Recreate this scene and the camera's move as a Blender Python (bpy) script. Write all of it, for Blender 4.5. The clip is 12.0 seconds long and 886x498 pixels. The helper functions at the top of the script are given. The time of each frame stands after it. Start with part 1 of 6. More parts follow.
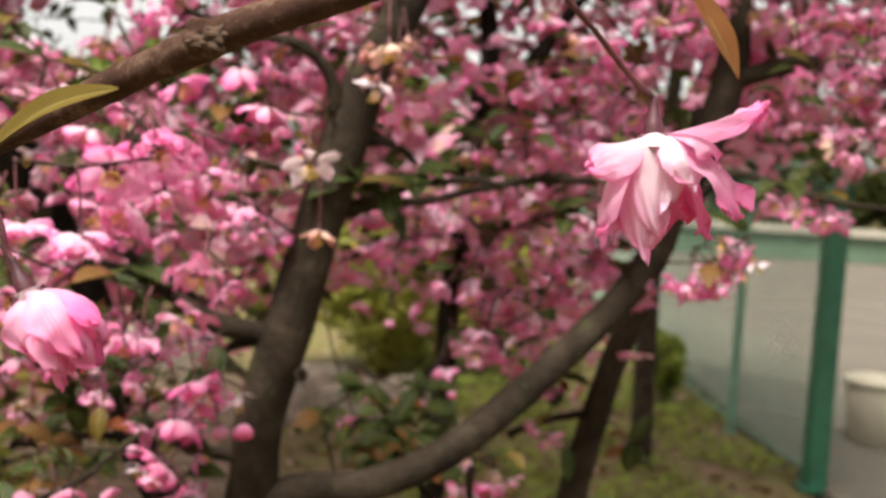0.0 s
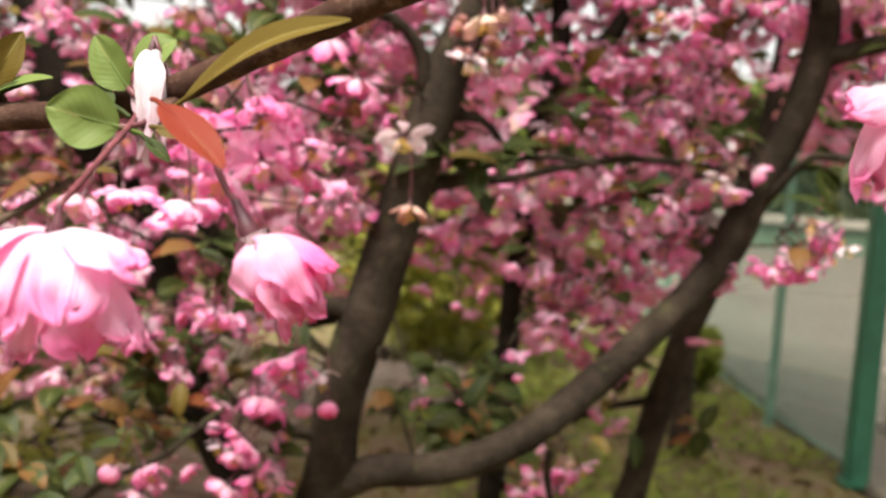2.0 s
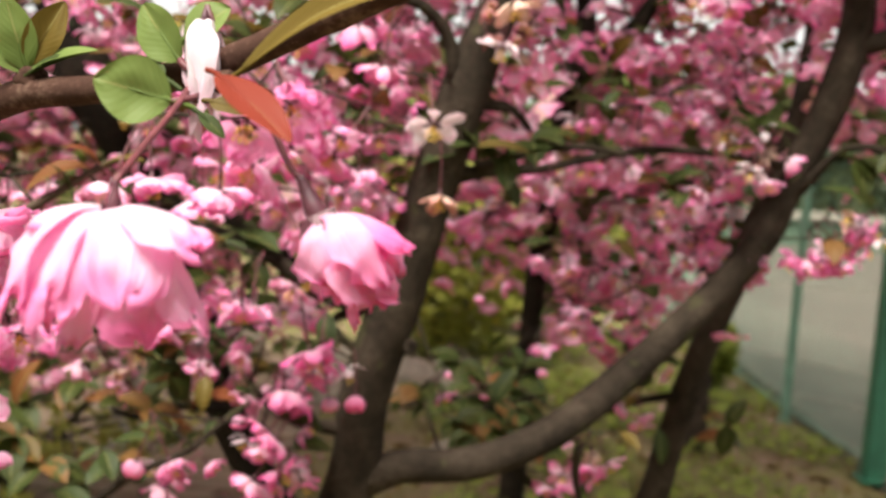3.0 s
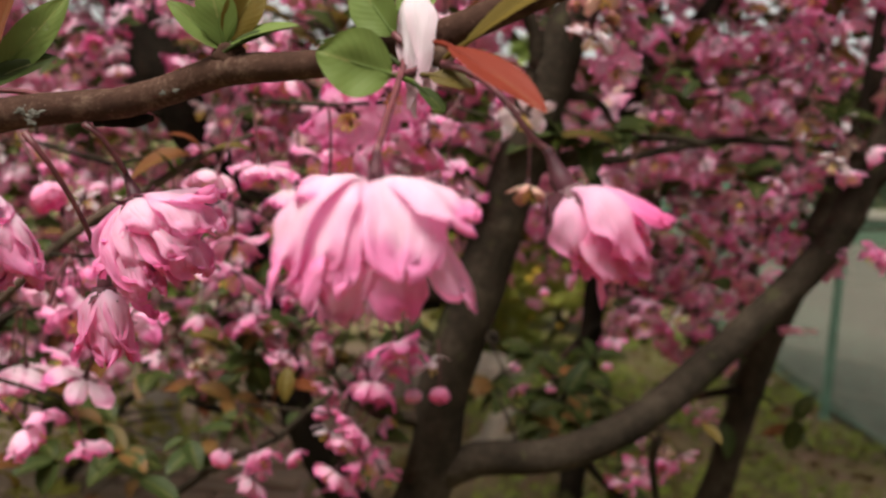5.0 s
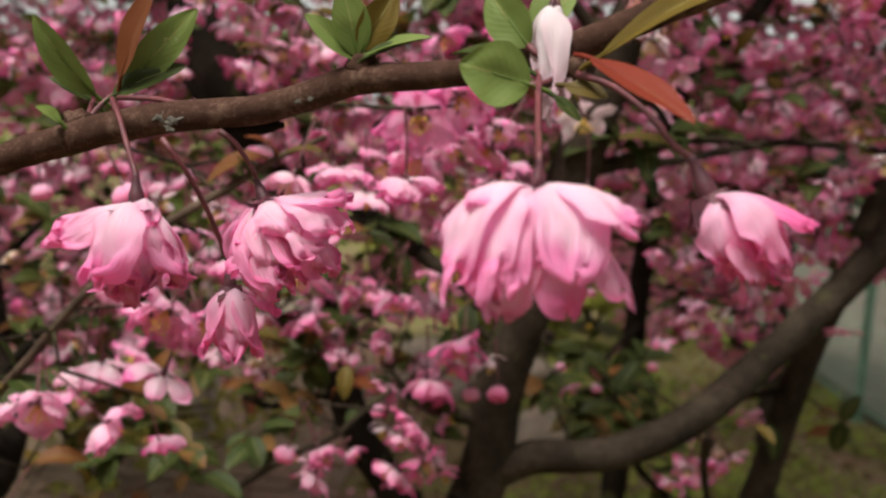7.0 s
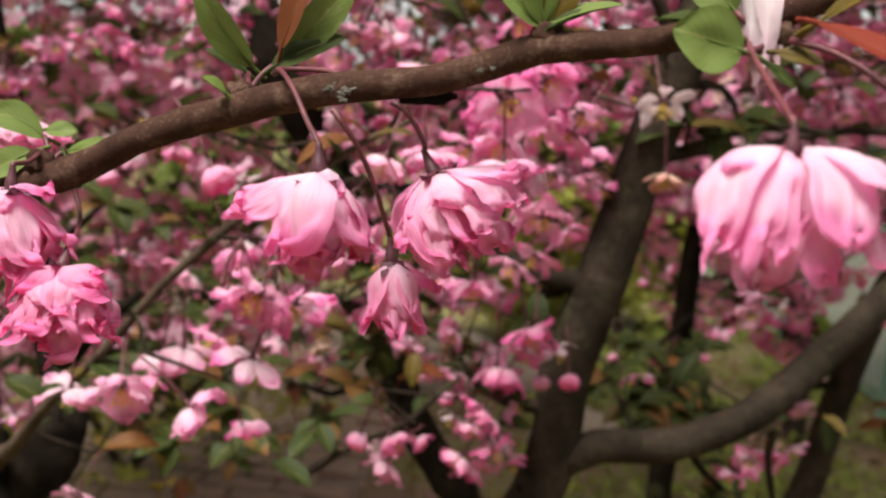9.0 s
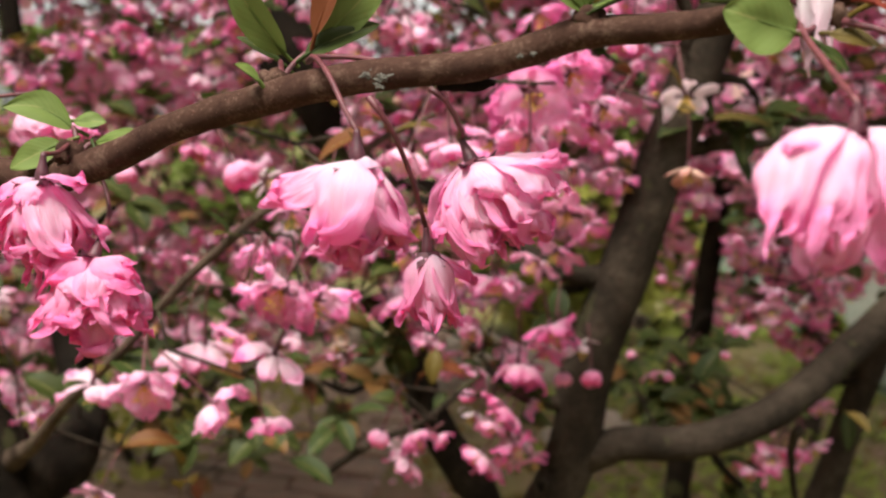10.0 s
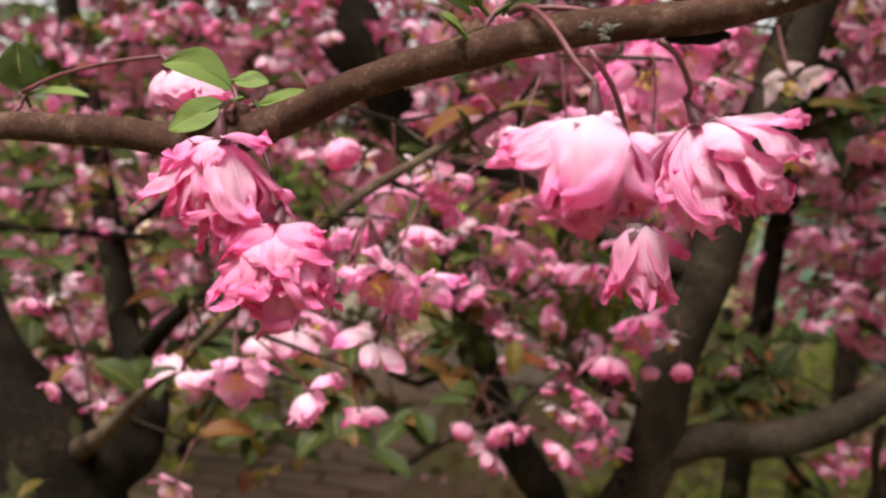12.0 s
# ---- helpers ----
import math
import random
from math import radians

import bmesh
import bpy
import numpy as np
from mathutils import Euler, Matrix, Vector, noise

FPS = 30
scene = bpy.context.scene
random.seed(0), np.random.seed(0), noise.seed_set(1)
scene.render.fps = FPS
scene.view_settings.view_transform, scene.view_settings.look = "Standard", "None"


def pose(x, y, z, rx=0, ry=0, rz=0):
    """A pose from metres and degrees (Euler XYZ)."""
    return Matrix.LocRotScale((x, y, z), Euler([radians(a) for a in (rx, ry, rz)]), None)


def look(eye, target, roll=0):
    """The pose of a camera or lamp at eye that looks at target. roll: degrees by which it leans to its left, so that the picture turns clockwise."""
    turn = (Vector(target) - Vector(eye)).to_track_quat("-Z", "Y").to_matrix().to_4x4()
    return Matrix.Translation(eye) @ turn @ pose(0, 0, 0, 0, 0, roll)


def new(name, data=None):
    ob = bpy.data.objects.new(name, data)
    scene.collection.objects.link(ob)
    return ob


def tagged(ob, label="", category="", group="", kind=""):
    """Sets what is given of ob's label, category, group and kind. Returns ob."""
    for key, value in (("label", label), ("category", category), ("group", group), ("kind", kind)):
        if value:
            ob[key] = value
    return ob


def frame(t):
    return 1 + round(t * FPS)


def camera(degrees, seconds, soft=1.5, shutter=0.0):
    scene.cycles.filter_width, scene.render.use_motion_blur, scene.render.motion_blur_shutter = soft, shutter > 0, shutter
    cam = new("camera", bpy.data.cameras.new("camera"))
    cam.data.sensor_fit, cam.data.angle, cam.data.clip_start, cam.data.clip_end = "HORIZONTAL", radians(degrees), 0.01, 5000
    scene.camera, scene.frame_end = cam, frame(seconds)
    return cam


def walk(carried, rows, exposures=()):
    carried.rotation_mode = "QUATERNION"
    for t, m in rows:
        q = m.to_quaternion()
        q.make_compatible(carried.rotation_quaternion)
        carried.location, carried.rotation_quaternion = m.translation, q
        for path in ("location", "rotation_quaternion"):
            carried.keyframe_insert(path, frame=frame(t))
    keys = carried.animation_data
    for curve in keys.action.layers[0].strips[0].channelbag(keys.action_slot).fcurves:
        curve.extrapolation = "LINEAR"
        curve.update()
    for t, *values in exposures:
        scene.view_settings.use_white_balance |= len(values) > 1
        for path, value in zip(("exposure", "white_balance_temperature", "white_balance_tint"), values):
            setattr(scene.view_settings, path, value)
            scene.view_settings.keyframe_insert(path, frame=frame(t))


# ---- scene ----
cam = camera(45.0, 12.0, soft=2.2)
cam.data.dof.use_dof, cam.data.dof.focus_distance, cam.data.dof.aperture_fstop = True, 0.33, 15.0
PATH = [
    (0, (0.0086, -0.0212, 1.0142), (0.0029, 1.9741, 0.8766), 3.65),
    (0.5, (-0.0035, -0.0200, 1.0114), (-0.0240, 1.9748, 0.8691), 3.69),
    (1, (-0.0186, -0.0172, 1.0084), (-0.0492, 1.9771, 0.8601), 3.98),
    (1.5, (-0.0297, -0.0131, 1.0045), (-0.0738, 1.9805, 0.8497), 4.13),
    (2, (-0.0431, -0.0043, 0.9993), (-0.0947, 1.9885, 0.8388), 4.31),
    (2.5, (-0.0526, 0.0055, 0.9954), (-0.1122, 1.9977, 0.8299), 4.32),
    (3, (-0.0583, 0.0126, 0.9936), (-0.1291, 2.0041, 0.8230), 4.33),
    (5, (-0.1049, 0.0148, 0.9850), (-0.2230, 2.0031, 0.8039), 4.29),
    (5.5, (-0.1126, 0.0078, 0.9848), (-0.2438, 1.9953, 0.8037), 4.18),
    (6, (-0.1146, 0.0062, 0.9853), (-0.2612, 1.9924, 0.8024), 4.19),
    (6.5, (-0.1213, 0.0034, 0.9859), (-0.2766, 1.9888, 0.8016), 4.27),
    (7, (-0.1315, 0.0001, 0.9846), (-0.2947, 1.9849, 0.8000), 4.38),
    (7.5, (-0.1441, -0.0010, 0.9827), (-0.3152, 1.9829, 0.7957), 4.48),
    (9.5, (-0.1840, 0.0039, 0.9724), (-0.3773, 1.9845, 0.7724), 4.51),
    (10, (-0.1867, 0.0069, 0.9708), (-0.3917, 1.9862, 0.7699), 4.38),
    (10.5, (-0.1955, 0.0152, 0.9686), (-0.4065, 1.9934, 0.7635), 4.54),
    (11, (-0.2097, 0.0228, 0.9634), (-0.4229, 2.0008, 0.7583), 4.61),
    (11.5, (-0.2252, 0.0214, 0.9605), (-0.4473, 1.9982, 0.7540), 4.79),
    (12, (-0.2431, 0.0271, 0.9562), (-0.4731, 2.0028, 0.7472), 4.93),
]
walk(cam, [(t, look(eye, target, roll)) for t, eye, target, roll in PATH],
     exposures=[(0, -0.04, 6800, 10), (1.5, 0.1, 6800, 10), (2.5, 0.14, 6800, 10), (3.2, 0.08, 6800, 10), (4.8, -0.62, 6720, 10), (7.7, -0.76, 6720, 10), (9.3, -0.39, 6720, 10), (10.5, -0.28, 6720, 10), (12, -0.35, 6720, 10)])

# ---- world and light ----
world = bpy.data.worlds.new("overcast_sky")
scene.world = world
world.use_nodes = True
wn = world.node_tree
sky = wn.nodes.new("ShaderNodeTexSky")
sky.sky_type = "NISHITA"
sky.sun_disc = False
sky.sun_elevation, sky.sun_rotation = radians(62), radians(209)
sky.air_density, sky.dust_density, sky.ozone_density = 1.0, 2.0, 1.0
cloud = wn.nodes.new("ShaderNodeHueSaturation")
cloud.inputs["Saturation"].default_value, cloud.inputs["Value"].default_value = 0.06, 1.75
wn.links.new(sky.outputs["Color"], cloud.inputs["Color"])
wn.nodes["Background"].inputs["Strength"].default_value = 0.12
wn.links.new(cloud.outputs["Color"], wn.nodes["Background"].inputs["Color"])

sun = new("sun", bpy.data.lights.new("sun", "SUN"))
sun.data.energy, sun.data.angle, sun.data.color = 9.6, radians(30), (1.0, 0.96, 0.90)
sun.matrix_world = look((-0.9, -1.6, 3.5), (0, 0, 0))


# ---- materials ----
class Nodes:
    """A small wrapper to write node materials in few lines."""

    def __init__(self, name):
        self.mat = bpy.data.materials.new(name)
        self.mat.use_nodes = True
        self.tree = self.mat.node_tree
        self.bsdf = self.tree.nodes["Principled BSDF"]
        self.out = self.tree.nodes["Material Output"]

    def add(self, kind, ins=None, **props):
        n = self.tree.nodes.new(kind)
        for k, v in props.items():
            setattr(n, k, v)
        for k, v in (ins or {}).items():
            self.put(n.inputs[k], v)
        return n

    def put(self, socket, v):
        if isinstance(v, bpy.types.NodeSocket):
            self.tree.links.new(v, socket)
        else:
            socket.default_value = v

    def noise(self, scale, detail=4.0, coord=None, rough=0.55):
        n = self.add("ShaderNodeTexNoise", {"Scale": scale, "Detail": detail, "Roughness": rough})
        if coord is not None:
            self.put(n.inputs["Vector"], coord)
        return n.outputs["Fac"]

    def coord(self, which="Object"):
        return self.add("ShaderNodeTexCoord").outputs[which]

    def ramp(self, fac, stops):
        n = self.add("ShaderNodeValToRGB", {"Fac": fac})
        el = n.color_ramp.elements
        while len(el) < len(stops):
            el.new(0.5)
        for e, (p, c) in zip(el, stops):
            e.position, e.color = p, (*c, 1)
        return n.outputs["Color"]

    def mix(self, fac, a, b, blend="MIX"):
        n = self.add("ShaderNodeMix", data_type="RGBA", blend_type=blend)
        self.put(n.inputs["Factor"], fac)
        self.put(n.inputs["A"], a if isinstance(a, bpy.types.NodeSocket) else (*a, 1))
        self.put(n.inputs["B"], b if isinstance(b, bpy.types.NodeSocket) else (*b, 1))
        return n.outputs["Result"]

    def math(self, op, a, b=0.5):
        n = self.add("ShaderNodeMath", operation=op)
        self.put(n.inputs[0], a)
        self.put(n.inputs[1], b)
        return n.outputs[0]

    def bump(self, height, strength, distance):
        n = self.add("ShaderNodeBump", {"Height": height, "Strength": strength, "Distance": distance})
        self.put(self.bsdf.inputs["Normal"], n.outputs["Normal"])
        return n.outputs["Normal"]

    def set(self, **ins):
        for k, v in ins.items():
            self.put(self.bsdf.inputs[k.replace("_", " ")], v)
        return self

    def thin(self, color, amount, normal=None):
        """Lets light through a thin leaf or petal."""
        t = self.add("ShaderNodeBsdfTranslucent", {"Color": color})
        if normal is not None:
            self.put(t.inputs["Normal"], normal)
        m = self.add("ShaderNodeMixShader", {0: amount})
        self.tree.links.new(self.bsdf.outputs[0], m.inputs[1])
        self.tree.links.new(t.outputs[0], m.inputs[2])
        self.tree.links.new(m.outputs[0], self.out.inputs["Surface"])
        return self


def petal_material(name, base, mid, edge, amount=0.38, islands=False, spent=0.0):
    """Petal tissue: pale claw drawn out as a painted highlight, pinker rim, fine veins along its length."""
    n = Nodes(name)
    uv = n.add("ShaderNodeSeparateXYZ", {0: n.coord("UV")})
    across, along = uv.outputs[0], uv.outputs[1]
    rnd = n.add("ShaderNodeNewGeometry").outputs["Random Per Island"] if islands else n.add("ShaderNodeObjectInfo").outputs["Random"]
    rnd2 = n.add("ShaderNodeNewGeometry").outputs["Random Per Island"]
    blotch = n.noise(70.0, 3.0, n.coord("Object"))
    shift = n.math("MULTIPLY", n.math("ADD", n.math("SUBTRACT", blotch, 0.5), n.math("MULTIPLY", n.math("SUBTRACT", rnd, 0.5), 0.9)), 0.55)
    grow = n.math("ADD", along, shift)
    # Near-white reaches past the real pale claw to imitate highlights on the petal.
    col = n.ramp(grow, [(0.24, base), (0.80, mid), (1.05, edge)])
    stretch = n.add("ShaderNodeCombineXYZ", {0: n.math("MULTIPLY", across, 26.0), 1: n.math("MULTIPLY", along, 1.6)})
    vein = n.noise(1.0, 3.0, stretch.outputs[0], 0.6)
    col = n.mix(n.math("MULTIPLY", n.math("SUBTRACT", vein, 0.4), 0.4), col, edge)
    rimward = n.math("POWER", n.math("MULTIPLY", n.math("ABSOLUTE", n.math("SUBTRACT", across, 0.5)), 2.0), 2.2)
    col = n.mix(n.math("MULTIPLY", rimward, 0.5), col, edge)
    pale = n.math("MULTIPLY", n.math("POWER", rnd2, 3.0), 0.4)
    col = n.mix(pale, col, base)
    if spent:
        col = n.mix(n.math("MULTIPLY", n.math("LESS_THAN", rnd2, spent), 0.75), col, (0.80, 0.58, 0.44))
    nrm = n.bump(n.math("ADD", vein, n.math("MULTIPLY", blotch, 0.5)), 0.55, 0.002)
    n.set(Base_Color=col, Roughness=0.5, Specular_IOR_Level=0.35)
    return n.thin(n.mix(0.6, col, edge), amount, nrm).mat


def leaf_material(name, dark, light, red, redness, amount=0.3):
    """A leaf with a pale midrib, side veins and blushes of another colour."""
    n = Nodes(name)
    uv = n.add("ShaderNodeSeparateXYZ", {0: n.coord("UV")})
    across, along = uv.outputs[0], uv.outputs[1]
    off = n.math("ABSOLUTE", n.math("SUBTRACT", across, 0.5))
    slant = n.math("SUBTRACT", along, n.math("MULTIPLY", off, 0.7))
    side = n.math("SINE", n.math("MULTIPLY", slant, 56.0))
    blotch = n.noise(60.0, 4.0, n.coord("Object"))
    rnd = n.add("ShaderNodeObjectInfo").outputs["Random"]
    isl = n.add("ShaderNodeNewGeometry").outputs["Random Per Island"]
    col = n.mix(n.math("ADD", n.math("MULTIPLY", blotch, 0.7), n.math("MULTIPLY", isl, 0.4)), dark, light)
    col = n.mix(n.math("MULTIPLY", n.math("POWER", n.math("MAXIMUM", side, 0.0), 6.0), 0.14), col, light)
    rib = n.math("LESS_THAN", off, 0.018)
    col = n.mix(n.math("MULTIPLY", rib, 0.6), col, (0.35, 0.32, 0.12))
    blush = n.math("MULTIPLY", n.math("GREATER_THAN", n.math("ADD", rnd, n.math("MULTIPLY", blotch, 0.3)), 1.15 - redness), 0.75)
    col = n.mix(blush, col, red)
    nrm = n.bump(n.math("ADD", n.math("MULTIPLY", side, 0.06), blotch), 0.25, 0.001)
    n.set(Base_Color=col, Roughness=0.55, Specular_IOR_Level=0.22)
    return n.thin(n.mix(0.5, col, light), amount, nrm).mat


def bark_material(name, dark, mid, light, scale, moss=0.0, bump=0.6, dist=0.002):
    n = Nodes(name)
    c = n.coord("Object")
    big = n.noise(scale, 5.0, c)
    fine = n.noise(scale * 7, 6.0, c, 0.65)
    col = n.ramp(n.math("ADD", n.math("MULTIPLY", big, 0.6), n.math("MULTIPLY", fine, 0.4)), [(0.32, dark), (0.52, mid), (0.72, light)])
    spots = n.add("ShaderNodeTexVoronoi", {"Vector": c, "Scale": scale * 5, "Randomness": 1.0}).outputs["Distance"]
    col = n.mix(n.math("MULTIPLY", n.math("LESS_THAN", spots, 0.12), 0.5), col, light)
    if moss:
        patch = n.math("GREATER_THAN", n.noise(scale * 0.6, 5.0, c), 0.62)
        col = n.mix(n.math("MULTIPLY", patch, moss), col, (0.10, 0.11, 0.04))
    n.bump(n.math("ADD", big, n.math("MULTIPLY", fine, 0.8)), bump, dist)
    return n.set(Base_Color=col, Roughness=0.9, Specular_IOR_Level=0.08).mat


def plain_material(name, color, rough=0.6, spread=0.25, scale=30.0, bump=0.2, dist=0.002, metallic=0.0, two=None):
    """A painted or natural surface with variation at two scales."""
    n = Nodes(name)
    c = n.coord("Object")
    a, b = n.noise(scale, 4.0, c), n.noise(scale * 9, 5.0, c)
    v = n.math("ADD", n.math("MULTIPLY", a, 0.65), n.math("MULTIPLY", b, 0.35))
    lo = tuple(x * (1 - spread) for x in color)
    hi = two or tuple(min(1.0, x * (1 + spread)) for x in color)
    col = n.ramp(v, [(0.35, lo), (0.65, hi)])
    rnd = n.add("ShaderNodeObjectInfo").outputs["Random"]
    col = n.mix(n.math("MULTIPLY", rnd, 0.3), col, lo)
    n.bump(v, bump, dist)
    return n.set(Base_Color=col, Roughness=rough, Metallic=metallic).mat


M_PETAL = petal_material("petal_pink", (1.0, 0.76, 0.93), (0.98, 0.33, 0.64), (0.96, 0.16, 0.48), 0.52)
M_PETAL_DEEP = petal_material("petal_deep_pink", (1.0, 0.68, 0.88), (0.98, 0.33, 0.63), (0.95, 0.16, 0.46), 0.52)
M_PETAL_PALE = petal_material("petal_pale_pink", (1.0, 0.88, 0.97), (0.99, 0.43, 0.71), (0.96, 0.21, 0.54), 0.52)
M_PETAL_BLUSH = petal_material("petal_blush", (1.0, 0.93, 0.98), (0.99, 0.55, 0.80), (0.96, 0.22, 0.55), 0.54)
# Paler copy of blush: carries the bright light on front petals as colour.
M_PETAL_LIT_PALE = petal_material("petal_lit_pale", (1.0, 0.95, 0.98), (0.99, 0.66, 0.85), (0.96, 0.26, 0.58), 0.45)
M_PETAL_WHITE = petal_material("petal_whitish", (0.97, 0.93, 0.94), (0.96, 0.86, 0.90), (0.90, 0.60, 0.72))
M_PETAL_SOFT = petal_material("petal_soft_pink", (0.98, 0.83, 0.90), (0.95, 0.40, 0.64), (0.88, 0.16, 0.44), 0.42)
M_PETAL_MASS = petal_material("petal_mass_pink", (0.97, 0.72, 0.84), (0.91, 0.31, 0.54), (0.75, 0.10, 0.33), 0.42, True, 0.16)
M_PETAL_FADED = petal_material("petal_faded", (0.85, 0.72, 0.55), (0.75, 0.42, 0.36), (0.55, 0.22, 0.18), 0.3)
M_PETAL_DRIED = petal_material("petal_dried_red", (0.72, 0.48, 0.42), (0.52, 0.18, 0.18), (0.38, 0.08, 0.09), 0.3)
M_CALYX = plain_material("calyx_purple", (0.06, 0.014, 0.026), 0.5, 0.35, 250.0, two=(0.13, 0.032, 0.045))
M_STALK = plain_material("stalk_red", (0.085, 0.018, 0.026), 0.5, 0.3, 200.0, two=(0.18, 0.045, 0.052))
M_STAMEN = plain_material("stamen_yellow", (0.75, 0.50, 0.10), 0.6, 0.25, 300.0)
M_LEAF = leaf_material("leaf_green", (0.016, 0.031, 0.007), (0.054, 0.075, 0.016), (0.13, 0.08, 0.018), 0.1)
M_LEAF_BRIGHT = leaf_material("leaf_bright_green", (0.060, 0.105, 0.022), (0.185, 0.25, 0.065), (0.2, 0.2, 0.04), -0.3)
M_LEAF_OLIVE = leaf_material("leaf_olive_bronze", (0.070, 0.048, 0.008), (0.165, 0.115, 0.020), (0.22, 0.06, 0.015), -0.3)
M_LEAF_BRONZE = leaf_material("leaf_bronze", (0.10, 0.037, 0.010), (0.20, 0.078, 0.023), (0.15, 0.04, 0.016), 0.3)
M_LEAF_RED = leaf_material("leaf_red", (0.13, 0.018, 0.012), (0.25, 0.050, 0.030), (0.20, 0.03, 0.015), 0.6)
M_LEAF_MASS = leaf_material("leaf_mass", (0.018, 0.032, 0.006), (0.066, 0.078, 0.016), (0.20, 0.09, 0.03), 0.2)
M_LEAF_FAR = leaf_material("leaf_far", (0.06, 0.10, 0.02), (0.22, 0.28, 0.06), (0.3, 0.3, 0.06), 0.0)
M_LEAF_SHRUB = leaf_material("leaf_shrub_yellow", (0.17, 0.19, 0.03), (0.43, 0.44, 0.09), (0.22, 0.13, 0.05), 0.0)
M_LEAF_LIME = leaf_material("leaf_lime", (0.10, 0.15, 0.018), (0.25, 0.30, 0.05), (0.3, 0.3, 0.06), 0.0)
M_BRANCH = bark_material("bark_young_reddish", (0.026, 0.013, 0.010), (0.060, 0.031, 0.022), (0.17, 0.11, 0.082), 90.0, 0.0, 0.5, 0.0008)
M_BARK = bark_material("bark_grey_brown", (0.011, 0.0085, 0.006), (0.037, 0.028, 0.020), (0.088, 0.068, 0.049), 26.0, 0.2, 0.8, 0.004)
# Blackish-brown matt bark, a darker set of the tones above.
M_BARK_DARK = bark_material("bark_dark_brown", (0.005, 0.0037, 0.0026), (0.013, 0.0095, 0.0065), (0.038, 0.028, 0.019), 26.0, 0.3, 0.8, 0.004)
M_TWIG = bark_material("bark_twig_brown", (0.036, 0.024, 0.018), (0.082, 0.056, 0.041), (0.17, 0.125, 0.09), 40.0, 0.1, 0.6, 0.0015)
M_LICHEN = plain_material("lichen_grey", (0.10, 0.092, 0.075), 0.9, 0.4, 400.0, 0.6, 0.0006)


# ---- building blocks ----
def mesh_of(name, bm, mats, smooth=True):
    me = bpy.data.meshes.new(name)
    bm.to_mesh(me)
    bm.free()
    for m in (mats if isinstance(mats, (list, tuple)) else [mats]):
        me.materials.append(m)
    if smooth:
        me.polygons.foreach_set("use_smooth", [True] * len(me.polygons))
    return me


def thing(name, at, label, category, group="", kind=""):
    """An empty at a thing's base that carries its parts."""
    ob = new(name)
    ob.empty_display_size = 0.02
    ob.location = at
    return tagged(ob, label, category, group, kind)


def under(ob, parent, m=None):
    """Hang ob under parent; m is its pose in the world's axes for a part of a thing."""
    ob.parent = parent
    if m is not None:
        ob.matrix_basis = Matrix.Translation(-parent.location) @ m
    return ob


def part(name, bm, material, parent, label="", smooth=True):
    """One mesh under a thing, its vertices given in the world's axes."""
    ob = under(new(name, mesh_of(name, bm, material, smooth)), parent, Matrix.Identity(4))
    return tagged(ob, label)


def spline(points, step):
    """Points of a smooth line through the given ones, with radius as the fourth value."""
    pts = [Vector(p) for p in points]
    pts = [pts[0] * 2 - pts[1]] + pts + [pts[-1] * 2 - pts[-2]]
    out = []
    for a, b, c, d in zip(pts, pts[1:], pts[2:], pts[3:]):
        n = max(2, int((c.xyz - b.xyz).length / step))
        for i in range(n):
            t = i / n
            out.append(0.5 * ((2 * b) + (c - a) * t + (2 * a - 5 * b + 4 * c - d) * t * t + (3 * b - a - 3 * c + d) * t ** 3))
    out.append(pts[-2])
    return out


def tube(bm, points, sides=10, step=0.02, rough=0.0, mat=0, cap=True):
    """Sweep a round, uneven section along points of x, y, z, radius."""
    line = spline(points, step)
    side = Vector((0.31, 0.22, 0.92))
    rings = []
    for i, p in enumerate(line):
        tangent = (line[min(i + 1, len(line) - 1)].xyz - line[max(i - 1, 0)].xyz).normalized()
        side = (side - tangent * side.dot(tangent)).normalized()
        other = tangent.cross(side)
        ring = []
        for k in range(sides):
            a = math.tau * k / sides
            way = side * math.cos(a) + other * math.sin(a)
            r = max(p.w, 0.0002)
            if rough:
                r *= 1 + rough * (noise.noise((p.xyz + way * r) * (0.55 / r)) + 0.6 * noise.noise((p.xyz + way * r) * (1.7 / r)))
            ring.append(bm.verts.new(p.xyz + way * r))
        rings.append(ring)
    for a, b in zip(rings, rings[1:]):
        for k in range(sides):
            f = bm.faces.new((a[k], a[(k + 1) % sides], b[(k + 1) % sides], b[k]))
            f.material_index = mat
    if cap:
        for ring in (rings[0][::-1], rings[-1]):
            bm.faces.new(ring).material_index = mat
    return line


def sheet(bm, place, nu, nv, mat=0):
    """A grid of faces through place(u, v), u across from -1 to 1, v along from 0 to 1, with UVs."""
    uv = bm.loops.layers.uv.verify()
    grid = [[bm.verts.new(place(2 * i / nu - 1, j / nv)) for i in range(nu + 1)] for j in range(nv + 1)]
    for j in range(nv):
        for i in range(nu):
            f = bm.faces.new((grid[j][i], grid[j][i + 1], grid[j + 1][i + 1], grid[j + 1][i]))
            f.material_index = mat
            for loop, (a, b) in zip(f.loops, ((i, j), (i + 1, j), (i + 1, j + 1), (i, j + 1))):
                loop[uv].uv = (a / nu, b / nv)


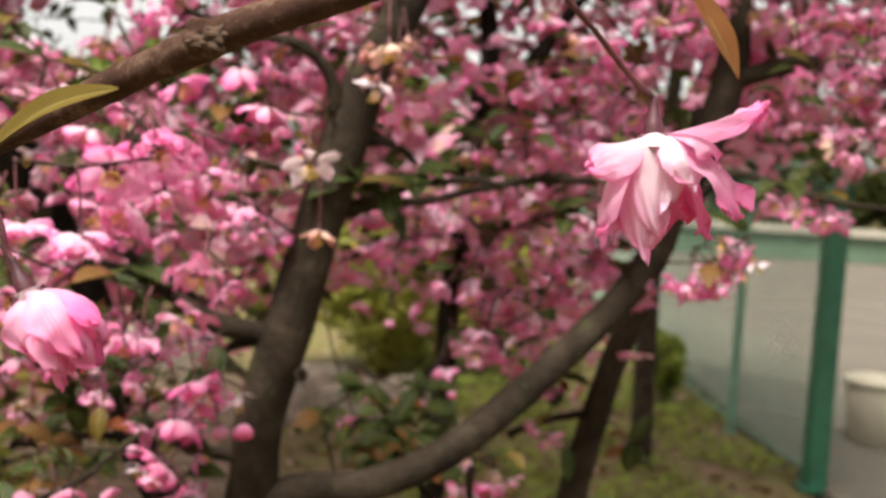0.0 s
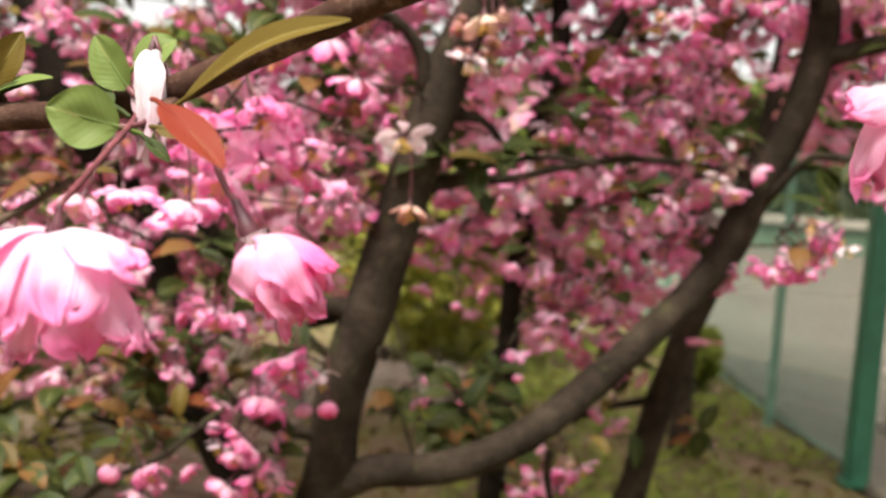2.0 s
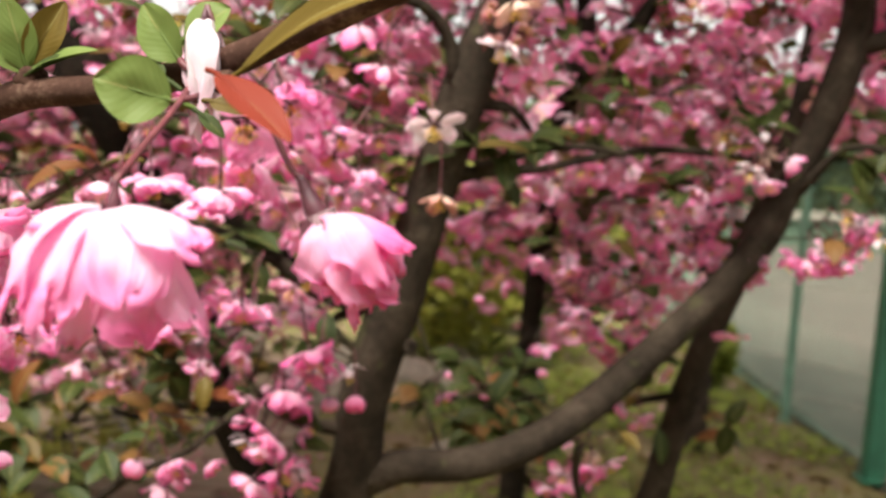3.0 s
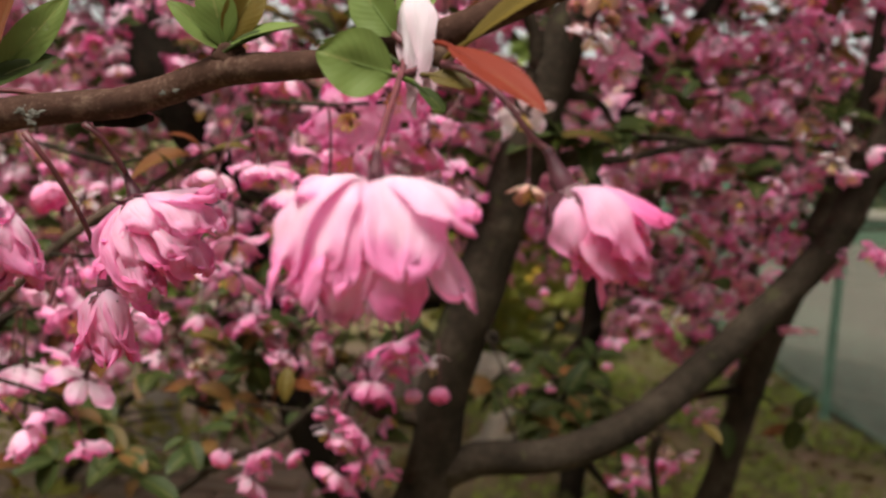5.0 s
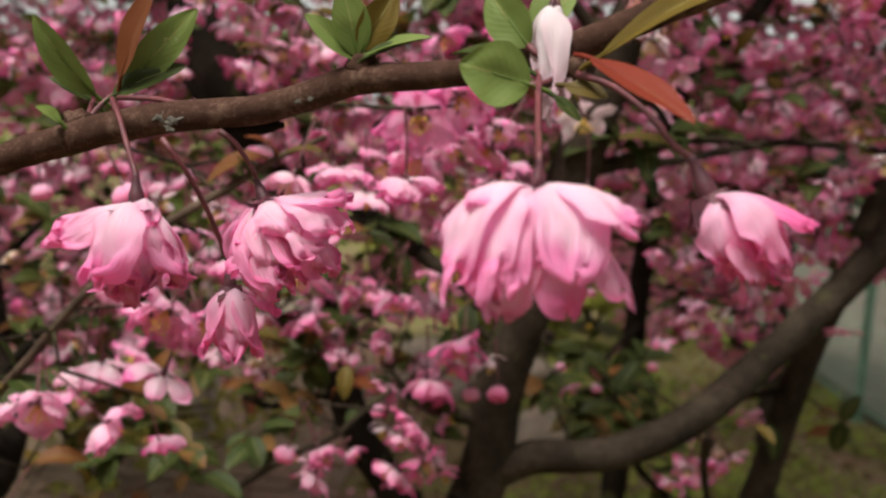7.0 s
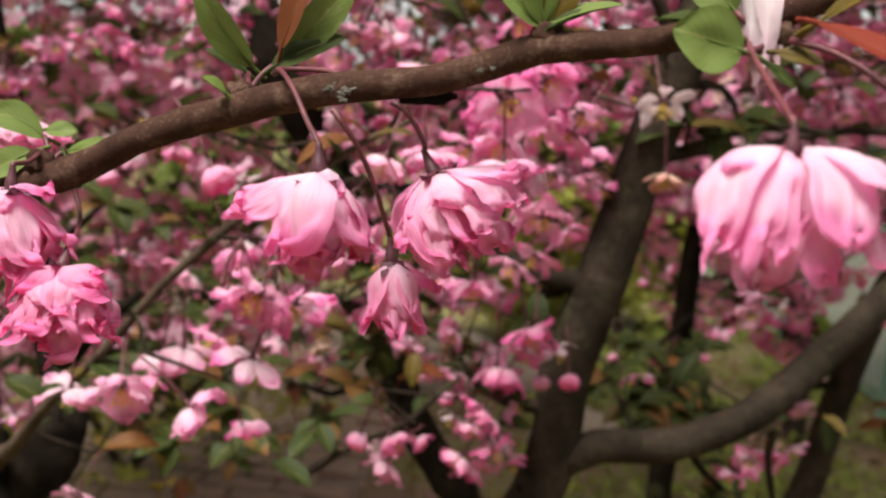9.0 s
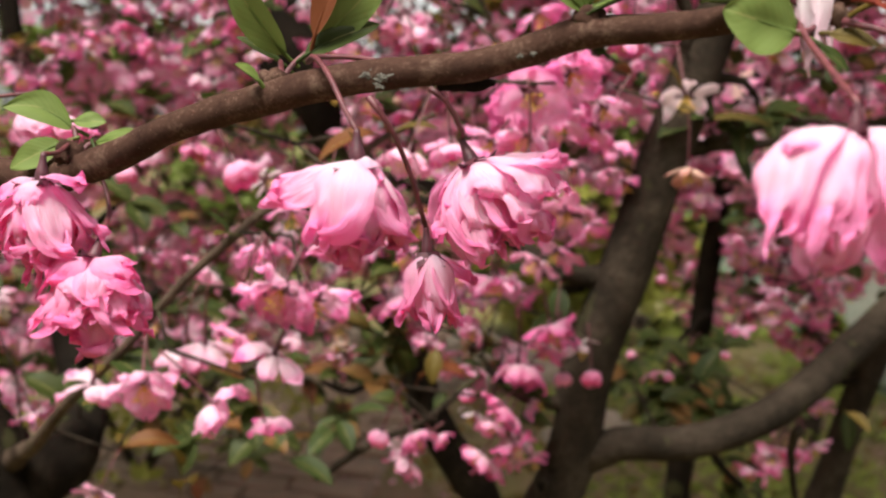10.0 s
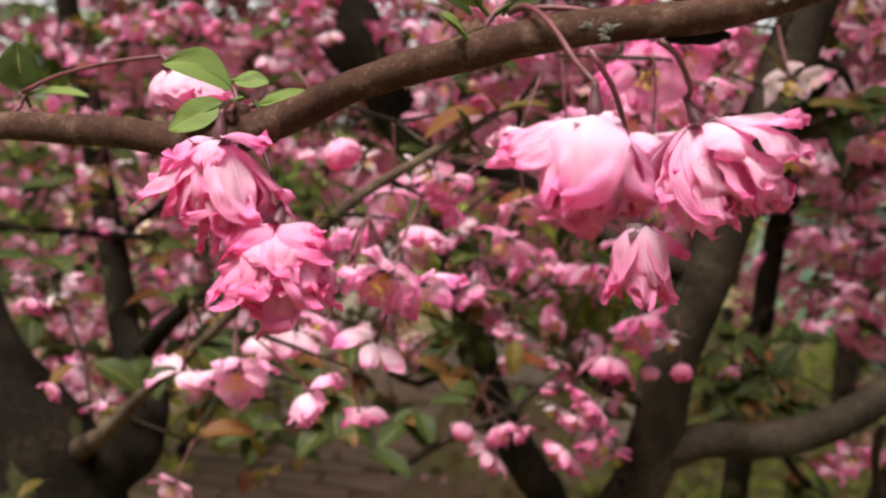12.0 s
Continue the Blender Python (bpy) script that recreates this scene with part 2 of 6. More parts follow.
def add_petal(bm, length, width, open0, open1, cup=0.25, ruffle=0.1, phi=0.0, r0=0.0018, z0=0.0, nu=6, nv=8, seed=0.0, mat=0, notch=0.06, twist=0.0, bend=1.2, square=4):
    """One petal that springs from the flower's axis. open0, open1: degrees from the axis at its base and tip."""
    steps = 24
    run = [(r0, z0)]
    for s in range(steps):
        a = radians(open0 + (open1 - open0) * ((s + 0.5) / steps) ** bend)
        run.append((run[-1][0] + math.sin(a) * length / steps, run[-1][1] + math.cos(a) * length / steps))
    turn = Matrix.Rotation(phi, 3, "Z")

    def place(u, v):
        v = 1 - (1 - v) ** 1.35
        reach = min(1.0, v * (1 - notch * (0.8 * u * u + 0.5 * max(0.0, 1 - abs(u) * 3) + v * v * (1.1 * noise.noise((u * 2.6 + seed * 5.0, seed, 0.3)) + 0.35 * noise.noise((u * 7.0 + seed * 5.0, seed, 2.3)) + 0.3))))
        f = reach * steps
        k = min(int(f), steps - 1)
        r = run[k][0] + (run[k + 1][0] - run[k][0]) * (f - k)
        z = run[k][1] + (run[k + 1][1] - run[k][1]) * (f - k)
        a = radians(open0 + (open1 - open0) * reach ** bend)
        grow = min(1.0, v / 0.62)
        w = width * 0.5 * (0.15 + 0.85 * grow * grow * (3 - 2 * grow))
        if v > 0.62:
            w *= max(0.0, 1 - ((v - 0.62) / 0.385) ** square) ** 0.6
        x = u * w
        rim = max(0.0, v - 0.45) / 0.55
        wave = ruffle * width * ((0.2 + v) * v * noise.noise((u * 1.5 + seed * 7.1, v * 2.1, seed * 3.3))
                                 + 0.8 * abs(u) * v * noise.noise((u * 3.1, v * 4.1 + seed, seed))
                                 + 0.55 * rim * rim * noise.noise((u * 5.3 + seed, v * 6.7, seed * 2.2)))
        shift = -cup * (0.6 * u * u + 0.4 * abs(u) ** 1.3) * w + wave
        x += twist * v * v * width
        p = Vector((r + shift * math.cos(a), x, z - shift * math.sin(a)))
        return turn @ p

    sheet(bm, place, nu, nv, mat)


def shaped_petal(bm, shoulder, tip, width, cup=0.4, turn=0.0, ruffle=0.12, seed=0.0, ragged=0.10, point=3.2, nu=20, nv=20, flip=1.0):
    """One petal in a flower's own axes (x right, y back, z up, millimetres): it springs from the calyx,
    bows through its shoulder and ends at its tip; turn rolls it about its length."""
    S, T = Vector(shoulder), Vector(tip)
    out = Vector((S.x, S.y, 0.0))
    out = out.normalized() if out.length > 0.3 else Vector((0, -1, 0))
    B = out * 1.7 + Vector((0, 0, -0.4))
    C = S * 2 - (B + T) / 2
    normal = out + Vector((0, 0, 0.7))

    def place(u, v):
        v = 1 - (1 - v) ** 1.25
        edge = noise.noise((u * 2.2 + seed * 5.0, seed, 0.3)) + 0.55 * noise.noise((u * 6.0 + seed * 3.0, seed, 2.3)) + 0.35 * noise.noise((u * 13.0, seed, 5.1))
        k = v * (1 - ragged * v ** 3 * (0.5 + 1.5 * edge))
        mid = B * (1 - k) ** 2 + C * (2 * k * (1 - k)) + T * (k * k)
        along = ((C - B) * (1 - k) + (T - C) * k).normalized()
        n = (normal - along * normal.dot(along)).normalized()
        side = along.cross(n)
        if turn:
            q = Matrix.Rotation(radians(turn) * min(1.0, v * 1.6), 3, along)
            n, side = q @ n, q @ side
        g = min(1.0, v / 0.5)
        w = width * 0.5 * (0.26 + 0.74 * g * g * (3 - 2 * g)) * (1 + 0.12 * noise.noise((v * 4.0, seed, u)))
        if v > 0.5:
            w *= max(0.0, 1 - ((v - 0.5) / 0.502) ** (point * 1.25)) ** 0.5
        rim = max(0.0, v - 0.3) / 0.7
        wave = ruffle * width * (1.25 * v * noise.noise((u * 1.5 + seed * 7.1, v * 1.7, seed * 3.3))
                                 + 1.6 * rim * abs(u) * noise.noise((u * 2.6, v * 3.6 + seed, seed))
                                 + 1.7 * rim * rim * noise.noise((u * 4.2 + seed, v * 4.5, seed * 2.2))
                                 + 1.2 * rim ** 3 * noise.noise((u * 7.0 + seed, v * 7.0, seed * 1.2)))
        p = (mid + side * (u * w) + n * (wave - cup * w * u * u)) * 0.001
        p.z *= flip
        return p

    sheet(bm, place, nu, nv, 0)


def add_calyx(bm, mat=0, sepals=5, scale=1.0, flare=60.0, stalk=0.0, bend=0.0, stalk_mat=None, sides=8):
    """The urn behind the petals, its pointed sepals, and a stalk that leads away from it."""
    pts = [(0, 0, -0.0058 * scale, 0.0007 * scale), (0, 0, -0.0044 * scale, 0.0008 * scale), (0, 0, -0.0026 * scale, 0.0012 * scale), (0, 0, -0.001 * scale, 0.0016 * scale), (0, 0, 0.0010 * scale, 0.0017 * scale)]
    tube(bm, pts, sides, 0.0015, 0, mat)
    for i in range(sepals):
        phi = math.tau * i / sepals + 0.4
        turn = Matrix.Rotation(phi, 3, "Z")
        ln = 0.0062 * scale

        def place(u, v):
            a = radians(20 + flare * v)
            w = 0.0021 * scale * (1 - v) ** 0.7
            return turn @ Vector((0.0021 * scale + math.sin(a) * ln * v, u * w, 0.0004 + math.cos(a) * ln * v * 0.8))

        sheet(bm, place, 2, 3, mat)
    if stalk:
        pts = [(0, 0, -0.0055 * scale, 0.0008), (bend * 0.15, 0, -0.008 - stalk * 0.35, 0.0007), (bend * 0.5, 0, -0.008 - stalk * 0.7, 0.0007), (bend, 0, -0.008 - stalk, 0.0008)]
        tube(bm, pts, 6, 0.006, 0, mat if stalk_mat is None else stalk_mat)


def add_stamens(bm, n, length, spread, mat=0, seed=1):
    rng = random.Random(seed)
    for i in range(n):
        a, s = math.tau * i / n + rng.uniform(-0.3, 0.3), radians(spread * rng.uniform(0.3, 1))
        ln = length * rng.uniform(0.7, 1.1)
        tip = Vector((math.sin(s) * math.cos(a), math.sin(s) * math.sin(a), math.cos(s))) * ln
        tube(bm, [(0, 0, 0.001, 0.0002), (*(tip * 0.6), 0.00018), (*tip, 0.00018)], 3, 0.01, 0, mat, False)
        bmesh.ops.create_icosphere(bm, subdivisions=1, radius=0.0007, matrix=Matrix.Translation(tip))
    for f in bm.faces:
        f.material_index = mat


def facing(at, way, spin=0.0, scale=1.0):
    """A pose whose z axis points along way."""
    q = Vector(way).normalized().to_track_quat("Z", "Y")
    return Matrix.LocRotScale(at, q @ Euler((0, 0, spin)).to_quaternion(), (scale, scale, scale))


def add_leaf(bm, length, width, fold=0.35, curl=0.5, seed=0.0, mat=0, nu=6, nv=9, teeth=0.05, matrix=None):
    """A leaf along +y from its stalk, folded at the midrib, curling down at its tip."""
    m = matrix or Matrix.Identity(4)

    def place(u, v):
        w = width * 0.5 * math.sin(math.pi * v ** 0.92 * 0.985 + 0.02) ** 0.72 * (1 + teeth * math.sin(v * nv * math.pi) * abs(u))
        wave = 0.05 * width * noise.noise((u * 1.5 + seed * 3, v * 3, seed))
        a = curl * v
        y = length * (math.sin(a) / curl if abs(curl) > 1e-3 else v)
        z = -length * ((1 - math.cos(a)) / curl if abs(curl) > 1e-3 else 0)
        return m @ Vector((u * w, y, z + abs(u) * w * fold + wave))

    sheet(bm, place, nu, nv, mat)


def leaf_pose(base, tip, up=(0, -0.3, 1), scale=1.0):
    """A pose whose y axis runs from base to tip and whose z axis is near up."""
    y = (Vector(tip) - Vector(base)).normalized()
    x = y.cross(Vector(up)).normalized()
    z = x.cross(y)
    m = Matrix((x, y, z)).transposed().to_4x4()
    m.translation = base
    return m @ Matrix.Scale(scale, 4)


# ---- the setting ----
def ground_material():
    n = Nodes("soil_moss_litter")
    c = n.coord("Object")
    a, b, d = n.noise(1.6, 5.0, c), n.noise(9.0, 6.0, c), n.noise(60.0, 5.0, c)
    soil = n.ramp(d, [(0.3, (0.085, 0.055, 0.030)), (0.7, (0.20, 0.135, 0.07))])
    moss = n.ramp(d, [(0.3, (0.065, 0.067, 0.014)), (0.7, (0.175, 0.16, 0.034))])
    patch = n.math("MULTIPLY", n.math("SUBTRACT", n.math("ADD", n.math("MULTIPLY", a, 0.5), n.math("MULTIPLY", b, 0.5)), 0.42), 7.0)
    patch = n.add("ShaderNodeClamp", {"Value": patch}).outputs[0]
    n.bump(n.math("ADD", b, d), 0.8, 0.02)
    return n.set(Base_Color=n.mix(patch, soil, moss), Roughness=0.95).mat


M_GROUND = ground_material()
M_COURT = plain_material("court_grey_beige", (0.105, 0.090, 0.069), 0.9, 0.18, 1.5, 0.4, 0.004)
M_COURT_DARK = plain_material("court_edge_grey_green", (0.105, 0.098, 0.073), 0.9, 0.2, 2.0, 0.4, 0.004)
M_LINE = plain_material("court_line_worn", (0.185, 0.165, 0.125), 0.85, 0.3, 8.0)
M_CONCRETE = plain_material("concrete_pale", (0.36, 0.33, 0.27), 0.9, 0.25, 9.0, 0.5, 0.004)
M_KERB = plain_material("concrete_mossy", (0.13, 0.12, 0.085), 0.9, 0.3, 9.0, 0.5, 0.004)
M_FENCE = plain_material("fence_green_paint", (0.022, 0.12, 0.065), 0.5, 0.2, 14.0, 0.15, two=(0.035, 0.16, 0.09))
M_FENCE_PALE = plain_material("fence_green_faded", (0.14, 0.27, 0.19), 0.55, 0.2, 14.0, 0.15)
M_CREAM = plain_material("cream_plastic", (0.50, 0.47, 0.36), 0.5, 0.12, 6.0, 0.1)
M_STONE = plain_material("stone_grey_beige", (0.26, 0.22, 0.165), 0.9, 0.4, 12.0, 0.9, 0.012)
M_BRICK = plain_material("paver_brown", (0.20, 0.142, 0.09), 0.9, 0.22, 14.0, 0.6, 0.003)
M_YELLOW = plain_material("flower_yellow", (0.75, 0.50, 0.05), 0.6, 0.2, 50.0)
M_WALL_GREEN = plain_material("far_wall_green", (0.10, 0.16, 0.10), 0.8, 0.25, 1.2)


def box(bm, lo, hi, bevel=0.0, mat=0):
    lo, hi = Vector(lo), Vector(hi)
    made = bmesh.ops.create_cube(bm, size=1.0, matrix=Matrix.LocRotScale((lo + hi) / 2, None, hi - lo))
    faces = {f for v in made["verts"] for f in v.link_faces}
    for f in faces:
        f.material_index = mat
    if bevel:
        bmesh.ops.bevel(bm, geom=list({e for f in faces for e in f.edges}), offset=bevel, segments=2, affect="EDGES")


def structure(name, bm, mat, label, category, smooth=False):
    return tagged(new(name, mesh_of(name, bm, mat, smooth)), label, category, kind="structure")


def ground_z(x, y):
    """The planted bed's uneven soil, dying out to level ground far off."""
    near = max(0.0, 1 - abs(y - 3.5) / 5) * max(0.0, 1 - abs(x) / 4)
    return 0.035 * near * noise.noise((x * 1.3, y * 1.3, 0.4)) + 0.012 * near * noise.noise((x * 6, y * 6, 2.0))


bm = bmesh.new()
marks_x = [-600, -60, -12] + [-5 + 0.125 * i for i in range(81)] + [12, 60, 600]
marks_y = [-600, -60, -12, -4, -2] + [-1 + 0.125 * i for i in range(73)] + [12, 20, 60, 600]
grid = [[bm.verts.new((x, y, ground_z(x, y) - (0.03 if x > 1.36 else 0.0))) for x in marks_x] for y in marks_y]
for a, b in zip(grid, grid[1:]):
    for i in range(len(a) - 1):
        bm.faces.new((a[i], a[i + 1], b[i + 1], b[i]))
structure("ground", bm, M_GROUND, "bare soil with moss and fallen leaves", "ground", True)

# the sports court beyond the fence, its worn lines and the kerb along it
bm = bmesh.new()
box(bm, (1.42, -3, -0.05), (14, 17.5, 0.004))
structure("court", bm, M_COURT, "grey-beige hard sports court surface", "court")
bm = bmesh.new()
box(bm, (1.44, 1.0, 0.0), (2.30, 9.0, 0.009))
structure("court_edge", bm, M_COURT_DARK, "dark grey-green strip along the court", "court")
for a, b, w in (((1.46, 6.42), (5.0, 2.25), 0.04), ((1.46, 5.03), (4.0, 2.55), 0.03), ((2.3, 10.5), (13, 10.5), 0.05)):
    bm = bmesh.new()
    box(bm, (0, -w, 0.0), (math.dist(a, b), w, 0.014))
    bmesh.ops.transform(bm, matrix=Matrix.Translation((*a, 0)) @ Matrix.Rotation(math.atan2(b[1] - a[1], b[0] - a[0]), 4, "Z"), verts=bm.verts)
    structure("court_line", bm, M_LINE, "worn pale line painted on the court", "line")
bm = bmesh.new()
box(bm, (1.36, -1, -0.1), (1.44, 8.5, 0.02), 0.008)
structure("kerb", bm, M_KERB, "low concrete kerb under the fence", "kerb")
bm = bmesh.new()
box(bm, (1.0, 17.5, 0), (16, 17.8, 0.42), 0.02)
structure("wall_far", bm, M_WALL_GREEN, "low dark green wall at the far end of the court", "wall")
bm = bmesh.new()
box(bm, (1.0, 17.4, 0.42), (16, 17.9, 0.55), 0.02)
structure("wall_coping", bm, M_CONCRETE, "pale concrete coping on the far wall", "wall")


# the fence of square green posts, rails and wire
def fence():
    root = thing("fence", (1.34, 3.66, 0), "green painted metal fence of square posts, rails and wire netting", "fence")
    posts = [(1.341, 3.66, 0.036), (1.262, 4.47, 0.016), (1.175, 6.55, 0.018), (1.09, 8.6, 0.018)]
    for x, y, h in posts:
        bm = bmesh.new()
        box(bm, (x - h, y - h, 0), (x + h, y + h, 1.16), 0.004)
        box(bm, (x - h * 1.5, y - h * 1.5, 0), (x + h * 1.5, y + h * 1.5, 0.012), 0.002)
        box(bm, (x - h * 1.08, y - h * 1.08, 1.16), (x + h * 1.08, y + h * 1.08, 1.172), 0.003)
        part("post", bm, M_FENCE if h > 0.03 else M_FENCE_PALE, root, "thick green corner post" if h > 0.03 else "thin pale green post", False)
    for z, r in ((1.13, 0.016), (0.06, 0.005)):
        bm = bmesh.new()
        tube(bm, [(x, y, z, r) for x, y, h in posts], 8, 0.4)
        part("rail", bm, M_FENCE_PALE, root)
    bm = bmesh.new()
    a, b = Vector((1.335, 3.66, 0)), Vector((1.09, 8.6, 0))
    way = (b - a).normalized()
    ln = (b - a).length
    for s in (1, -1):
        k = -1.1 if s > 0 else 0.0
        while k < ln + (1.1 if s < 0 else 0):
            lo, hi = (k, 0.05), (k + 1.07 * s, 1.12)
            c = []
            for (d, z), (d2, z2) in (((lo), (hi)), ((hi), (lo))):
                if d < 0:
                    z += (z2 - z) * (-d) / (d2 - d)
                    d = 0
                if d > ln:
                    z += (z2 - z) * (ln - d) / (d2 - d)
                    d = ln
                c.append((d, z))
            if abs(c[0][0] - c[1][0]) > 0.02:
                p, q = (a + way * d + Vector((0, 0, z)) for d, z in c)
                tube(bm, [(*p, 0.0019), (*q, 0.0019)], 3, 5.0, 0, 0, False)
            k += 0.056
    part("wire_netting", bm, M_FENCE_PALE, root, "thin green diamond wire netting")


fence()


def bucket(at):
    root = thing("bucket", at, "cream plastic tub standing on the court", "bucket")
    profile = [(0.105, 0.0), (0.115, 0.005), (0.138, 0.245), (0.148, 0.25), (0.148, 0.272), (0.138, 0.276), (0.132, 0.27), (0.112, 0.02), (0.0, 0.018)]
    for name, rows in (("body", profile[:3] + profile[6:]), ("rim", profile[2:7])):
        bm = bmesh.new()
        rings = [[bm.verts.new((at[0] + r * math.cos(math.tau * k / 28), at[1] + r * math.sin(math.tau * k / 28), at[2] + z)) for k in range(28)] for r, z in rows if r > 0]
        for p, q in zip(rings, rings[1:]):
            for k in range(28):
                bm.faces.new((p[k], p[(k + 1) % 28], q[(k + 1) % 28], q[k]))
        if name == "body":
            bm.faces.new(rings[0][::-1])
            bm.faces.new(rings[-1])
        part(name, bm, M_CREAM, root)


bucket((1.86, 4.42, 0.009))


# stones that edge the bed
def boulder(at, size, seed, label):
    bm = bmesh.new()
    bmesh.ops.create_icosphere(bm, subdivisions=4, radius=1.0)
    for v in bm.verts:
        d = v.co.normalized()
        k = 1 + 0.28 * noise.noise(d * 1.3 + Vector((seed, 0, 0))) + 0.12 * noise.noise(d * 3.7 + Vector((0, seed, 0))) + 0.05 * noise.noise(d * 9 + Vector((0, 0, seed)))
        v.co = Vector((d.x * size[0], d.y * size[1], max(-0.2, d.z) * size[2])) * k
    ob = new("boulder", mesh_of("boulder", bm, M_STONE))
    ob.location = at
    return tagged(ob, label, "stone", "stones along the bed")


boulder((-0.30, 4.30, 0.03), (0.20, 0.16, 0.13), 1.0, "weathered grey boulder at the bed's edge")
boulder((-0.52, 4.55, 0.03), (0.20, 0.17, 0.15), 2.3, "large grey-beige boulder under the shrub")
boulder((-0.12, 4.6, 0.02), (0.16, 0.14, 0.10), 3.9, "small grey boulder beside the shrub")
boulder((-0.62, 4.2, 0.02), (0.14, 0.12, 0.11), 5.2, "low beige stone beside the paving")
boulder((-1.35, 4.9, 0.03), (0.30, 0.2, 0.22), 7.7, "broad grey stone beyond the paving")
boulder((-0.02, 3.55, 0.02), (0.15, 0.12, 0.12), 9.1, "mossy stone on the soil")


def leaf_cloud(name, root, centre, size, count, leaf, mat, seed, label="", shape=1.0):
    """Many small leaves scattered through an uneven volume, joined into one mesh."""
    rng = random.Random(seed)
    verts, faces, uvs = [], [], []
    while len(faces) < count:
        p = Vector((rng.uniform(-1, 1), rng.uniform(-1, 1), rng.uniform(-1, 1)))
        if p.length > 0.75 + 0.5 * noise.noise(p * 1.7 + Vector((seed, 0, 0))) or noise.noise(p * 4.5 + Vector((0, seed, 0))) < -0.12:
            continue
        p = Vector(centre) + Vector((p.x * size[0], p.y * size[1], p.z * size[2]))
        m = Euler((rng.uniform(-1.1, 1.1), rng.uniform(-1.1, 1.1), rng.uniform(0, 6.3))).to_matrix()
        s = leaf * rng.uniform(0.6, 1.3)
        k = len(verts)
        verts += [p + m @ Vector(q) * s for q in ((0, -0.5, 0), (0.26, 0, 0.06), (0, 0.5, -0.05), (-0.26, 0, 0.06))]
        faces.append((k, k + 1, k + 2, k + 3))
        uvs += [(0.5, 0), (1, 0.5), (0.5, 1), (0, 0.5)]
    me = bpy.data.meshes.new(name)
    me.from_pydata(verts, [], faces)
    me.materials.append(mat)
    layer = me.uv_layers.new()
    layer.data.foreach_set("uv", [c for q in uvs for c in q])
    ob = new(name, me)
    if root is not None:
        under(ob, root, Matrix.Identity(4))
    return tagged(ob, label, kind="stuff")


def shrub(at, size, count, leaf, mat, seed, label, flowers=0):
    root = thing("shrub", at, label, "shrub")
    rng = random.Random(seed)
    for i in range(7):
        a = rng.uniform(0, 6.28)
        top = Vector(at) + Vector((math.cos(a) * size[0] * 0.7, math.sin(a) * size[1] * 0.7, size[2] * rng.uniform(1.0, 1.7)))
        mid = (Vector(at) * 0.55 + top * 0.45) + Vector((rng.uniform(-0.06, 0.06), 0, 0.08))
        bm = bmesh.new()
        tube(bm, [(*at, 0.012), (*mid, 0.008), (*top, 0.003)], 6, 0.08)
        part("stem", bm, M_BARK, root)
    leaf_cloud("foliage", root, Vector(at) + Vector((0, 0, size[2])), size, count, leaf, mat, seed)
    if flowers:
        leaf_cloud("flowers", root, Vector(at) + Vector((0, 0, size[2] * 1.1)), size, flowers, leaf * 0.8, M_YELLOW, seed + 3, "scattered yellow flowers")
    return root


shrub((-0.28, 5.3, 0.0), (0.75, 0.45, 0.50), 7000, 0.06, M_LEAF_SHRUB, 4, "yellow-green shrub with a few yellow flowers behind the stones", 160)
shrub((0.25, 6.2, 0.0), (0.75, 0.5, 0.50), 4600, 0.06, M_LEAF_SHRUB, 14, "low yellow-green shrub behind the tree", 60)
shrub((1.07, 4.95, 0.0), (0.11, 0.2, 0.19), 1500, 0.05, M_LEAF_LIME, 24, "small bright green bush at the fence")
shrub((-1.25, 2.75, 0.0), (0.55, 0.3, 0.24), 800, 0.05, M_LEAF_SHRUB, 54, "low sparse olive bush beside the path")
shrub((-1.9, 6.0, 0.0), (0.9, 0.6, 0.5), 4200, 0.07, M_LEAF_FAR, 34, "green shrub beyond the paved path")
shrub((-3.2, 5.2, 0.0), (0.9, 0.7, 0.55), 4200, 0.07, M_LEAF_FAR, 44, "dense green shrub at the path's side")




def far_tree(x, y, height, spread, seed):
    root = thing("tree", (x, y, 0), "green tree with fresh spring leaves, far off or added unseen behind the camera", "tree", "trees beyond the court")
    bm = bmesh.new()
    tube(bm, [(x, y, -0.05, 0.2), (x + 0.1, y, height * 0.3, 0.15), (x - 0.1, y, height * 0.75, 0.06)], 9, 0.4, 0.08)
    part("trunk", bm, M_BARK, root)
    leaf_cloud("crown", root, (x, y, height * 0.58), (spread, spread, height * 0.46), 5200, 0.34, M_LEAF_FAR, seed)


rng = random.Random(5)
# Unseen row added behind the camera to block low skylight.
for i in range(7):
    far_tree(-7.5 + 2.5 * i + rng.uniform(-0.4, 0.4), -5.2 + rng.uniform(-0.5, 0.5), rng.uniform(3.2, 4.0), rng.uniform(1.7, 2.0), 80 + i)
# The distant trees beyond the court.
for i in range(9):
    far_tree(-15 + 4.4 * i + rng.uniform(-0.8, 0.8), 21 + rng.uniform(-2, 3), rng.uniform(2.7, 4.1), rng.uniform(1.9, 2.6), 50 + i)


hedge = thing("hedge", (6.0, 18.6, 0), "tall dense green hedge beyond the court", "hedge")
for i in range(4):
    bm = bmesh.new()
    tube(bm, [(1.5 + 3 * i, 18.6, -0.05, 0.06), (1.6 + 3 * i, 18.6, 1.2, 0.04), (1.5 + 3 * i, 18.6, 2.2, 0.02)], 7, 0.4)
    part("stem", bm, M_BARK, hedge)
leaf_cloud("foliage", hedge, (5.5, 18.7, 1.45), (10.5, 0.8, 1.6), 9000, 0.30, M_LEAF_MASS, 77)


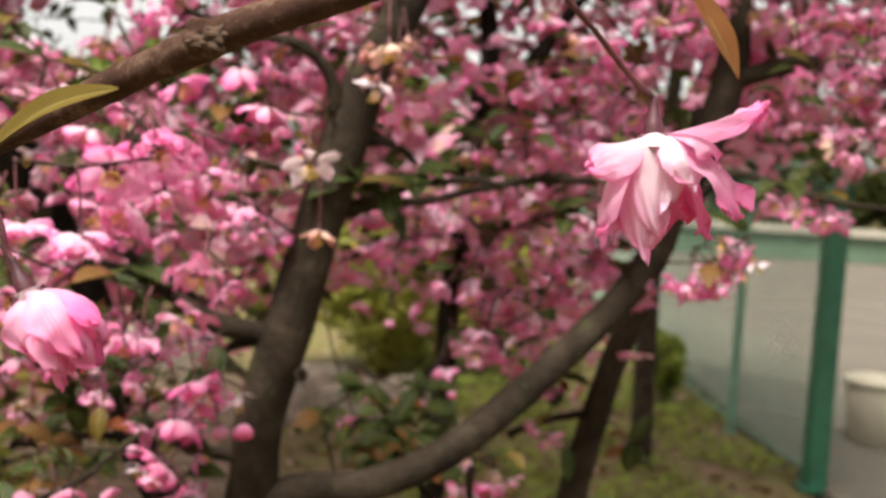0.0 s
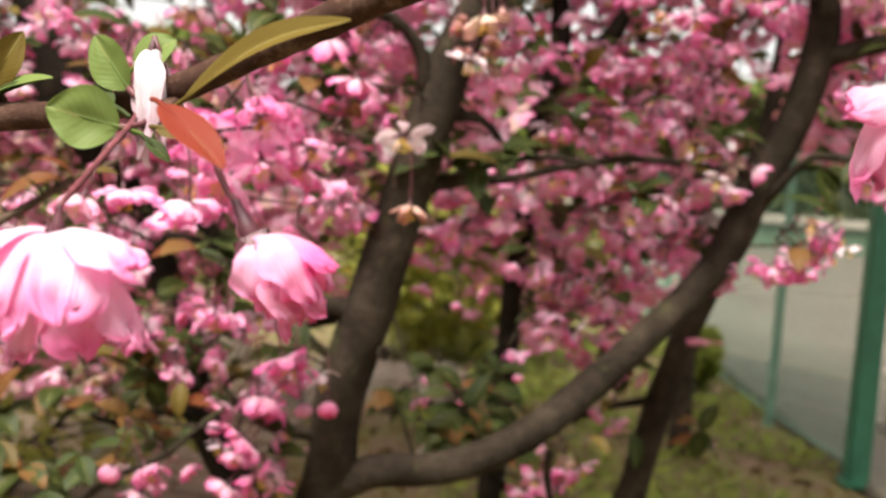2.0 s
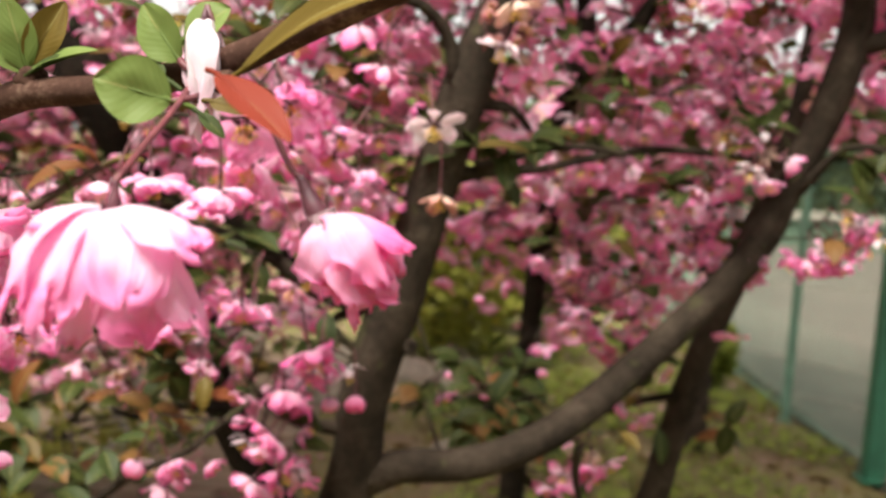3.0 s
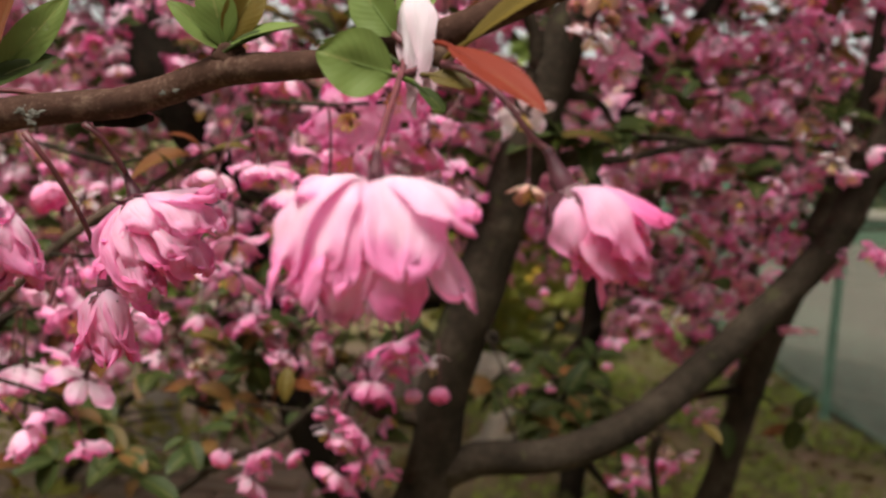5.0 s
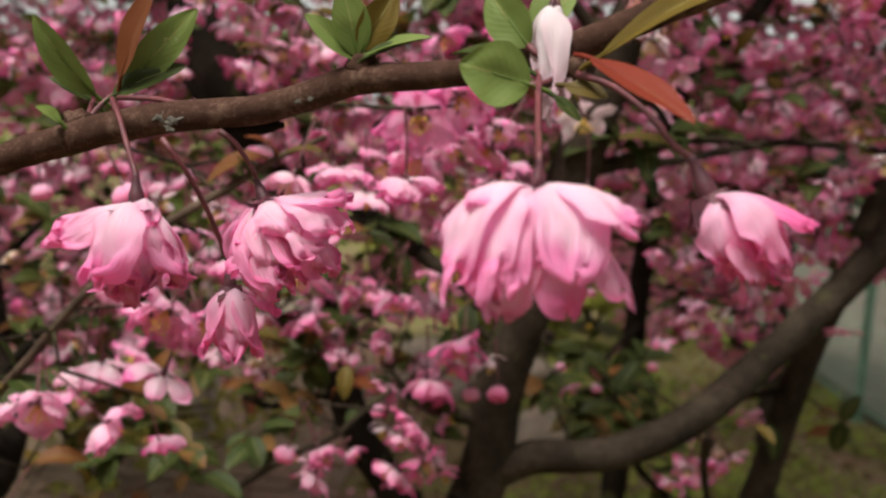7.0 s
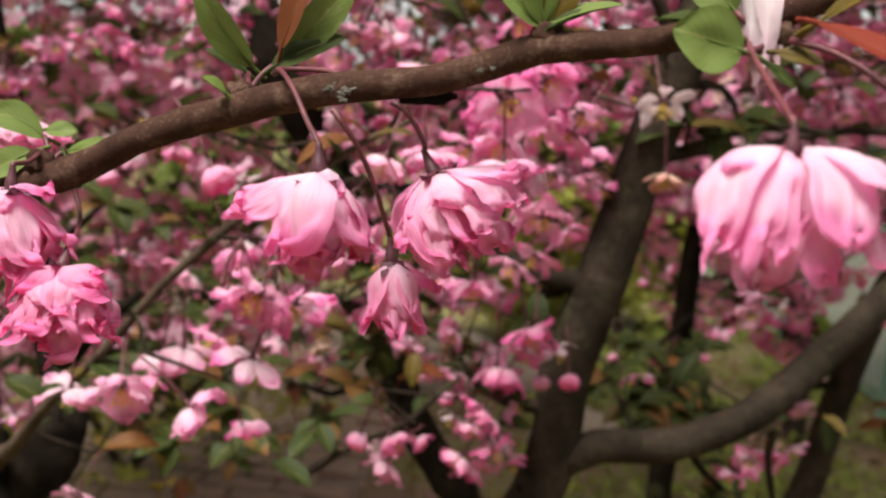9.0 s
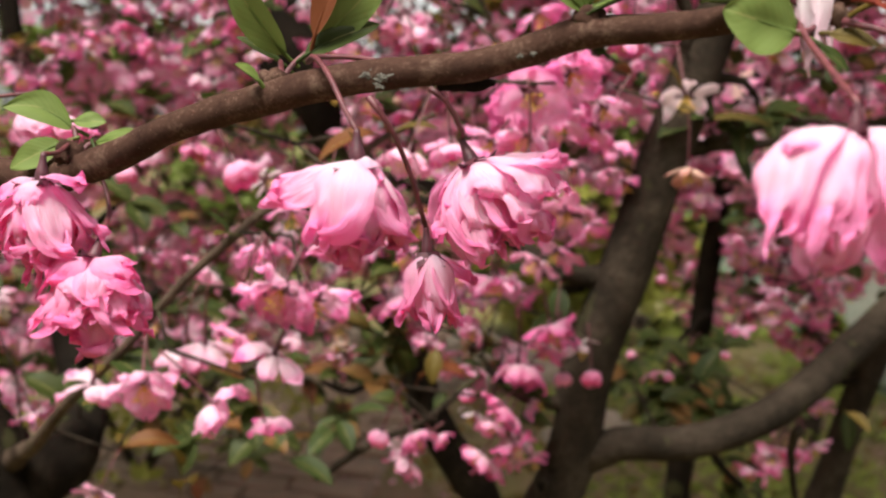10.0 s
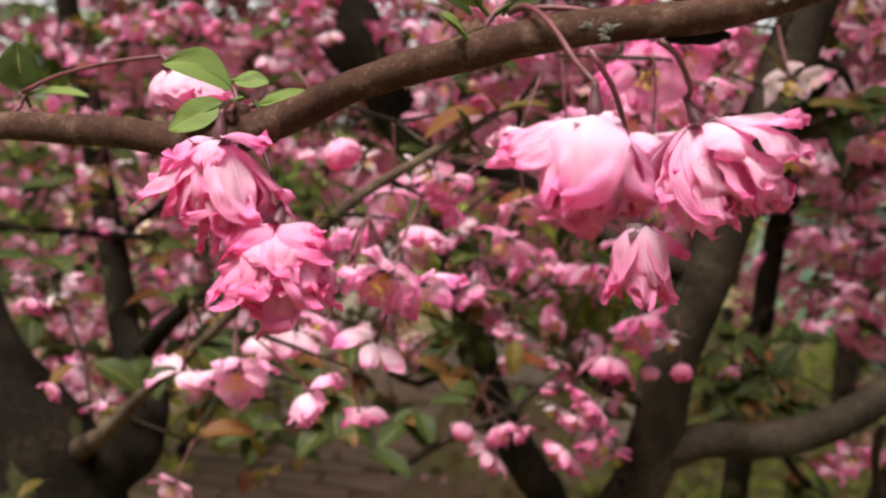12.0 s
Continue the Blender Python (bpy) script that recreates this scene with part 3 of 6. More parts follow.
# weeds and fallen leaves on the soil
def scatter(name, box_lo, box_hi, count, leaf, mat, seed, lift, label, category):
    rng = random.Random(seed)
    verts, faces, uvs = [], [], []
    for _ in range(count):
        x, y = rng.uniform(box_lo[0], box_hi[0]), rng.uniform(box_lo[1], box_hi[1])
        if noise.noise((x * 2.2, y * 2.2, seed)) < -0.1:
            continue
        p = Vector((x, y, ground_z(x, y) + 0.006 + lift * rng.random()))
        m = Euler((rng.uniform(-0.7, 0.7), rng.uniform(-0.7, 0.7), rng.uniform(0, 6.3))).to_matrix()
        s = leaf * rng.uniform(0.5, 1.3)
        k = len(verts)
        verts += [p + m @ Vector(q) * s for q in ((0, -0.5, 0), (0.28, 0, 0.07), (0, 0.5, 0), (-0.28, 0, 0.07))]
        faces.append((k, k + 1, k + 2, k + 3))
        uvs += [(0.5, 0), (1, 0.5), (0.5, 1), (0, 0.5)]
    me = bpy.data.meshes.new(name)
    me.from_pydata(verts, [], faces)
    me.materials.append(mat)
    layer = me.uv_layers.new()
    layer.data.foreach_set("uv", [c for q in uvs for c in q])
    return tagged(new(name, me), label, category, kind="stuff")


scatter("weeds", (-0.2, 2.2), (1.3, 6.5), 6500, 0.045, M_LEAF_LIME, 3, 0.05, "low yellow-green weeds growing on the soil", "weeds")
scatter("fallen_leaves", (-0.6, 2.2), (1.34, 6.5), 1800, 0.05, M_LEAF_OLIVE, 8, 0.0, "brown fallen leaves lying on the soil", "leaves")
scatter("fallen_petals", (-2.4, 2.2), (1.3, 6.0), 500, 0.022, M_PETAL_MASS, 9, 0.0, "pink petals fallen on the ground", "petals")

# a short concrete post and its neighbour by the path
for i, (x, y, h) in enumerate(((-1.12, 3.2, 0.30), (-1.75, 4.6, 0.45))):
    bm = bmesh.new()
    box(bm, (x - 0.05, y - 0.05, -0.02), (x + 0.05, y + 0.05, h), 0.012)
    tagged(new("stone_post", mesh_of("stone_post", bm, M_CONCRETE, False)), "short pale concrete post beside the path", "post", "posts along the path")


# ---- the crabapple trees ----
def blossom_mesh(seed, petals, opening, mats, length=21.0, width=12.0, stalk=0.03, ruffle=0.16, stamens=10, detail=(6, 8)):
    """A half-double blossom seen at arm's length, petals, calyx and stalk in one mesh."""
    rng = random.Random(seed)
    bm = bmesh.new()
    for i in range(petals):
        inner = i >= 5
        a = i * math.tau / 5 * (1.0 if not inner else 0.62) + (0.7 if inner else 0.0) + rng.uniform(-0.22, 0.22)
        ln = length * rng.uniform(0.82, 1.1) * (0.82 if inner else 1)
        o = opening * (0.6 if inner else 1) * rng.uniform(0.75, 1.2)
        o0, o1 = radians(min(95, o + 22)), radians(max(3, o * rng.uniform(0.55, 1.15)))
        s0, s1 = math.sin(o0) * ln * 0.5, math.sin(o1) * ln * 0.5
        z0, z1 = math.cos(o0) * ln * 0.5, math.cos(o1) * ln * 0.5
        x, y = math.cos(a), math.sin(a)
        shaped_petal(bm, (x * s0, y * s0, -z0), (x * (s0 + s1), y * (s0 + s1), -z0 - z1), width * rng.uniform(0.75, 1.15), rng.uniform(-0.1, 0.5), rng.uniform(-25, 25), ruffle, seed + i * 0.37, 0.12, 3.0, detail[0], detail[1], -1.0)
    add_calyx(bm, 1, 5, 0.95, 70, stalk, rng.uniform(-0.008, 0.008), 2, 6)
    if stamens:
        b2 = bmesh.new()
        add_stamens(b2, stamens, 0.011, 30, 3, seed)
        tmp = bpy.data.meshes.new("tmp")
        b2.to_mesh(tmp)
        b2.free()
        bm.from_mesh(tmp)
        bpy.data.meshes.remove(tmp)
    return mesh_of("blossom", bm, mats)


BLOOMS = [blossom_mesh(10 + i, 6 + (0, 2, 1, 3, 0, 4, 1, 2, 3, 0)[i], (48, 62, 78, 52, 70, 40, 84, 58, 46, 72)[i], [(M_PETAL_SOFT, M_PETAL_PALE, M_PETAL_SOFT)[i % 3], M_CALYX, M_STALK, M_STAMEN]) for i in range(10)]
NEAR = [blossom_mesh(90 + i, (7, 9, 6, 8, 6)[i], (70, 62, 50, 78, 58)[i], [(M_PETAL_BLUSH, M_PETAL_BLUSH, M_PETAL_BLUSH, M_PETAL_PALE, M_PETAL_LIT_PALE)[i], M_CALYX, M_STALK, M_STAMEN], 22.0, 13.5, 0.03, 0.17, 14, (10, 12)) for i in range(5)]
FADED = [blossom_mesh(40 + i, 5, 78 - 30 * i, [M_PETAL_FADED if i else M_PETAL_WHITE, M_CALYX, M_STALK, M_STAMEN], 20.0, 9.0, 0.03, 0.1, 12) for i in range(2)]


def bud_mesh():
    bm = bmesh.new()
    for i in range(5):
        add_petal(bm, 0.0165, 0.0165, 84, -70, 0.7, 0.03, i * 1.257 * 2, 0.0012, 0.0, 5, 6, i * 0.4, 0, 0.0)
    add_calyx(bm, 1, 5, 0.8, 10, 0.026, 0.003, 2, 6)
    return mesh_of("bud", bm, [M_PETAL_DEEP, M_CALYX, M_STALK])


BUD = bud_mesh()
DRIED = [blossom_mesh(60, 6, 30, [M_PETAL_DRIED, M_CALYX, M_STALK, M_STAMEN], 17.0, 6.0, 0.03, 0.1, 8)]


def leaf_mesh(seed, length, width, mat, curl=0.6, fold=0.35):
    bm = bmesh.new()
    tube(bm, [(0, -0.010, -0.002, 0.0006), (0, -0.005, 0, 0.0006), (0, 0.002, 0, 0.0005)], 5, 0.01, 0, 0, False)
    add_leaf(bm, length, width, fold, curl, seed, 0)
    return mesh_of("leaf", bm, mat)


LEAVES = [leaf_mesh(i, 0.036 + 0.004 * (i % 3), 0.019 + 0.002 * (i % 2), (M_LEAF, M_LEAF, M_LEAF, M_LEAF_MASS, M_LEAF_OLIVE, M_LEAF_BRONZE)[i], 0.4 + 0.15 * i, 0.3) for i in range(6)]


class Tree:
    """A tree as one thing: wood, blossoms, buds and leaves are its parts, and every spur is led back to the wood."""

    def __init__(self, at, label, bark, seed):
        self.root = thing("crabapple_tree", at, label, "tree", "flowering crabapple trees")
        self.nodes, self.bark, self.rng = [], bark, random.Random(seed)

    def limb(self, name, points, sides=14, rough=0.07, label="", bark=None):
        bm = bmesh.new()
        line = tube(bm, points, sides, 0.02, rough)
        self.nodes += [p.xyz for p in line[::2]]
        part(name, bm, bark or self.bark, self.root, label)

    def spur(self, at, r=0.0010):
        """Lead a thin twig from the nearest wood to at."""
        at = Vector(at)
        near = min(self.nodes, key=lambda p: (p - at).length + 0.5 * max(0.0, p.z - at.z))
        d = at - near
        n = max(1, int(d.length / 0.07))
        pts = [(*near, r * 1.5)]
        for i in range(1, n + 1):
            q = near + d * (i / (n + 0.0)) + Vector((0, 0, 0.10 * d.length * math.sin(math.pi * i / n)))
            if i < n:
                q += Vector([self.rng.uniform(-0.012, 0.012) for _ in range(3)])
            pts.append((*q, r * (1.5 - 0.7 * i / n)))
        if d.length > 0.008:
            bm = bmesh.new()
            tube(bm, pts, 6, 0.02, 0.1)
            part("twig", bm, M_BARK, self.root)
            self.nodes += [Vector(p[:3]) for p in pts[1:]]

    def bloom(self, at, way=(0, 0, -1), kind=0, scale=1.0, meshes=None):
        """One blossom with its middle at at, facing way."""
        way = Vector(way).normalized()
        m = facing(Vector(at) - way * 0.011 * scale, way, self.rng.uniform(0, 6.28), scale)
        me = (meshes or BLOOMS)[kind % len(meshes or BLOOMS)]
        under(new("blossom", me), self.root, m)
        return Vector(at) - way * 0.047 * scale

    def blooms(self, spots, meshes=None):
        """Blossoms at (place, way, kind, scale), each led back to the wood."""
        for at, way, kind, scale in spots:
            self.spur(self.bloom(at, way, kind, scale * 1.14, meshes))

    def bud(self, at, way=(0, 0, -1), scale=1.0):
        way = Vector(way).normalized()
        under(new("bud", BUD), self.root, facing(Vector(at) - way * 0.006, way, self.rng.uniform(0, 6), scale))
        self.spur(Vector(at) - way * 0.036)

    def leaf(self, base, tip, kind=0, up=(0, -0.3, 1)):
        ln = (Vector(tip) - Vector(base)).length
        under(new("leaf", LEAVES[kind]), self.root, leaf_pose(base, tip, up, ln / 0.036))

    def cluster(self, at, n=5, leaves=2, reach=1.0, down=0.9):
        """An umbel: blossoms hanging round a spur, and leaves over them."""
        at = Vector(at) + Vector((0, 0, 0.03))
        r = self.rng
        self.spur(at)
        for i in range(n):
            a = math.tau * (i + r.uniform(-0.3, 0.3)) / n
            t = r.uniform(0.25, 1.25)
            way = Vector((math.cos(a) * math.sin(t), math.sin(a) * math.sin(t), -math.cos(t) * down))
            s = r.uniform(0.74, 1.02) * reach
            spent = r.random() < 0.14
            self.bloom(at + way.normalized() * 0.047 * s, way, r.randrange(10), s, FADED if spent else None)
        for i in range(leaves + 1):
            a = r.uniform(0, 6.28)
            way = Vector((math.cos(a), math.sin(a), r.uniform(-0.3, 0.9)))
            base = at + way * 0.008
            self.leaf(base, base + way.normalized() * r.uniform(0.026, 0.046), r.choice((0, 3, 3, 3, 1, 3, 3, 0, 3, 5, 4)), (r.uniform(-0.4, 0.4), -0.4, 1))

    def clusters(self, spots):
        """Umbels at (place, blossoms, leaves)."""
        for at, n, lv in spots:
            self.cluster(at, n, lv)


# -- the tree with the forked grey-brown trunk --
main_tree = Tree((-0.20, 0.93, 0), "flowering crabapple with a forked grey-brown trunk and pink double blossoms", M_BARK, 2)
main_tree.limb("trunk", [(-0.27, 0.95, -0.05, 0.046), (-0.245, 0.94, 0.25, 0.036), (-0.20, 0.93, 0.55, 0.028), (*(-0.1555, 0.9300, 0.7070), 0.0225), (*(-0.1505, 0.9250, 0.7763), 0.0222), (*(-0.1322, 0.9200, 0.8501), 0.0224), (*(-0.1139, 0.9150, 0.9225), 0.0215), (*(-0.0964, 0.9100, 0.9933), 0.0205), (*(-0.0790, 0.9100, 1.0605), 0.021), (*(-0.0611, 0.9100, 1.1126), 0.0175), (*(-0.0325, 0.9200, 1.1739), 0.0165), (*(-0.0062, 0.9400, 1.2625), 0.013), (*(0.0063, 0.9600, 1.3823), 0.009)], 20, 0.06)
main_tree.limb("limb", [(*(-0.1551, 0.9300, 0.6992), 0.017), (*(-0.1151, 0.9300, 0.7212), 0.0155), (*(-0.0546, 0.9400, 0.7253), 0.0152), (*(0.0058, 0.9600, 0.7470), 0.0155), (*(0.0523, 0.9900, 0.7756), 0.0158), (*(0.0963, 1.0300, 0.8071), 0.0158), (*(0.1419, 1.0600, 0.8460), 0.0156), (*(0.1877, 1.0800, 0.8918), 0.0160), (*(0.2212, 1.0900, 0.9372), 0.0162), (*(0.2412, 1.0900, 0.9941), 0.0165), (*(0.2640, 1.0900, 1.0466), 0.0168), (*(0.2779, 1.0800, 1.0973), 0.0172), (*(0.2886, 1.0800, 1.1530), 0.0165), (*(0.2861, 1.0800, 1.2290), 0.013), (*(0.2902, 1.1000, 1.3587), 0.009)], 18, 0.06, "smooth arching limb")
main_tree.limb("limb", [(*(0.2857, 1.0800, 1.1281), 0.011), (*(0.3088, 1.0700, 1.1359), 0.010), (*(0.3551, 1.0700, 1.1508), 0.009), (*(0.3976, 1.0600, 1.1440), 0.007), (*(0.4732, 1.0500, 1.1339), 0.005)], 10, 0.06)
main_tree.limb("limb", [(*(-0.1327, 0.9200, 0.8679), 0.013), (*(-0.1533, 0.9150, 0.8657), 0.0105), (*(-0.1765, 0.9050, 0.8707), 0.0100), (*(-0.1980, 0.9000, 0.8789), 0.0085), (*(-0.2283, 0.9000, 0.8968), 0.006), (*(-0.2635, 0.9000, 0.9142), 0.005), (*(-0.3030, 0.9000, 0.9205), 0.004)], 10, 0.1, "short crooked side limb")
main_tree.limb("branch", [(*(-0.0914, 0.9000, 1.0543), 0.007), (*(-0.0959, 0.8950, 1.0849), 0.0058), (*(-0.1104, 0.8850, 1.1067), 0.0052), (*(-0.1332, 0.8750, 1.1172), 0.0048), (*(-0.1653, 0.8700, 1.1211), 0.0040), (*(-0.2174, 0.8700, 1.1353), 0.0030)], 8, 0.08)
main_tree.limb("branch", [(*(-0.0871, 0.9150, 0.9780), 0.0080), (*(-0.0588, 0.9300, 0.9843), 0.0055), (*(-0.0096, 0.9700, 0.9901), 0.0042), (*(0.0431, 1.0100, 1.0050), 0.0040), (*(0.0994, 1.0400, 1.0161), 0.0040), (*(0.1696, 1.0600, 1.0165), 0.0042), (*(0.2349, 1.0700, 1.0091), 0.0050)], 8, 0.08)
main_tree.limb("branch", [(*(-0.0681, 0.9200, 0.9850), 0.0050), (*(-0.0297, 0.9300, 1.0013), 0.0036), (*(0.0202, 0.9500, 1.0114), 0.0032), (*(0.0626, 0.9700, 1.0078), 0.0026)], 8, 0.08)
main_tree.limb("branch", [(*(-0.0778, 0.9100, 1.0386), 0.0055), (*(-0.0420, 0.9300, 1.0390), 0.0038), (*(-0.0241, 0.9500, 1.0229), 0.0026)], 8, 0.08)
main_tree.limb("branch", [(*(0.2462, 1.0850, 0.9803), 0.0060), (*(0.2799, 1.0500, 1.0309), 0.0040), (*(0.3164, 1.0200, 1.0278), 0.0036), (*(0.3655, 1.0000, 1.0133), 0.0034), (*(0.4223, 0.9800, 1.0084), 0.0030), (*(0.4809, 0.9700, 1.0083), 0.003)], 8, 0.08)
main_tree.limb("branch", [(*(-0.1526, 0.9250, 0.7493), 0.0070), (*(-0.1888, 0.9150, 0.7558), 0.0058), (*(-0.2038, 0.9000, 0.7615), 0.0048), (*(-0.2231, 0.8800, 0.7780), 0.0036), (*(-0.2381, 0.8700, 0.7980), 0.0030)], 8, 0.08)
main_tree.limb("branch", [(*(0.0466, 0.9850, 0.7363), 0.0050), (*(0.0459, 1.0000, 0.7097), 0.0040), (*(0.0612, 1.0200, 0.6531), 0.0028)], 8, 0.1)
main_tree.limb("branch", [(*(-0.1342, 0.9300, 0.8032), 0.0040), (*(-0.1821, 0.9100, 0.8454), 0.0040), (*(-0.1589, 0.9300, 0.8546), 0.0050)], 8, 0.1)

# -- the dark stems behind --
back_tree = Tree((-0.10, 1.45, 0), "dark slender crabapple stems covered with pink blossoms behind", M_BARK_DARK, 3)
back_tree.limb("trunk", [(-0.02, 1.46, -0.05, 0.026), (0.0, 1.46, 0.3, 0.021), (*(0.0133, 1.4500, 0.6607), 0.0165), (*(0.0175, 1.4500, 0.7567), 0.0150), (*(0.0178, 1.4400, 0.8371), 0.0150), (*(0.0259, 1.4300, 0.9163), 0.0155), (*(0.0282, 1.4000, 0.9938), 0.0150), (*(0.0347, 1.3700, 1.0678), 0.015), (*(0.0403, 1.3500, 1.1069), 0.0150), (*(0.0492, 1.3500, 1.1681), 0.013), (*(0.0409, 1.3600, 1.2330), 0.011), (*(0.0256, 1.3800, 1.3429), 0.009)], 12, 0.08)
back_tree.limb("limb", [(*(0.0375, 1.3500, 1.0960), 0.013), (*(0.0639, 1.3400, 1.1255), 0.0125), (*(0.0935, 1.3300, 1.1511), 0.012), (*(0.1123, 1.3200, 1.1743), 0.0115), (*(0.1277, 1.3200, 1.2044), 0.008), (*(0.1773, 1.3300, 1.2646), 0.005)], 12, 0.08, "knobbly dark limb cut off at an elbow")
back_tree.limb("limb", [(*(0.1873, 1.4300, 0.5179), 0.0220), (*(0.2083, 1.4300, 0.6070), 0.0200), (*(0.2226, 1.4300, 0.6792), 0.0195), (*(0.2390, 1.4200, 0.7530), 0.019), (*(0.2538, 1.4000, 0.8191), 0.018), (*(0.2687, 1.3800, 0.8755), 0.017), (*(0.2848, 1.3600, 0.9523), 0.015), (*(0.3186, 1.3600, 1.0782), 0.012), (*(0.3386, 1.4000, 1.2212), 0.009)], 12, 0.1, "", M_BARK)
back_tree.limb("limb", [(0.05, 1.44, 0.25, 0.02), (*(0.1577, 1.4300, 0.4355), 0.023), (*(0.1876, 1.4300, 0.5139), 0.022)], 12, 0.1)
back_tree.limb("branch", [(*(0.2309, 1.4200, 0.7057), 0.0065), (*(0.1727, 1.4100, 0.6963), 0.005), (*(0.1233, 1.4000, 0.6800), 0.0045), (*(0.1086, 1.4000, 0.6713), 0.007)], 8, 0.1)
back_tree.limb("branch", [(*(0.0257, 1.4400, 0.7748), 0.0055), (*(-0.0239, 1.3800, 0.7284), 0.004), (*(-0.0307, 1.3400, 0.6843), 0.0035)], 8, 0.1)
back_tree.limb("branch", [(*(0.0530, 1.2500, 0.5993), 0.0050), (*(0.0223, 1.2000, 0.6310), 0.0045), (*(-0.0045, 1.1500, 0.6676), 0.004)], 8, 0.1)

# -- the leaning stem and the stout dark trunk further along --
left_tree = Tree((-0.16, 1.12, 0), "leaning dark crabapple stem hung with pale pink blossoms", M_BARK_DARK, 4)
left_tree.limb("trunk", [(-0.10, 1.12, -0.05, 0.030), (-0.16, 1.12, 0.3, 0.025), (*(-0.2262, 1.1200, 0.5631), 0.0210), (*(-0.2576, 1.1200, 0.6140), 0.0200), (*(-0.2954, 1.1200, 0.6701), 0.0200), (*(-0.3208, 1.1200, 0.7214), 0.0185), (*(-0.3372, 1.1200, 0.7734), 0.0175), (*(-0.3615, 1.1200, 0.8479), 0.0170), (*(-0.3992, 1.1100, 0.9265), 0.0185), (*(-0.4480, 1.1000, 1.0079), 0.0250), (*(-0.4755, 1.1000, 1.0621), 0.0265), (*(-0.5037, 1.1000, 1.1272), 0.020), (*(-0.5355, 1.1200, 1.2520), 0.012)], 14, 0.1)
left_tree.limb("limb", [(*(-0.3438, 1.0500, 0.9269), 0.0060), (*(-0.3025, 1.0000, 0.9264), 0.0075), (*(-0.2672, 0.9800, 0.9125), 0.0085), (*(-0.2277, 0.9600, 0.8900), 0.0060), (*(-0.1870, 0.9400, 0.8616), 0.005)], 8, 0.1)
left_tree.limb("limb", [(*(-0.3992, 1.1100, 0.9265), 0.0090), (*(-0.3438, 1.0500, 0.9269), 0.0060)], 8, 0.1)
left_tree.limb("branch", [(*(-0.3125, 1.1000, 0.7147), 0.0050), (*(-0.3484, 1.0500, 0.7271), 0.0042), (*(-0.3713, 1.0200, 0.7199), 0.0036), (*(-0.3962, 1.0000, 0.7323), 0.0026)], 8, 0.1)
left_tree.limb("branch", [(*(-0.5153, 1.1200, 1.0673), 0.012), (*(-0.5194, 1.1000, 1.1168), 0.010), (*(-0.5397, 1.1000, 1.1670), 0.007)], 8, 0.1)
left_tree.limb("limb", [(*(-0.4637, 1.1100, 1.0113), 0.02), (*(-0.4990, 1.1200, 1.0448), 0.019), (*(-0.5153, 1.1200, 1.0673), 0.014)], 8, 0.1)
left_tree.limb("branch", [(*(-0.3644, 0.8500, 0.6869), 0.0036), (*(-0.3166, 0.8400, 0.7253), 0.0032), (*(-0.2762, 0.8400, 0.7477), 0.0028), (*(-0.2492, 0.8600, 0.7733), 0.0024), (*(-0.2207, 0.8800, 0.7928), 0.0010)], 8, 0.1, "", M_BARK)

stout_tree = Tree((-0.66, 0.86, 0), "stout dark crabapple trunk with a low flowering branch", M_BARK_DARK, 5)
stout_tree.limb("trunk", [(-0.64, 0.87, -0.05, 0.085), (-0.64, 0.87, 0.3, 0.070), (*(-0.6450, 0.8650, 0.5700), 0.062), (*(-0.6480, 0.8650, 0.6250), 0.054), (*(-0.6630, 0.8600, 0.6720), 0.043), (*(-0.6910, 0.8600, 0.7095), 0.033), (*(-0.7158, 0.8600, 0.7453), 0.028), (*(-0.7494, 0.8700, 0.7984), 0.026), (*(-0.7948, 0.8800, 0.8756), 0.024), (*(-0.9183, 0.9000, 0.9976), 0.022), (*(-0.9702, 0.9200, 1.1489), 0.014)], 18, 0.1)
stout_tree.limb("branch", [(-0.690, 0.915, 0.628, 0.024), (-0.6437, 0.8650, 0.6588, 0.0135), (-0.6109, 0.8300, 0.6859, 0.0088), (*(-0.5728, 0.7800, 0.7133), 0.0062), (*(-0.5277, 0.7300, 0.7586), 0.0042), (*(-0.4859, 0.6900, 0.7956), 0.0036), (*(-0.4526, 0.6700, 0.8287), 0.0032), (*(-0.4151, 0.6500, 0.8706), 0.0029), (*(-0.3899, 0.6400, 0.8937), 0.0032), (*(-0.3628, 0.6300, 0.9189), 0.0030), (*(-0.3349, 0.6300, 0.9392), 0.0030), (*(-0.3115, 0.6400, 0.9558), 0.0026), (*(-0.2909, 0.6500, 0.9723), 0.0022), (*(-0.2668, 0.6700, 0.9866), 0.0018)], 10, 0.08, "low slender grey-brown branch", M_TWIG)
stout_tree.limb("limb", [(*(-0.6257, 0.8600, 0.6488), 0.030), (*(-0.6038, 0.9000, 0.6594), 0.026), (*(-0.6233, 0.9800, 0.6890), 0.020), (*(-0.6882, 1.0800, 0.7185), 0.017), (*(-0.7352, 1.1500, 0.7773), 0.016), (*(-0.7704, 1.1800, 0.8671), 0.0150), (*(-0.8061, 1.2000, 0.9797), 0.0145), (*(-0.8307, 1.2000, 1.0606), 0.013), (*(-0.8511, 1.2000, 1.1971), 0.009)], 12, 0.1)
stout_tree.limb("branch", [(*(-0.6632, 1.0450, 0.7043), 0.0110), (*(-0.6055, 0.9800, 0.7617), 0.0085), (*(-0.5724, 0.9600, 0.7895), 0.006), (*(-0.5440, 0.9500, 0.8144), 0.004)], 8, 0.1)
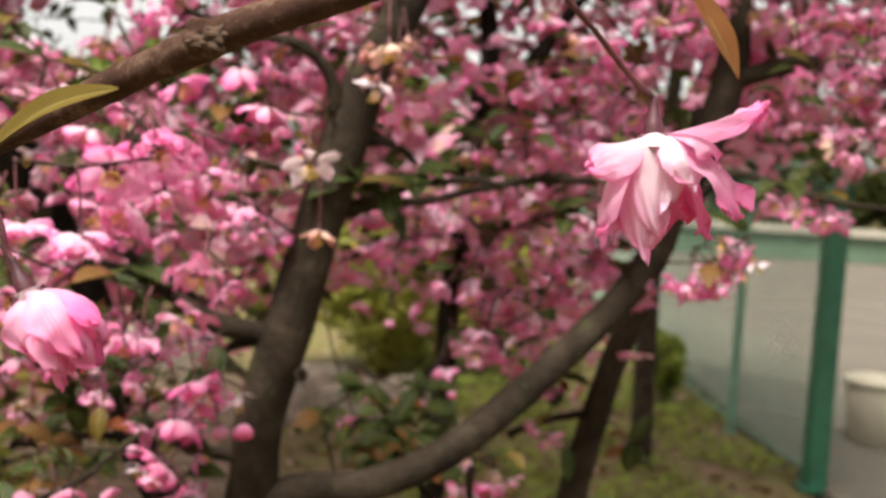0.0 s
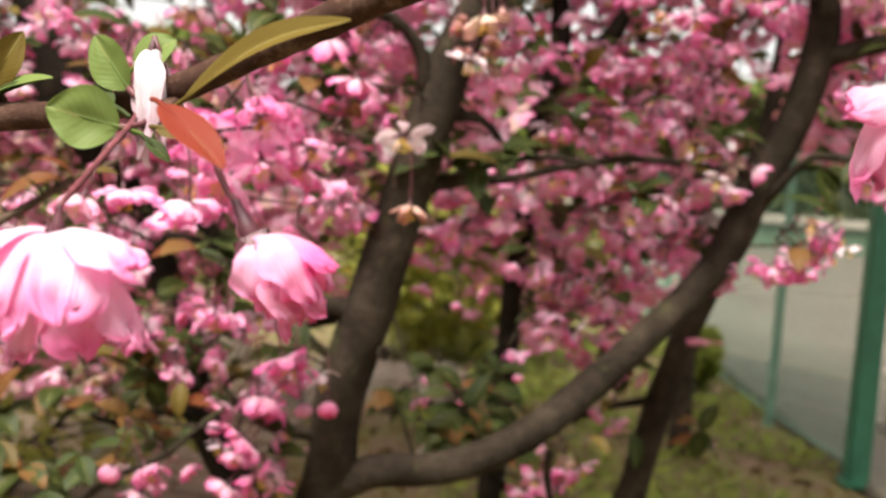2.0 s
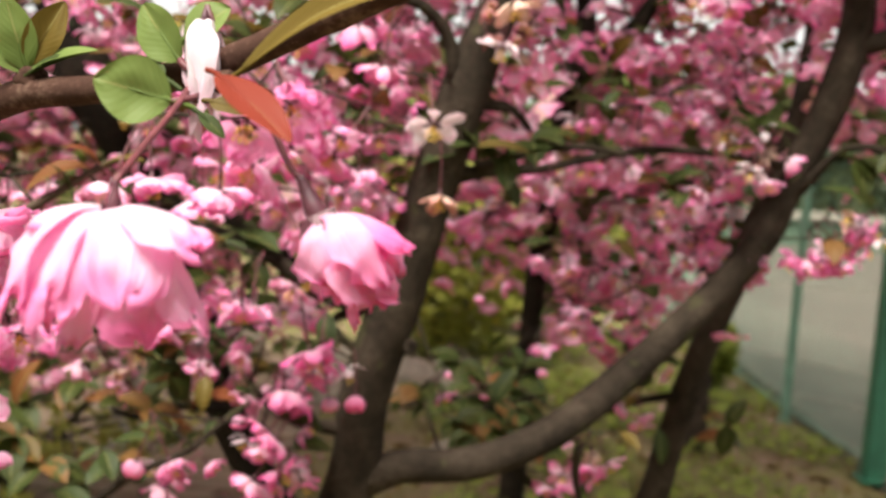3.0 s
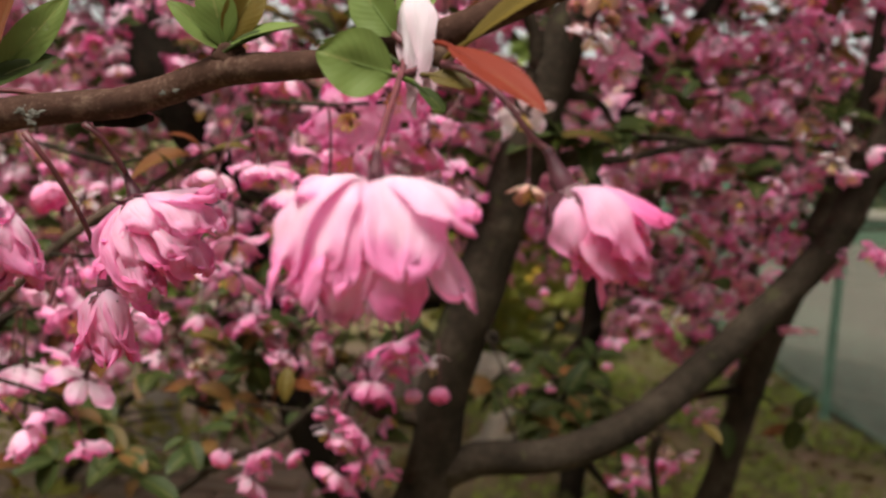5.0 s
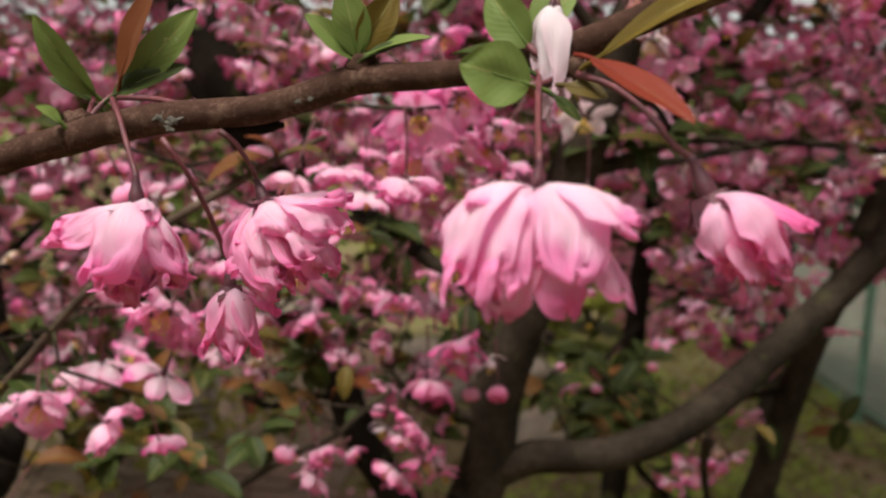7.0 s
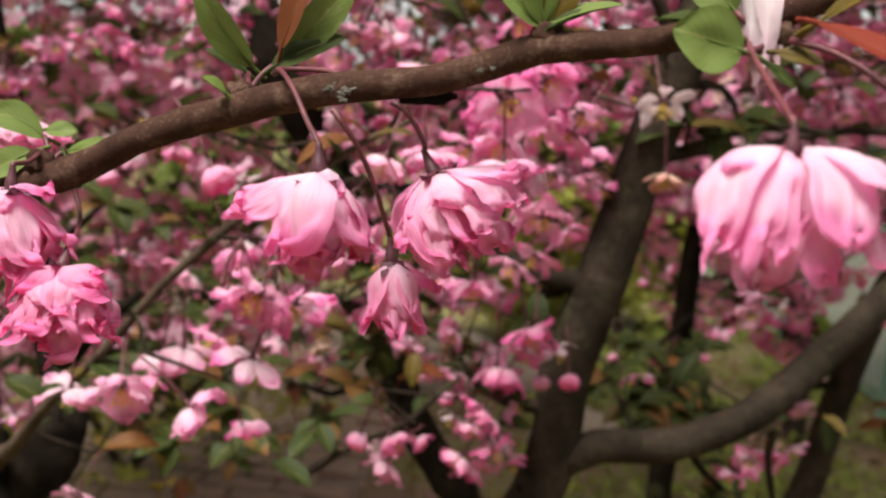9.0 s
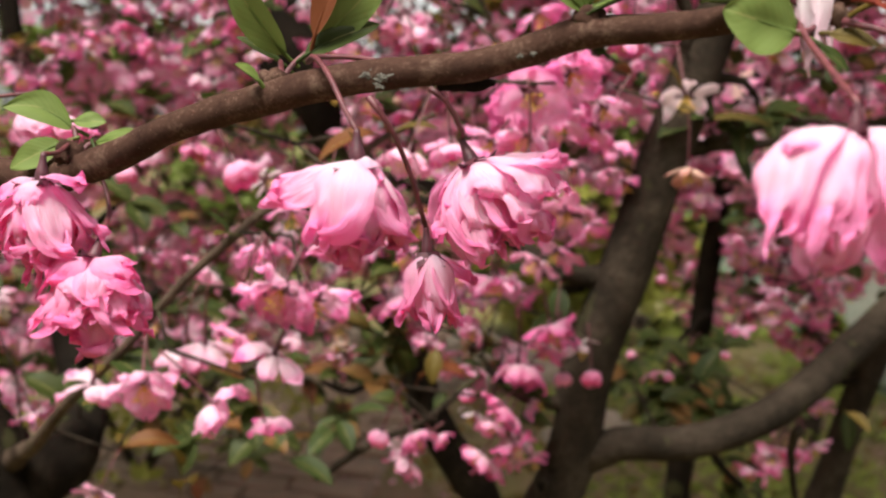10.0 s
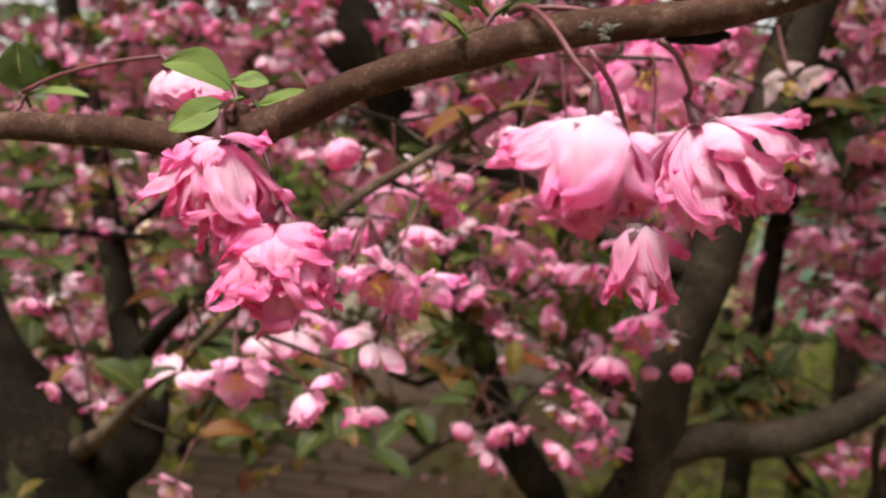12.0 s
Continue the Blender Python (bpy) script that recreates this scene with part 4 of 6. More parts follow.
stout_tree.limb("branch", [(*(-0.8242, 1.0000, 0.8356), 0.0060), (*(-0.7647, 1.0200, 0.8298), 0.0045), (*(-0.7156, 1.0400, 0.8301), 0.0042), (*(-0.6608, 1.0500, 0.8306), 0.0036)], 8, 0.1)
stout_tree.limb("branch", [(*(-0.7515, 1.1600, 0.8127), 0.007), (*(-0.7027, 1.1200, 0.8330), 0.005), (*(-0.6476, 1.1000, 0.8812), 0.0035)], 8, 0.1)

# -- a young trunk by the fence --
far_stem = Tree((0.78, 3.91, 0), "slim upright crabapple trunk near the fence", M_BARK, 6)
far_stem.limb("trunk", [(0.775, 3.91, -0.05, 0.052), (*(0.7772, 3.9000, 0.0362), 0.043), (*(0.7724, 3.9000, 0.2913), 0.040), (*(0.7656, 3.9000, 0.5441), 0.040), (*(0.7690, 3.9000, 0.8785), 0.036), (*(0.7955, 3.9000, 1.3334), 0.028), (*(0.8324, 3.9000, 1.9022), 0.018)], 12, 0.08)

# -- blossoms that can be told apart, tree by tree --
D, DL, DR, DT, DB = (0, 0, -1), (-0.5, -0.3, -0.8), (0.5, -0.3, -0.8), (0.1, -0.8, -0.6), (0.0, 0.5, -0.85)
stout_tree.blooms([((-0.3447, 0.6000, 0.8674), (-0.25, -0.55, -0.8), 1, 1.25), ((-0.3190, 0.6150, 0.8623), (0.45, -0.55, -0.7), 4, 1.15), ((-0.4647, 0.6350, 0.7917), (-0.1, 0.1, -1), 5, 1.0), ((-0.4290, 0.6300, 0.7969), (0.3, -0.65, -0.7), 1, 1.1)], NEAR)
stout_tree.blooms([((-0.3776, 0.6350, 0.7907), (0.6, 0.0, -0.6), 6, 1.05), ((-0.3509, 0.6250, 0.8237), (-0.3, 0.1, -0.9), 9, 1.1), ((-0.4068, 0.6800, 0.8156), (0.0, 0.3, -1), 2, 1.0), ((-0.3575, 0.6600, 0.7752), (0.3, 0, -1), 3, 0.7)], NEAR)
stout_tree.blooms([((-0.4040, 0.7200, 0.8180), DL, 7, 0.9), ((-0.3507, 0.6600, 0.9085), D, 4, 1.0), ((-0.3209, 0.6900, 0.9184), (0.1, -0.3, -0.9), 6, 1.05), ((-0.3284, 0.7000, 0.9064), DL, 1, 0.95), ((-0.3776, 0.7000, 0.8799), DR, 7, 1.0), ((-0.4360, 0.7400, 0.8586), DL, 2, 0.9)])
stout_tree.blooms([((-0.4285, 0.7000, 0.8043), D, 5, 1.05), ((-0.4281, 0.6600, 0.7947), DR, 1, 1.0), ((-0.3433, 0.7400, 0.8833), D, 0, 0.95), ((-0.2775, 0.6200, 0.9523), (-0.2, -0.4, -0.9), 0, 0.95), ((-0.2691, 0.6600, 0.9095), (0.2, -0.3, -1), 9, 1.0), ((-0.2867, 0.7000, 0.8852), DL, 4, 1.05)])
main_tree.blooms([((-0.2066, 0.6550, 0.9962), (0.1, -0.85, -0.45), 2, 1.3), ((-0.1808, 0.6800, 1.0111), (0.3, -0.6, -0.5), 6, 1.15), ((-0.2149, 0.7000, 0.9676), DL, 1, 1.1), ((-0.2468, 0.7200, 0.9402), D, 7, 1.0), ((-0.1882, 0.7200, 0.9787), (0.2, -0.5, -0.8), 4, 1.1), ((-0.1569, 0.7500, 0.9927), DR, 9, 1.0)], NEAR)
main_tree.blooms([((-0.2174, 0.7350, 0.9923), (0.0, -0.8, -0.5), 6, 1.25), ((-0.1784, 0.7200, 1.0105), (0.5, -0.5, -0.6), 2, 1.15), ((-0.1722, 0.7500, 0.9787), DL, 3, 1.05), ((-0.2392, 0.7200, 0.9635), DL, 5, 1.0), ((-0.2050, 0.6000, 0.9548), D, 1, 0.95), ((-0.2479, 0.6200, 0.9574), (0.2, -0.2, -1), 0, 0.95)], NEAR)
main_tree.blooms([((-0.1787, 0.7900, 0.9165), (0.0, -0.7, -0.7), 9, 1.1), ((-0.1583, 0.8200, 0.9056), DR, 7, 0.85), ((-0.1884, 0.8000, 0.8862), DL, 6, 1.0), ((-0.1528, 0.8000, 0.9653), D, 4, 1.0), ((-0.2307, 0.8300, 0.8540), (0.1, -0.3, -0.9), 1, 1.05), ((-0.2601, 0.8500, 0.8581), DL, 9, 1.0)])
main_tree.blooms([((-0.1763, 0.8400, 0.8138), (0.1, -0.4, -0.9), 4, 1.05), ((-0.2054, 0.8500, 0.7860), DL, 3, 1.1), ((-0.2174, 0.8400, 0.7499), DL, 9, 1.0), ((-0.2477, 0.8700, 0.8123), DL, 0, 0.8), ((-0.2854, 0.8500, 1.0212), D, 3, 1.1), ((-0.1663, 0.8500, 1.0790), DB, 8, 1.0), ((-0.1423, 0.8400, 1.0481), D, 3, 1.0), ((-0.2091, 0.8500, 1.0649), DR, 7, 1.0)])
main_tree.blooms([((-0.0299, 0.8600, 1.0516), DT, 3, 1.0), ((-0.0157, 0.9500, 0.9696), DL, 0, 1.0), ((-0.0650, 0.9600, 0.9634), D, 8, 0.95), ((-0.2217, 0.8400, 0.7551), DL, 2, 0.95), ((-0.1979, 0.8500, 0.7218), DR, 6, 1.0), ((-0.2358, 0.8600, 0.7104), DL, 0, 0.9)])
main_tree.blooms([((-0.2758, 0.8000, 0.7362), DR, 0, 1.0), ((-0.2901, 0.8000, 0.7171), DL, 3, 0.9), ((-0.1792, 0.8200, 0.8245), (0.3, -0.3, -0.8), 1, 1.1), ((-0.2069, 0.8500, 0.7864), D, 3, 1.05), ((-0.2244, 0.7600, 0.8644), D, 1, 0.95), ((-0.1876, 0.8000, 0.9188), DR, 4, 1.0), ((-0.2048, 0.8200, 0.8753), DL, 9, 1.0)])
main_tree.blooms([((-0.3575, 0.9000, 0.8209), D, 5, 0.9), ((-0.3134, 0.8800, 0.8231), DR, 2, 1.0), ((-0.2872, 0.9000, 0.7975), DL, 3, 0.9), ((-0.3532, 0.8600, 0.8651), D, 7, 1.0), ((-0.2660, 0.9000, 0.8482), D, 1, 1.0)])
main_tree.blooms([((-0.0985, 0.8000, 1.0070), (0.15, -0.6, -0.75), 0, 1.15), ((-0.0927, 0.8200, 0.9525), (0.0, -0.2, -1), 1, 1.0), ((-0.0450, 0.8300, 1.1004), (0.1, -0.3, -1), 1, 1.2), ((-0.0565, 0.8300, 1.0686), (-0.2, -0.2, -1), 0, 0.95)], FADED)
main_tree.bud((-0.1482, 0.8450, 0.7941), (0.1, -0.5, -0.85), 1.15)
main_tree.bud((-0.1703, 0.8600, 0.7874), (0.2, 0, -1), 1.0)
main_tree.bud((-0.3053, 0.7900, 0.7439), (-0.3, 0, -1), 1.15)
main_tree.bud((-0.2472, 0.8800, 0.7615), (0.2, 0, -1), 1.0)
main_tree.bud((-0.5600, 0.9000, 0.9224), (0.2, 0, -1), 1.3)
stout_tree.bud((-0.3768, 0.6283, 0.9436), (0.5, -0.2, -0.8), 1.5)
stout_tree.blooms([((-0.3664, 0.6679, 0.9346), (0.7, -0.4, -0.3), 0, 0.6), ((-0.3290, 0.6500, 0.9290), (-0.1, -0.3, -0.9), 0, 0.8)], FADED)

# clusters on the right-hand limbs
main_tree.clusters([((0.2602, 1.0000, 0.9171), 5, 1), ((0.2959, 1.0000, 0.9439), 3, 1), ((0.3574, 1.0000, 0.9831), 5, 1), ((0.3298, 1.0200, 0.9996), 3, 1), ((0.3922, 0.9800, 1.0497), 5, 2), ((0.3819, 1.0000, 1.0707), 3, 1)])
main_tree.clusters([((0.3566, 1.0300, 1.1084), 6, 2), ((0.3997, 1.0200, 1.1375), 6, 1), ((0.3352, 1.0500, 1.1751), 6, 2), ((0.4120, 1.0500, 1.1910), 6, 2), ((0.2081, 1.0300, 1.1754), 6, 2), ((0.1425, 1.0200, 1.1537), 6, 1)])
main_tree.clusters([((0.1767, 1.0500, 1.1263), 6, 1), ((0.1367, 1.0800, 1.1095), 6, 1), ((0.1765, 1.0600, 1.0765), 6, 2), ((0.1370, 1.1000, 1.0583), 5, 2), ((0.1655, 1.0400, 1.0304), 6, 1), ((0.1924, 1.0200, 0.9990), 6, 1)])
main_tree.clusters([((0.1595, 1.0500, 0.9792), 5, 1), ((0.0813, 1.0300, 1.0250), 4, 2), ((0.1288, 1.0600, 0.9481), 5, 2), ((0.2954, 1.0500, 1.1837), 5, 2), ((0.2400, 1.0300, 1.1882), 5, 1), ((0.0821, 1.0300, 1.1729), 5, 1)])
main_tree.clusters([((-0.0272, 0.9500, 1.1141), 3, 3), ((-0.0156, 0.9800, 1.0815), 3, 3), ((-0.0474, 0.9600, 1.0164), 1, 4), ((-0.1142, 0.9000, 1.1416), 5, 1), ((-0.0876, 0.9300, 1.1329), 4, 1), ((-0.1306, 0.9000, 1.0880), 5, 2)])
main_tree.clusters([((-0.1722, 0.8800, 1.0317), 5, 2), ((-0.1565, 0.8800, 1.0042), 5, 1), ((-0.2545, 0.9000, 1.0416), 5, 3), ((-0.3275, 0.8600, 1.0582), 5, 3), ((-0.3430, 0.8800, 1.0161), 4, 3), ((-0.2928, 0.9200, 1.1089), 4, 2)])
main_tree.clusters([((-0.3730, 0.9000, 1.0919), 5, 2), ((-0.2390, 0.9000, 1.1290), 5, 1), ((-0.2644, 0.9000, 0.9338), 5, 2), ((-0.1571, 0.9000, 0.9456), 6, 1), ((-0.3453, 0.9000, 0.8694), 4, 3), ((-0.3143, 0.9000, 0.8317), 3, 3)])

main_tree.clusters([((0.2937, 1.2000, 1.1732), 6, 1), ((0.3409, 1.1500, 1.1218), 6, 1), ((0.4159, 1.1500, 1.1751), 6, 1), ((0.4509, 1.1000, 1.1075), 6, 1), ((0.3974, 1.2000, 1.1544), 6, 1), ((0.3377, 1.0500, 1.0807), 5, 1), ((0.4329, 1.1500, 1.1215), 5, 1), ((0.4767, 1.1500, 1.1789), 6, 1), ((0.3404, 1.1500, 1.1596), 6, 1), ((0.3174, 1.2000, 1.1176), 5, 1), ((0.3450, 1.2000, 1.1701), 6, 1)])

back_tree.clusters([((0.0658, 1.3800, 0.8475), 5, 2), ((0.0555, 1.4000, 0.7833), 6, 1), ((0.0948, 1.4000, 0.7628), 4, 2), ((0.1164, 1.3500, 0.8397), 6, 1), ((0.1453, 1.3800, 0.7773), 4, 2), ((0.0751, 1.3600, 0.9169), 6, 2), ((0.1252, 1.3600, 0.9348), 6, 2)])
back_tree.clusters([((0.0636, 1.3500, 0.9751), 6, 2), ((0.1144, 1.3600, 0.9853), 6, 2), ((0.1669, 1.3600, 0.8638), 5, 2), ((0.2030, 1.3800, 0.9087), 6, 1), ((-0.0573, 1.4000, 0.8903), 6, 1), ((-0.0891, 1.4000, 0.9185), 6, 1), ((-0.0286, 1.4200, 0.9058), 6, 1)])
back_tree.clusters([((-0.1054, 1.4500, 0.8673), 4, 1), ((-0.0552, 1.3000, 0.8246), 1, 0), ((0.0794, 1.3600, 1.0703), 5, 3), ((0.1353, 1.3600, 1.1027), 6, 2), ((0.0651, 1.4000, 1.0932), 4, 2), ((0.0077, 1.4000, 1.1710), 2, 4), ((0.0711, 1.3800, 1.2091), 5, 3)])
back_tree.clusters([((0.1523, 1.3600, 1.1685), 6, 2), ((0.1596, 1.3800, 0.6795), 3, 1), ((0.0728, 1.1000, 0.6937), 4, 1), ((0.1661, 1.4000, 0.7213), 2, 2), ((0.0488, 1.0800, 0.6698), 4, 1), ((0.1443, 1.4200, 0.7347), 4, 2), ((0.1487, 1.4000, 0.7386), 4, 2)])
back_tree.clusters([((0.2424, 1.4000, 1.1192), 6, 2), ((0.2862, 1.4200, 1.1832), 6, 2), ((0.2565, 1.4000, 0.9331), 6, 2), ((0.0613, 1.4000, 0.8382), 6, 1), ((0.0790, 1.4200, 0.9029), 6, 1), ((0.0303, 1.4200, 0.8986), 5, 1), ((0.1318, 1.4200, 0.8063), 6, 1), ((0.1346, 1.4200, 0.9649), 6, 1)])
rng = random.Random(88)
main_tree.clusters([((rng.uniform(0.0, 0.21), rng.uniform(1.10, 1.24), rng.uniform(0.86, 1.13)), 5, 1) for _ in range(15)])
back_tree.clusters([((0.075, 1.25, 0.85), 5, 1), ((0.056, 1.2, 0.803), 4, 2), ((0.117, 1.2, 0.836), 5, 1), ((0.152, 1.25, 0.91), 6, 1), ((0.171, 1.2, 0.93), 5, 1)])
stout_tree.clusters([((-0.724, 1.08, 0.885), 5, 2), ((-0.705, 1.06, 0.83), 4, 2), ((-0.740, 1.08, 0.94), 5, 2), ((-0.755, 1.08, 1.0), 5, 1)])
stout_tree.clusters([((-0.611, 0.82, 0.725), 3, 2), ((-0.66, 0.84, 0.80), 4, 2), ((-0.753, 1.0, 0.80), 5, 2), ((-0.5070, 0.7800, 0.6840), 1, 1)])
# a leafy shoot with small buds low on the dark stem
for stem, tip, k in (
        ((-0.0242, 1.3000, 0.6872), (-0.0919, 1.2600, 0.6716), 0), ((-0.0246, 1.3000, 0.6943), (-0.0708, 1.2700, 0.7091), 1), ((-0.0227, 1.3000, 0.6981), (-0.0414, 1.2700, 0.7391), 0), ((-0.0156, 1.3000, 0.6985), (0.0177, 1.2800, 0.7337), 2), ((-0.0152, 1.3000, 0.6914), (0.0175, 1.2600, 0.6858), 0),
        ((-0.0199, 1.3000, 0.6874), (-0.0364, 1.2500, 0.6744), 2), ((-0.0332, 1.3000, 0.7189), (-0.0692, 1.2700, 0.7407), 0), ((-0.0134, 1.3000, 0.7202), (0.0285, 1.2800, 0.7295), 1), ((-0.0258, 1.3000, 0.6907), (-0.0717, 1.2500, 0.6929), 3), ((-0.0157, 1.3000, 0.7344), (-0.0076, 1.2800, 0.7709), 0),
        ((-0.0466, 1.3400, 0.7191), (-0.0736, 1.3000, 0.7389), 0), ((-0.0472, 1.3400, 0.7263), (-0.0123, 1.3000, 0.7442), 1), ((-0.0022, 1.3400, 0.7374), (0.0362, 1.3200, 0.7587), 0), ((0.0054, 1.3400, 0.7309), (0.0308, 1.3000, 0.7201), 2),
):
    back_tree.leaf(stem, tip, k)
back_tree.spur((-0.0156, 1.3000, 0.6985), 0.003)
for at in ((-0.0552, 1.3000, 0.8246), (-0.0835, 1.2800, 0.7342), (0.0277, 1.3000, 0.7408), (-0.0399, 1.2700, 0.7146), (-0.0104, 1.3000, 0.7276)):
    back_tree.bud(at, (0, -0.3, -0.9), 0.9)

stout_tree.clusters([((-0.8166, 1.1000, 1.0258), 6, 2), ((-0.7693, 1.1200, 1.0077), 5, 2), ((-0.7119, 1.1000, 1.0335), 6, 2), ((-0.6484, 1.0600, 1.0451), 6, 2), ((-0.5778, 1.0400, 1.0371), 6, 1), ((-0.5256, 1.0200, 1.0126), 5, 2), ((-0.4902, 1.0000, 1.0445), 5, 2)])
stout_tree.clusters([((-0.8569, 1.2000, 0.7592), 6, 2), ((-0.8119, 1.2000, 0.6969), 6, 2), ((-0.8518, 1.2000, 0.6520), 5, 2), ((-0.9094, 1.2500, 0.8451), 5, 2), ((-0.8404, 1.2000, 0.8469), 4, 2), ((-0.6792, 1.1500, 0.7703), 4, 2), ((-0.6445, 1.1000, 0.7318), 4, 2)])
stout_tree.clusters([((-0.7060, 1.0000, 0.6804), 4, 3), ((-0.7491, 1.2000, 0.8096), 6, 1), ((-0.8156, 1.2000, 0.9014), 6, 1), ((-0.7060, 1.1500, 0.8927), 5, 2), ((-0.8551, 1.1500, 0.7136), 5, 2), ((-0.5598, 1.1000, 0.8422), 4, 2), ((-0.8862, 1.1000, 0.8776), 6, 2), ((-0.8785, 1.1000, 0.6941), 6, 2)])
left_tree.clusters([((-0.4132, 1.0500, 1.0342), 6, 2), ((-0.3762, 1.0400, 0.9991), 5, 2), ((-0.3466, 1.0200, 1.0520), 6, 2), ((-0.2839, 1.0000, 1.0545), 5, 2), ((-0.3206, 1.0000, 1.0116), 5, 3), ((-0.4327, 1.0000, 1.0870), 6, 2), ((-0.3840, 1.0000, 1.0798), 5, 2), ((-0.5078, 1.0000, 1.0718), 6, 2)])
left_tree.clusters([((-0.6027, 1.0500, 1.0823), 5, 2), ((-0.5355, 1.0000, 0.9531), 6, 2), ((-0.4903, 1.0000, 0.9296), 5, 2), ((-0.6086, 1.0500, 0.9364), 5, 2), ((-0.3725, 0.9800, 0.9703), 4, 3), ((-0.3314, 0.9800, 0.9888), 5, 2), ((-0.3150, 1.0000, 1.0842), 5, 2)])
left_tree.clusters([((-0.3632, 1.0000, 0.9018), 5, 2), ((-0.4373, 1.0000, 0.8581), 4, 2), ((-0.3956, 0.9500, 0.7784), 2, 3), ((-0.3371, 0.9500, 0.7626), 2, 3), ((-0.3093, 1.0500, 0.7875), 4, 2), ((-0.2886, 1.0000, 0.7764), 3, 1), ((-0.2413, 1.0000, 0.8235), 5, 1)])
left_tree.clusters([((-0.4381, 1.1000, 0.8130), 4, 2), ((-0.3978, 1.1000, 0.7525), 3, 2), ((-0.3297, 1.0500, 0.8297), 5, 1), ((-0.5754, 1.0500, 0.8362), 4, 3), ((-0.5907, 1.0000, 0.7962), 3, 3), ((-0.5243, 0.9800, 0.7614), 2, 3)])
# sparse leaves on the lower twigs
for stem, tip, k in (((-0.3486, 0.8400, 0.7423), (-0.3655, 0.8300, 0.7338), 0), ((-0.3379, 0.8400, 0.7481), (-0.3090, 0.8300, 0.7606), 0), ((-0.3462, 0.8400, 0.7403), (-0.3313, 0.8200, 0.7294), 1), ((-0.3839, 0.8400, 0.7038), (-0.3514, 0.8200, 0.7069), 2), ((-0.3002, 0.8600, 0.7546), (-0.3078, 0.8400, 0.7853), 0),
                     ((-0.4453, 0.7500, 0.7181), (-0.4462, 0.7400, 0.7455), 4), ((-0.4405, 0.7400, 0.7053), (-0.4309, 0.7200, 0.7327), 4), ((-0.2903, 0.9000, 0.7676), (-0.2687, 0.8800, 0.7981), 5), ((-0.3004, 0.9000, 0.7717), (-0.3024, 0.8800, 0.8000), 0), ((-0.2666, 0.8800, 0.7646), (-0.2731, 0.8700, 0.7472), 0)):
    left_tree.leaf(stem, tip, k)
for stem, tip, k in (((-0.4771, 0.6800, 0.8060), (-0.4822, 0.6600, 0.8020), 0), ((-0.4717, 0.6800, 0.8103), (-0.4352, 0.6600, 0.8091), 2), ((-0.4682, 0.6800, 0.8143), (-0.4719, 0.6700, 0.8411), 0), ((-0.3780, 0.6300, 0.9012), (-0.3887, 0.6200, 0.9218), 0), ((-0.3749, 0.6300, 0.9048), (-0.3837, 0.6100, 0.9100), 0), ((-0.3053, 0.6400, 0.9595), (-0.3104, 0.6300, 0.9748), 0),
                     ((-0.2957, 0.6500, 0.9703), (-0.3250, 0.6300, 0.9752), 5), ((-0.2909, 0.6500, 0.9723), (-0.2983, 0.6400, 0.9906), 5), ((-0.2893, 0.6500, 0.9724), (-0.2688, 0.6400, 0.9849), 2), ((-0.6053, 0.7500, 0.6813), (-0.6120, 0.7300, 0.6826), 2)):
    stout_tree.leaf(stem, tip, k)
for stem, tip, k in (((-0.0995, 0.8400, 1.0124), (-0.1023, 0.8300, 1.0457), 4), ((-0.0770, 0.9000, 0.9996), (-0.0381, 0.8800, 1.0165), 2), ((-0.0819, 0.9000, 0.9992), (-0.1129, 0.8800, 0.9927), 0), ((-0.0435, 0.9300, 0.9813), (-0.0266, 0.9200, 0.9577), 0), ((-0.1803, 0.8800, 0.8585), (-0.1771, 0.8600, 0.8333), 0), ((-0.0673, 0.9000, 1.0002), (-0.0469, 0.8900, 0.9944), 0),
                     ((-0.2578, 0.8800, 0.9212), (-0.2187, 0.8600, 0.9160), 0), ((-0.2767, 0.8800, 0.7985), (-0.2765, 0.8600, 0.7789), 4), ((-0.2522, 0.8800, 0.7927), (-0.2344, 0.8700, 0.7840), 0), ((0.0753, 1.1000, 0.9241), (0.0986, 1.0800, 0.9096), 0), ((0.0780, 0.9500, 0.7640), (0.0899, 0.9300, 0.7623), 2), ((0.1732, 1.3000, 0.6857), (0.1802, 1.2800, 0.6557), 2)):
    main_tree.leaf(stem, tip, k)

# blossoms in a hanging column beside the forked trunk, and a spray across the court
main_tree.clusters([((-0.1797, 0.8600, 0.8114), 4, 1), ((-0.2211, 0.9000, 0.7750), 5, 1), ((-0.2246, 0.8800, 0.7428), 4, 1), ((-0.2081, 0.8800, 0.7108), 4, 0), ((-0.2816, 0.9000, 0.7998), 3, 1), ((-0.2903, 0.8700, 0.7157), 3, 1)])
main_tree.blooms([((0.2288, 1.0200, 0.9123), (-0.6, -0.3, -0.5), 1, 0.9), ((0.2523, 1.0200, 0.9087), (0, -0.5, -0.8), 4, 0.9), ((0.2622, 1.0000, 0.9213), (0.3, -0.4, -0.8), 0, 0.85), ((0.2767, 1.0000, 0.9341), (0.2, -0.6, -0.5), 9, 0.9), ((0.2914, 1.0000, 0.9438), (0.5, -0.3, -0.6), 1, 0.85), ((0.3042, 1.0000, 0.9511), (0.7, -0.3, -0.2), 6, 0.8)])

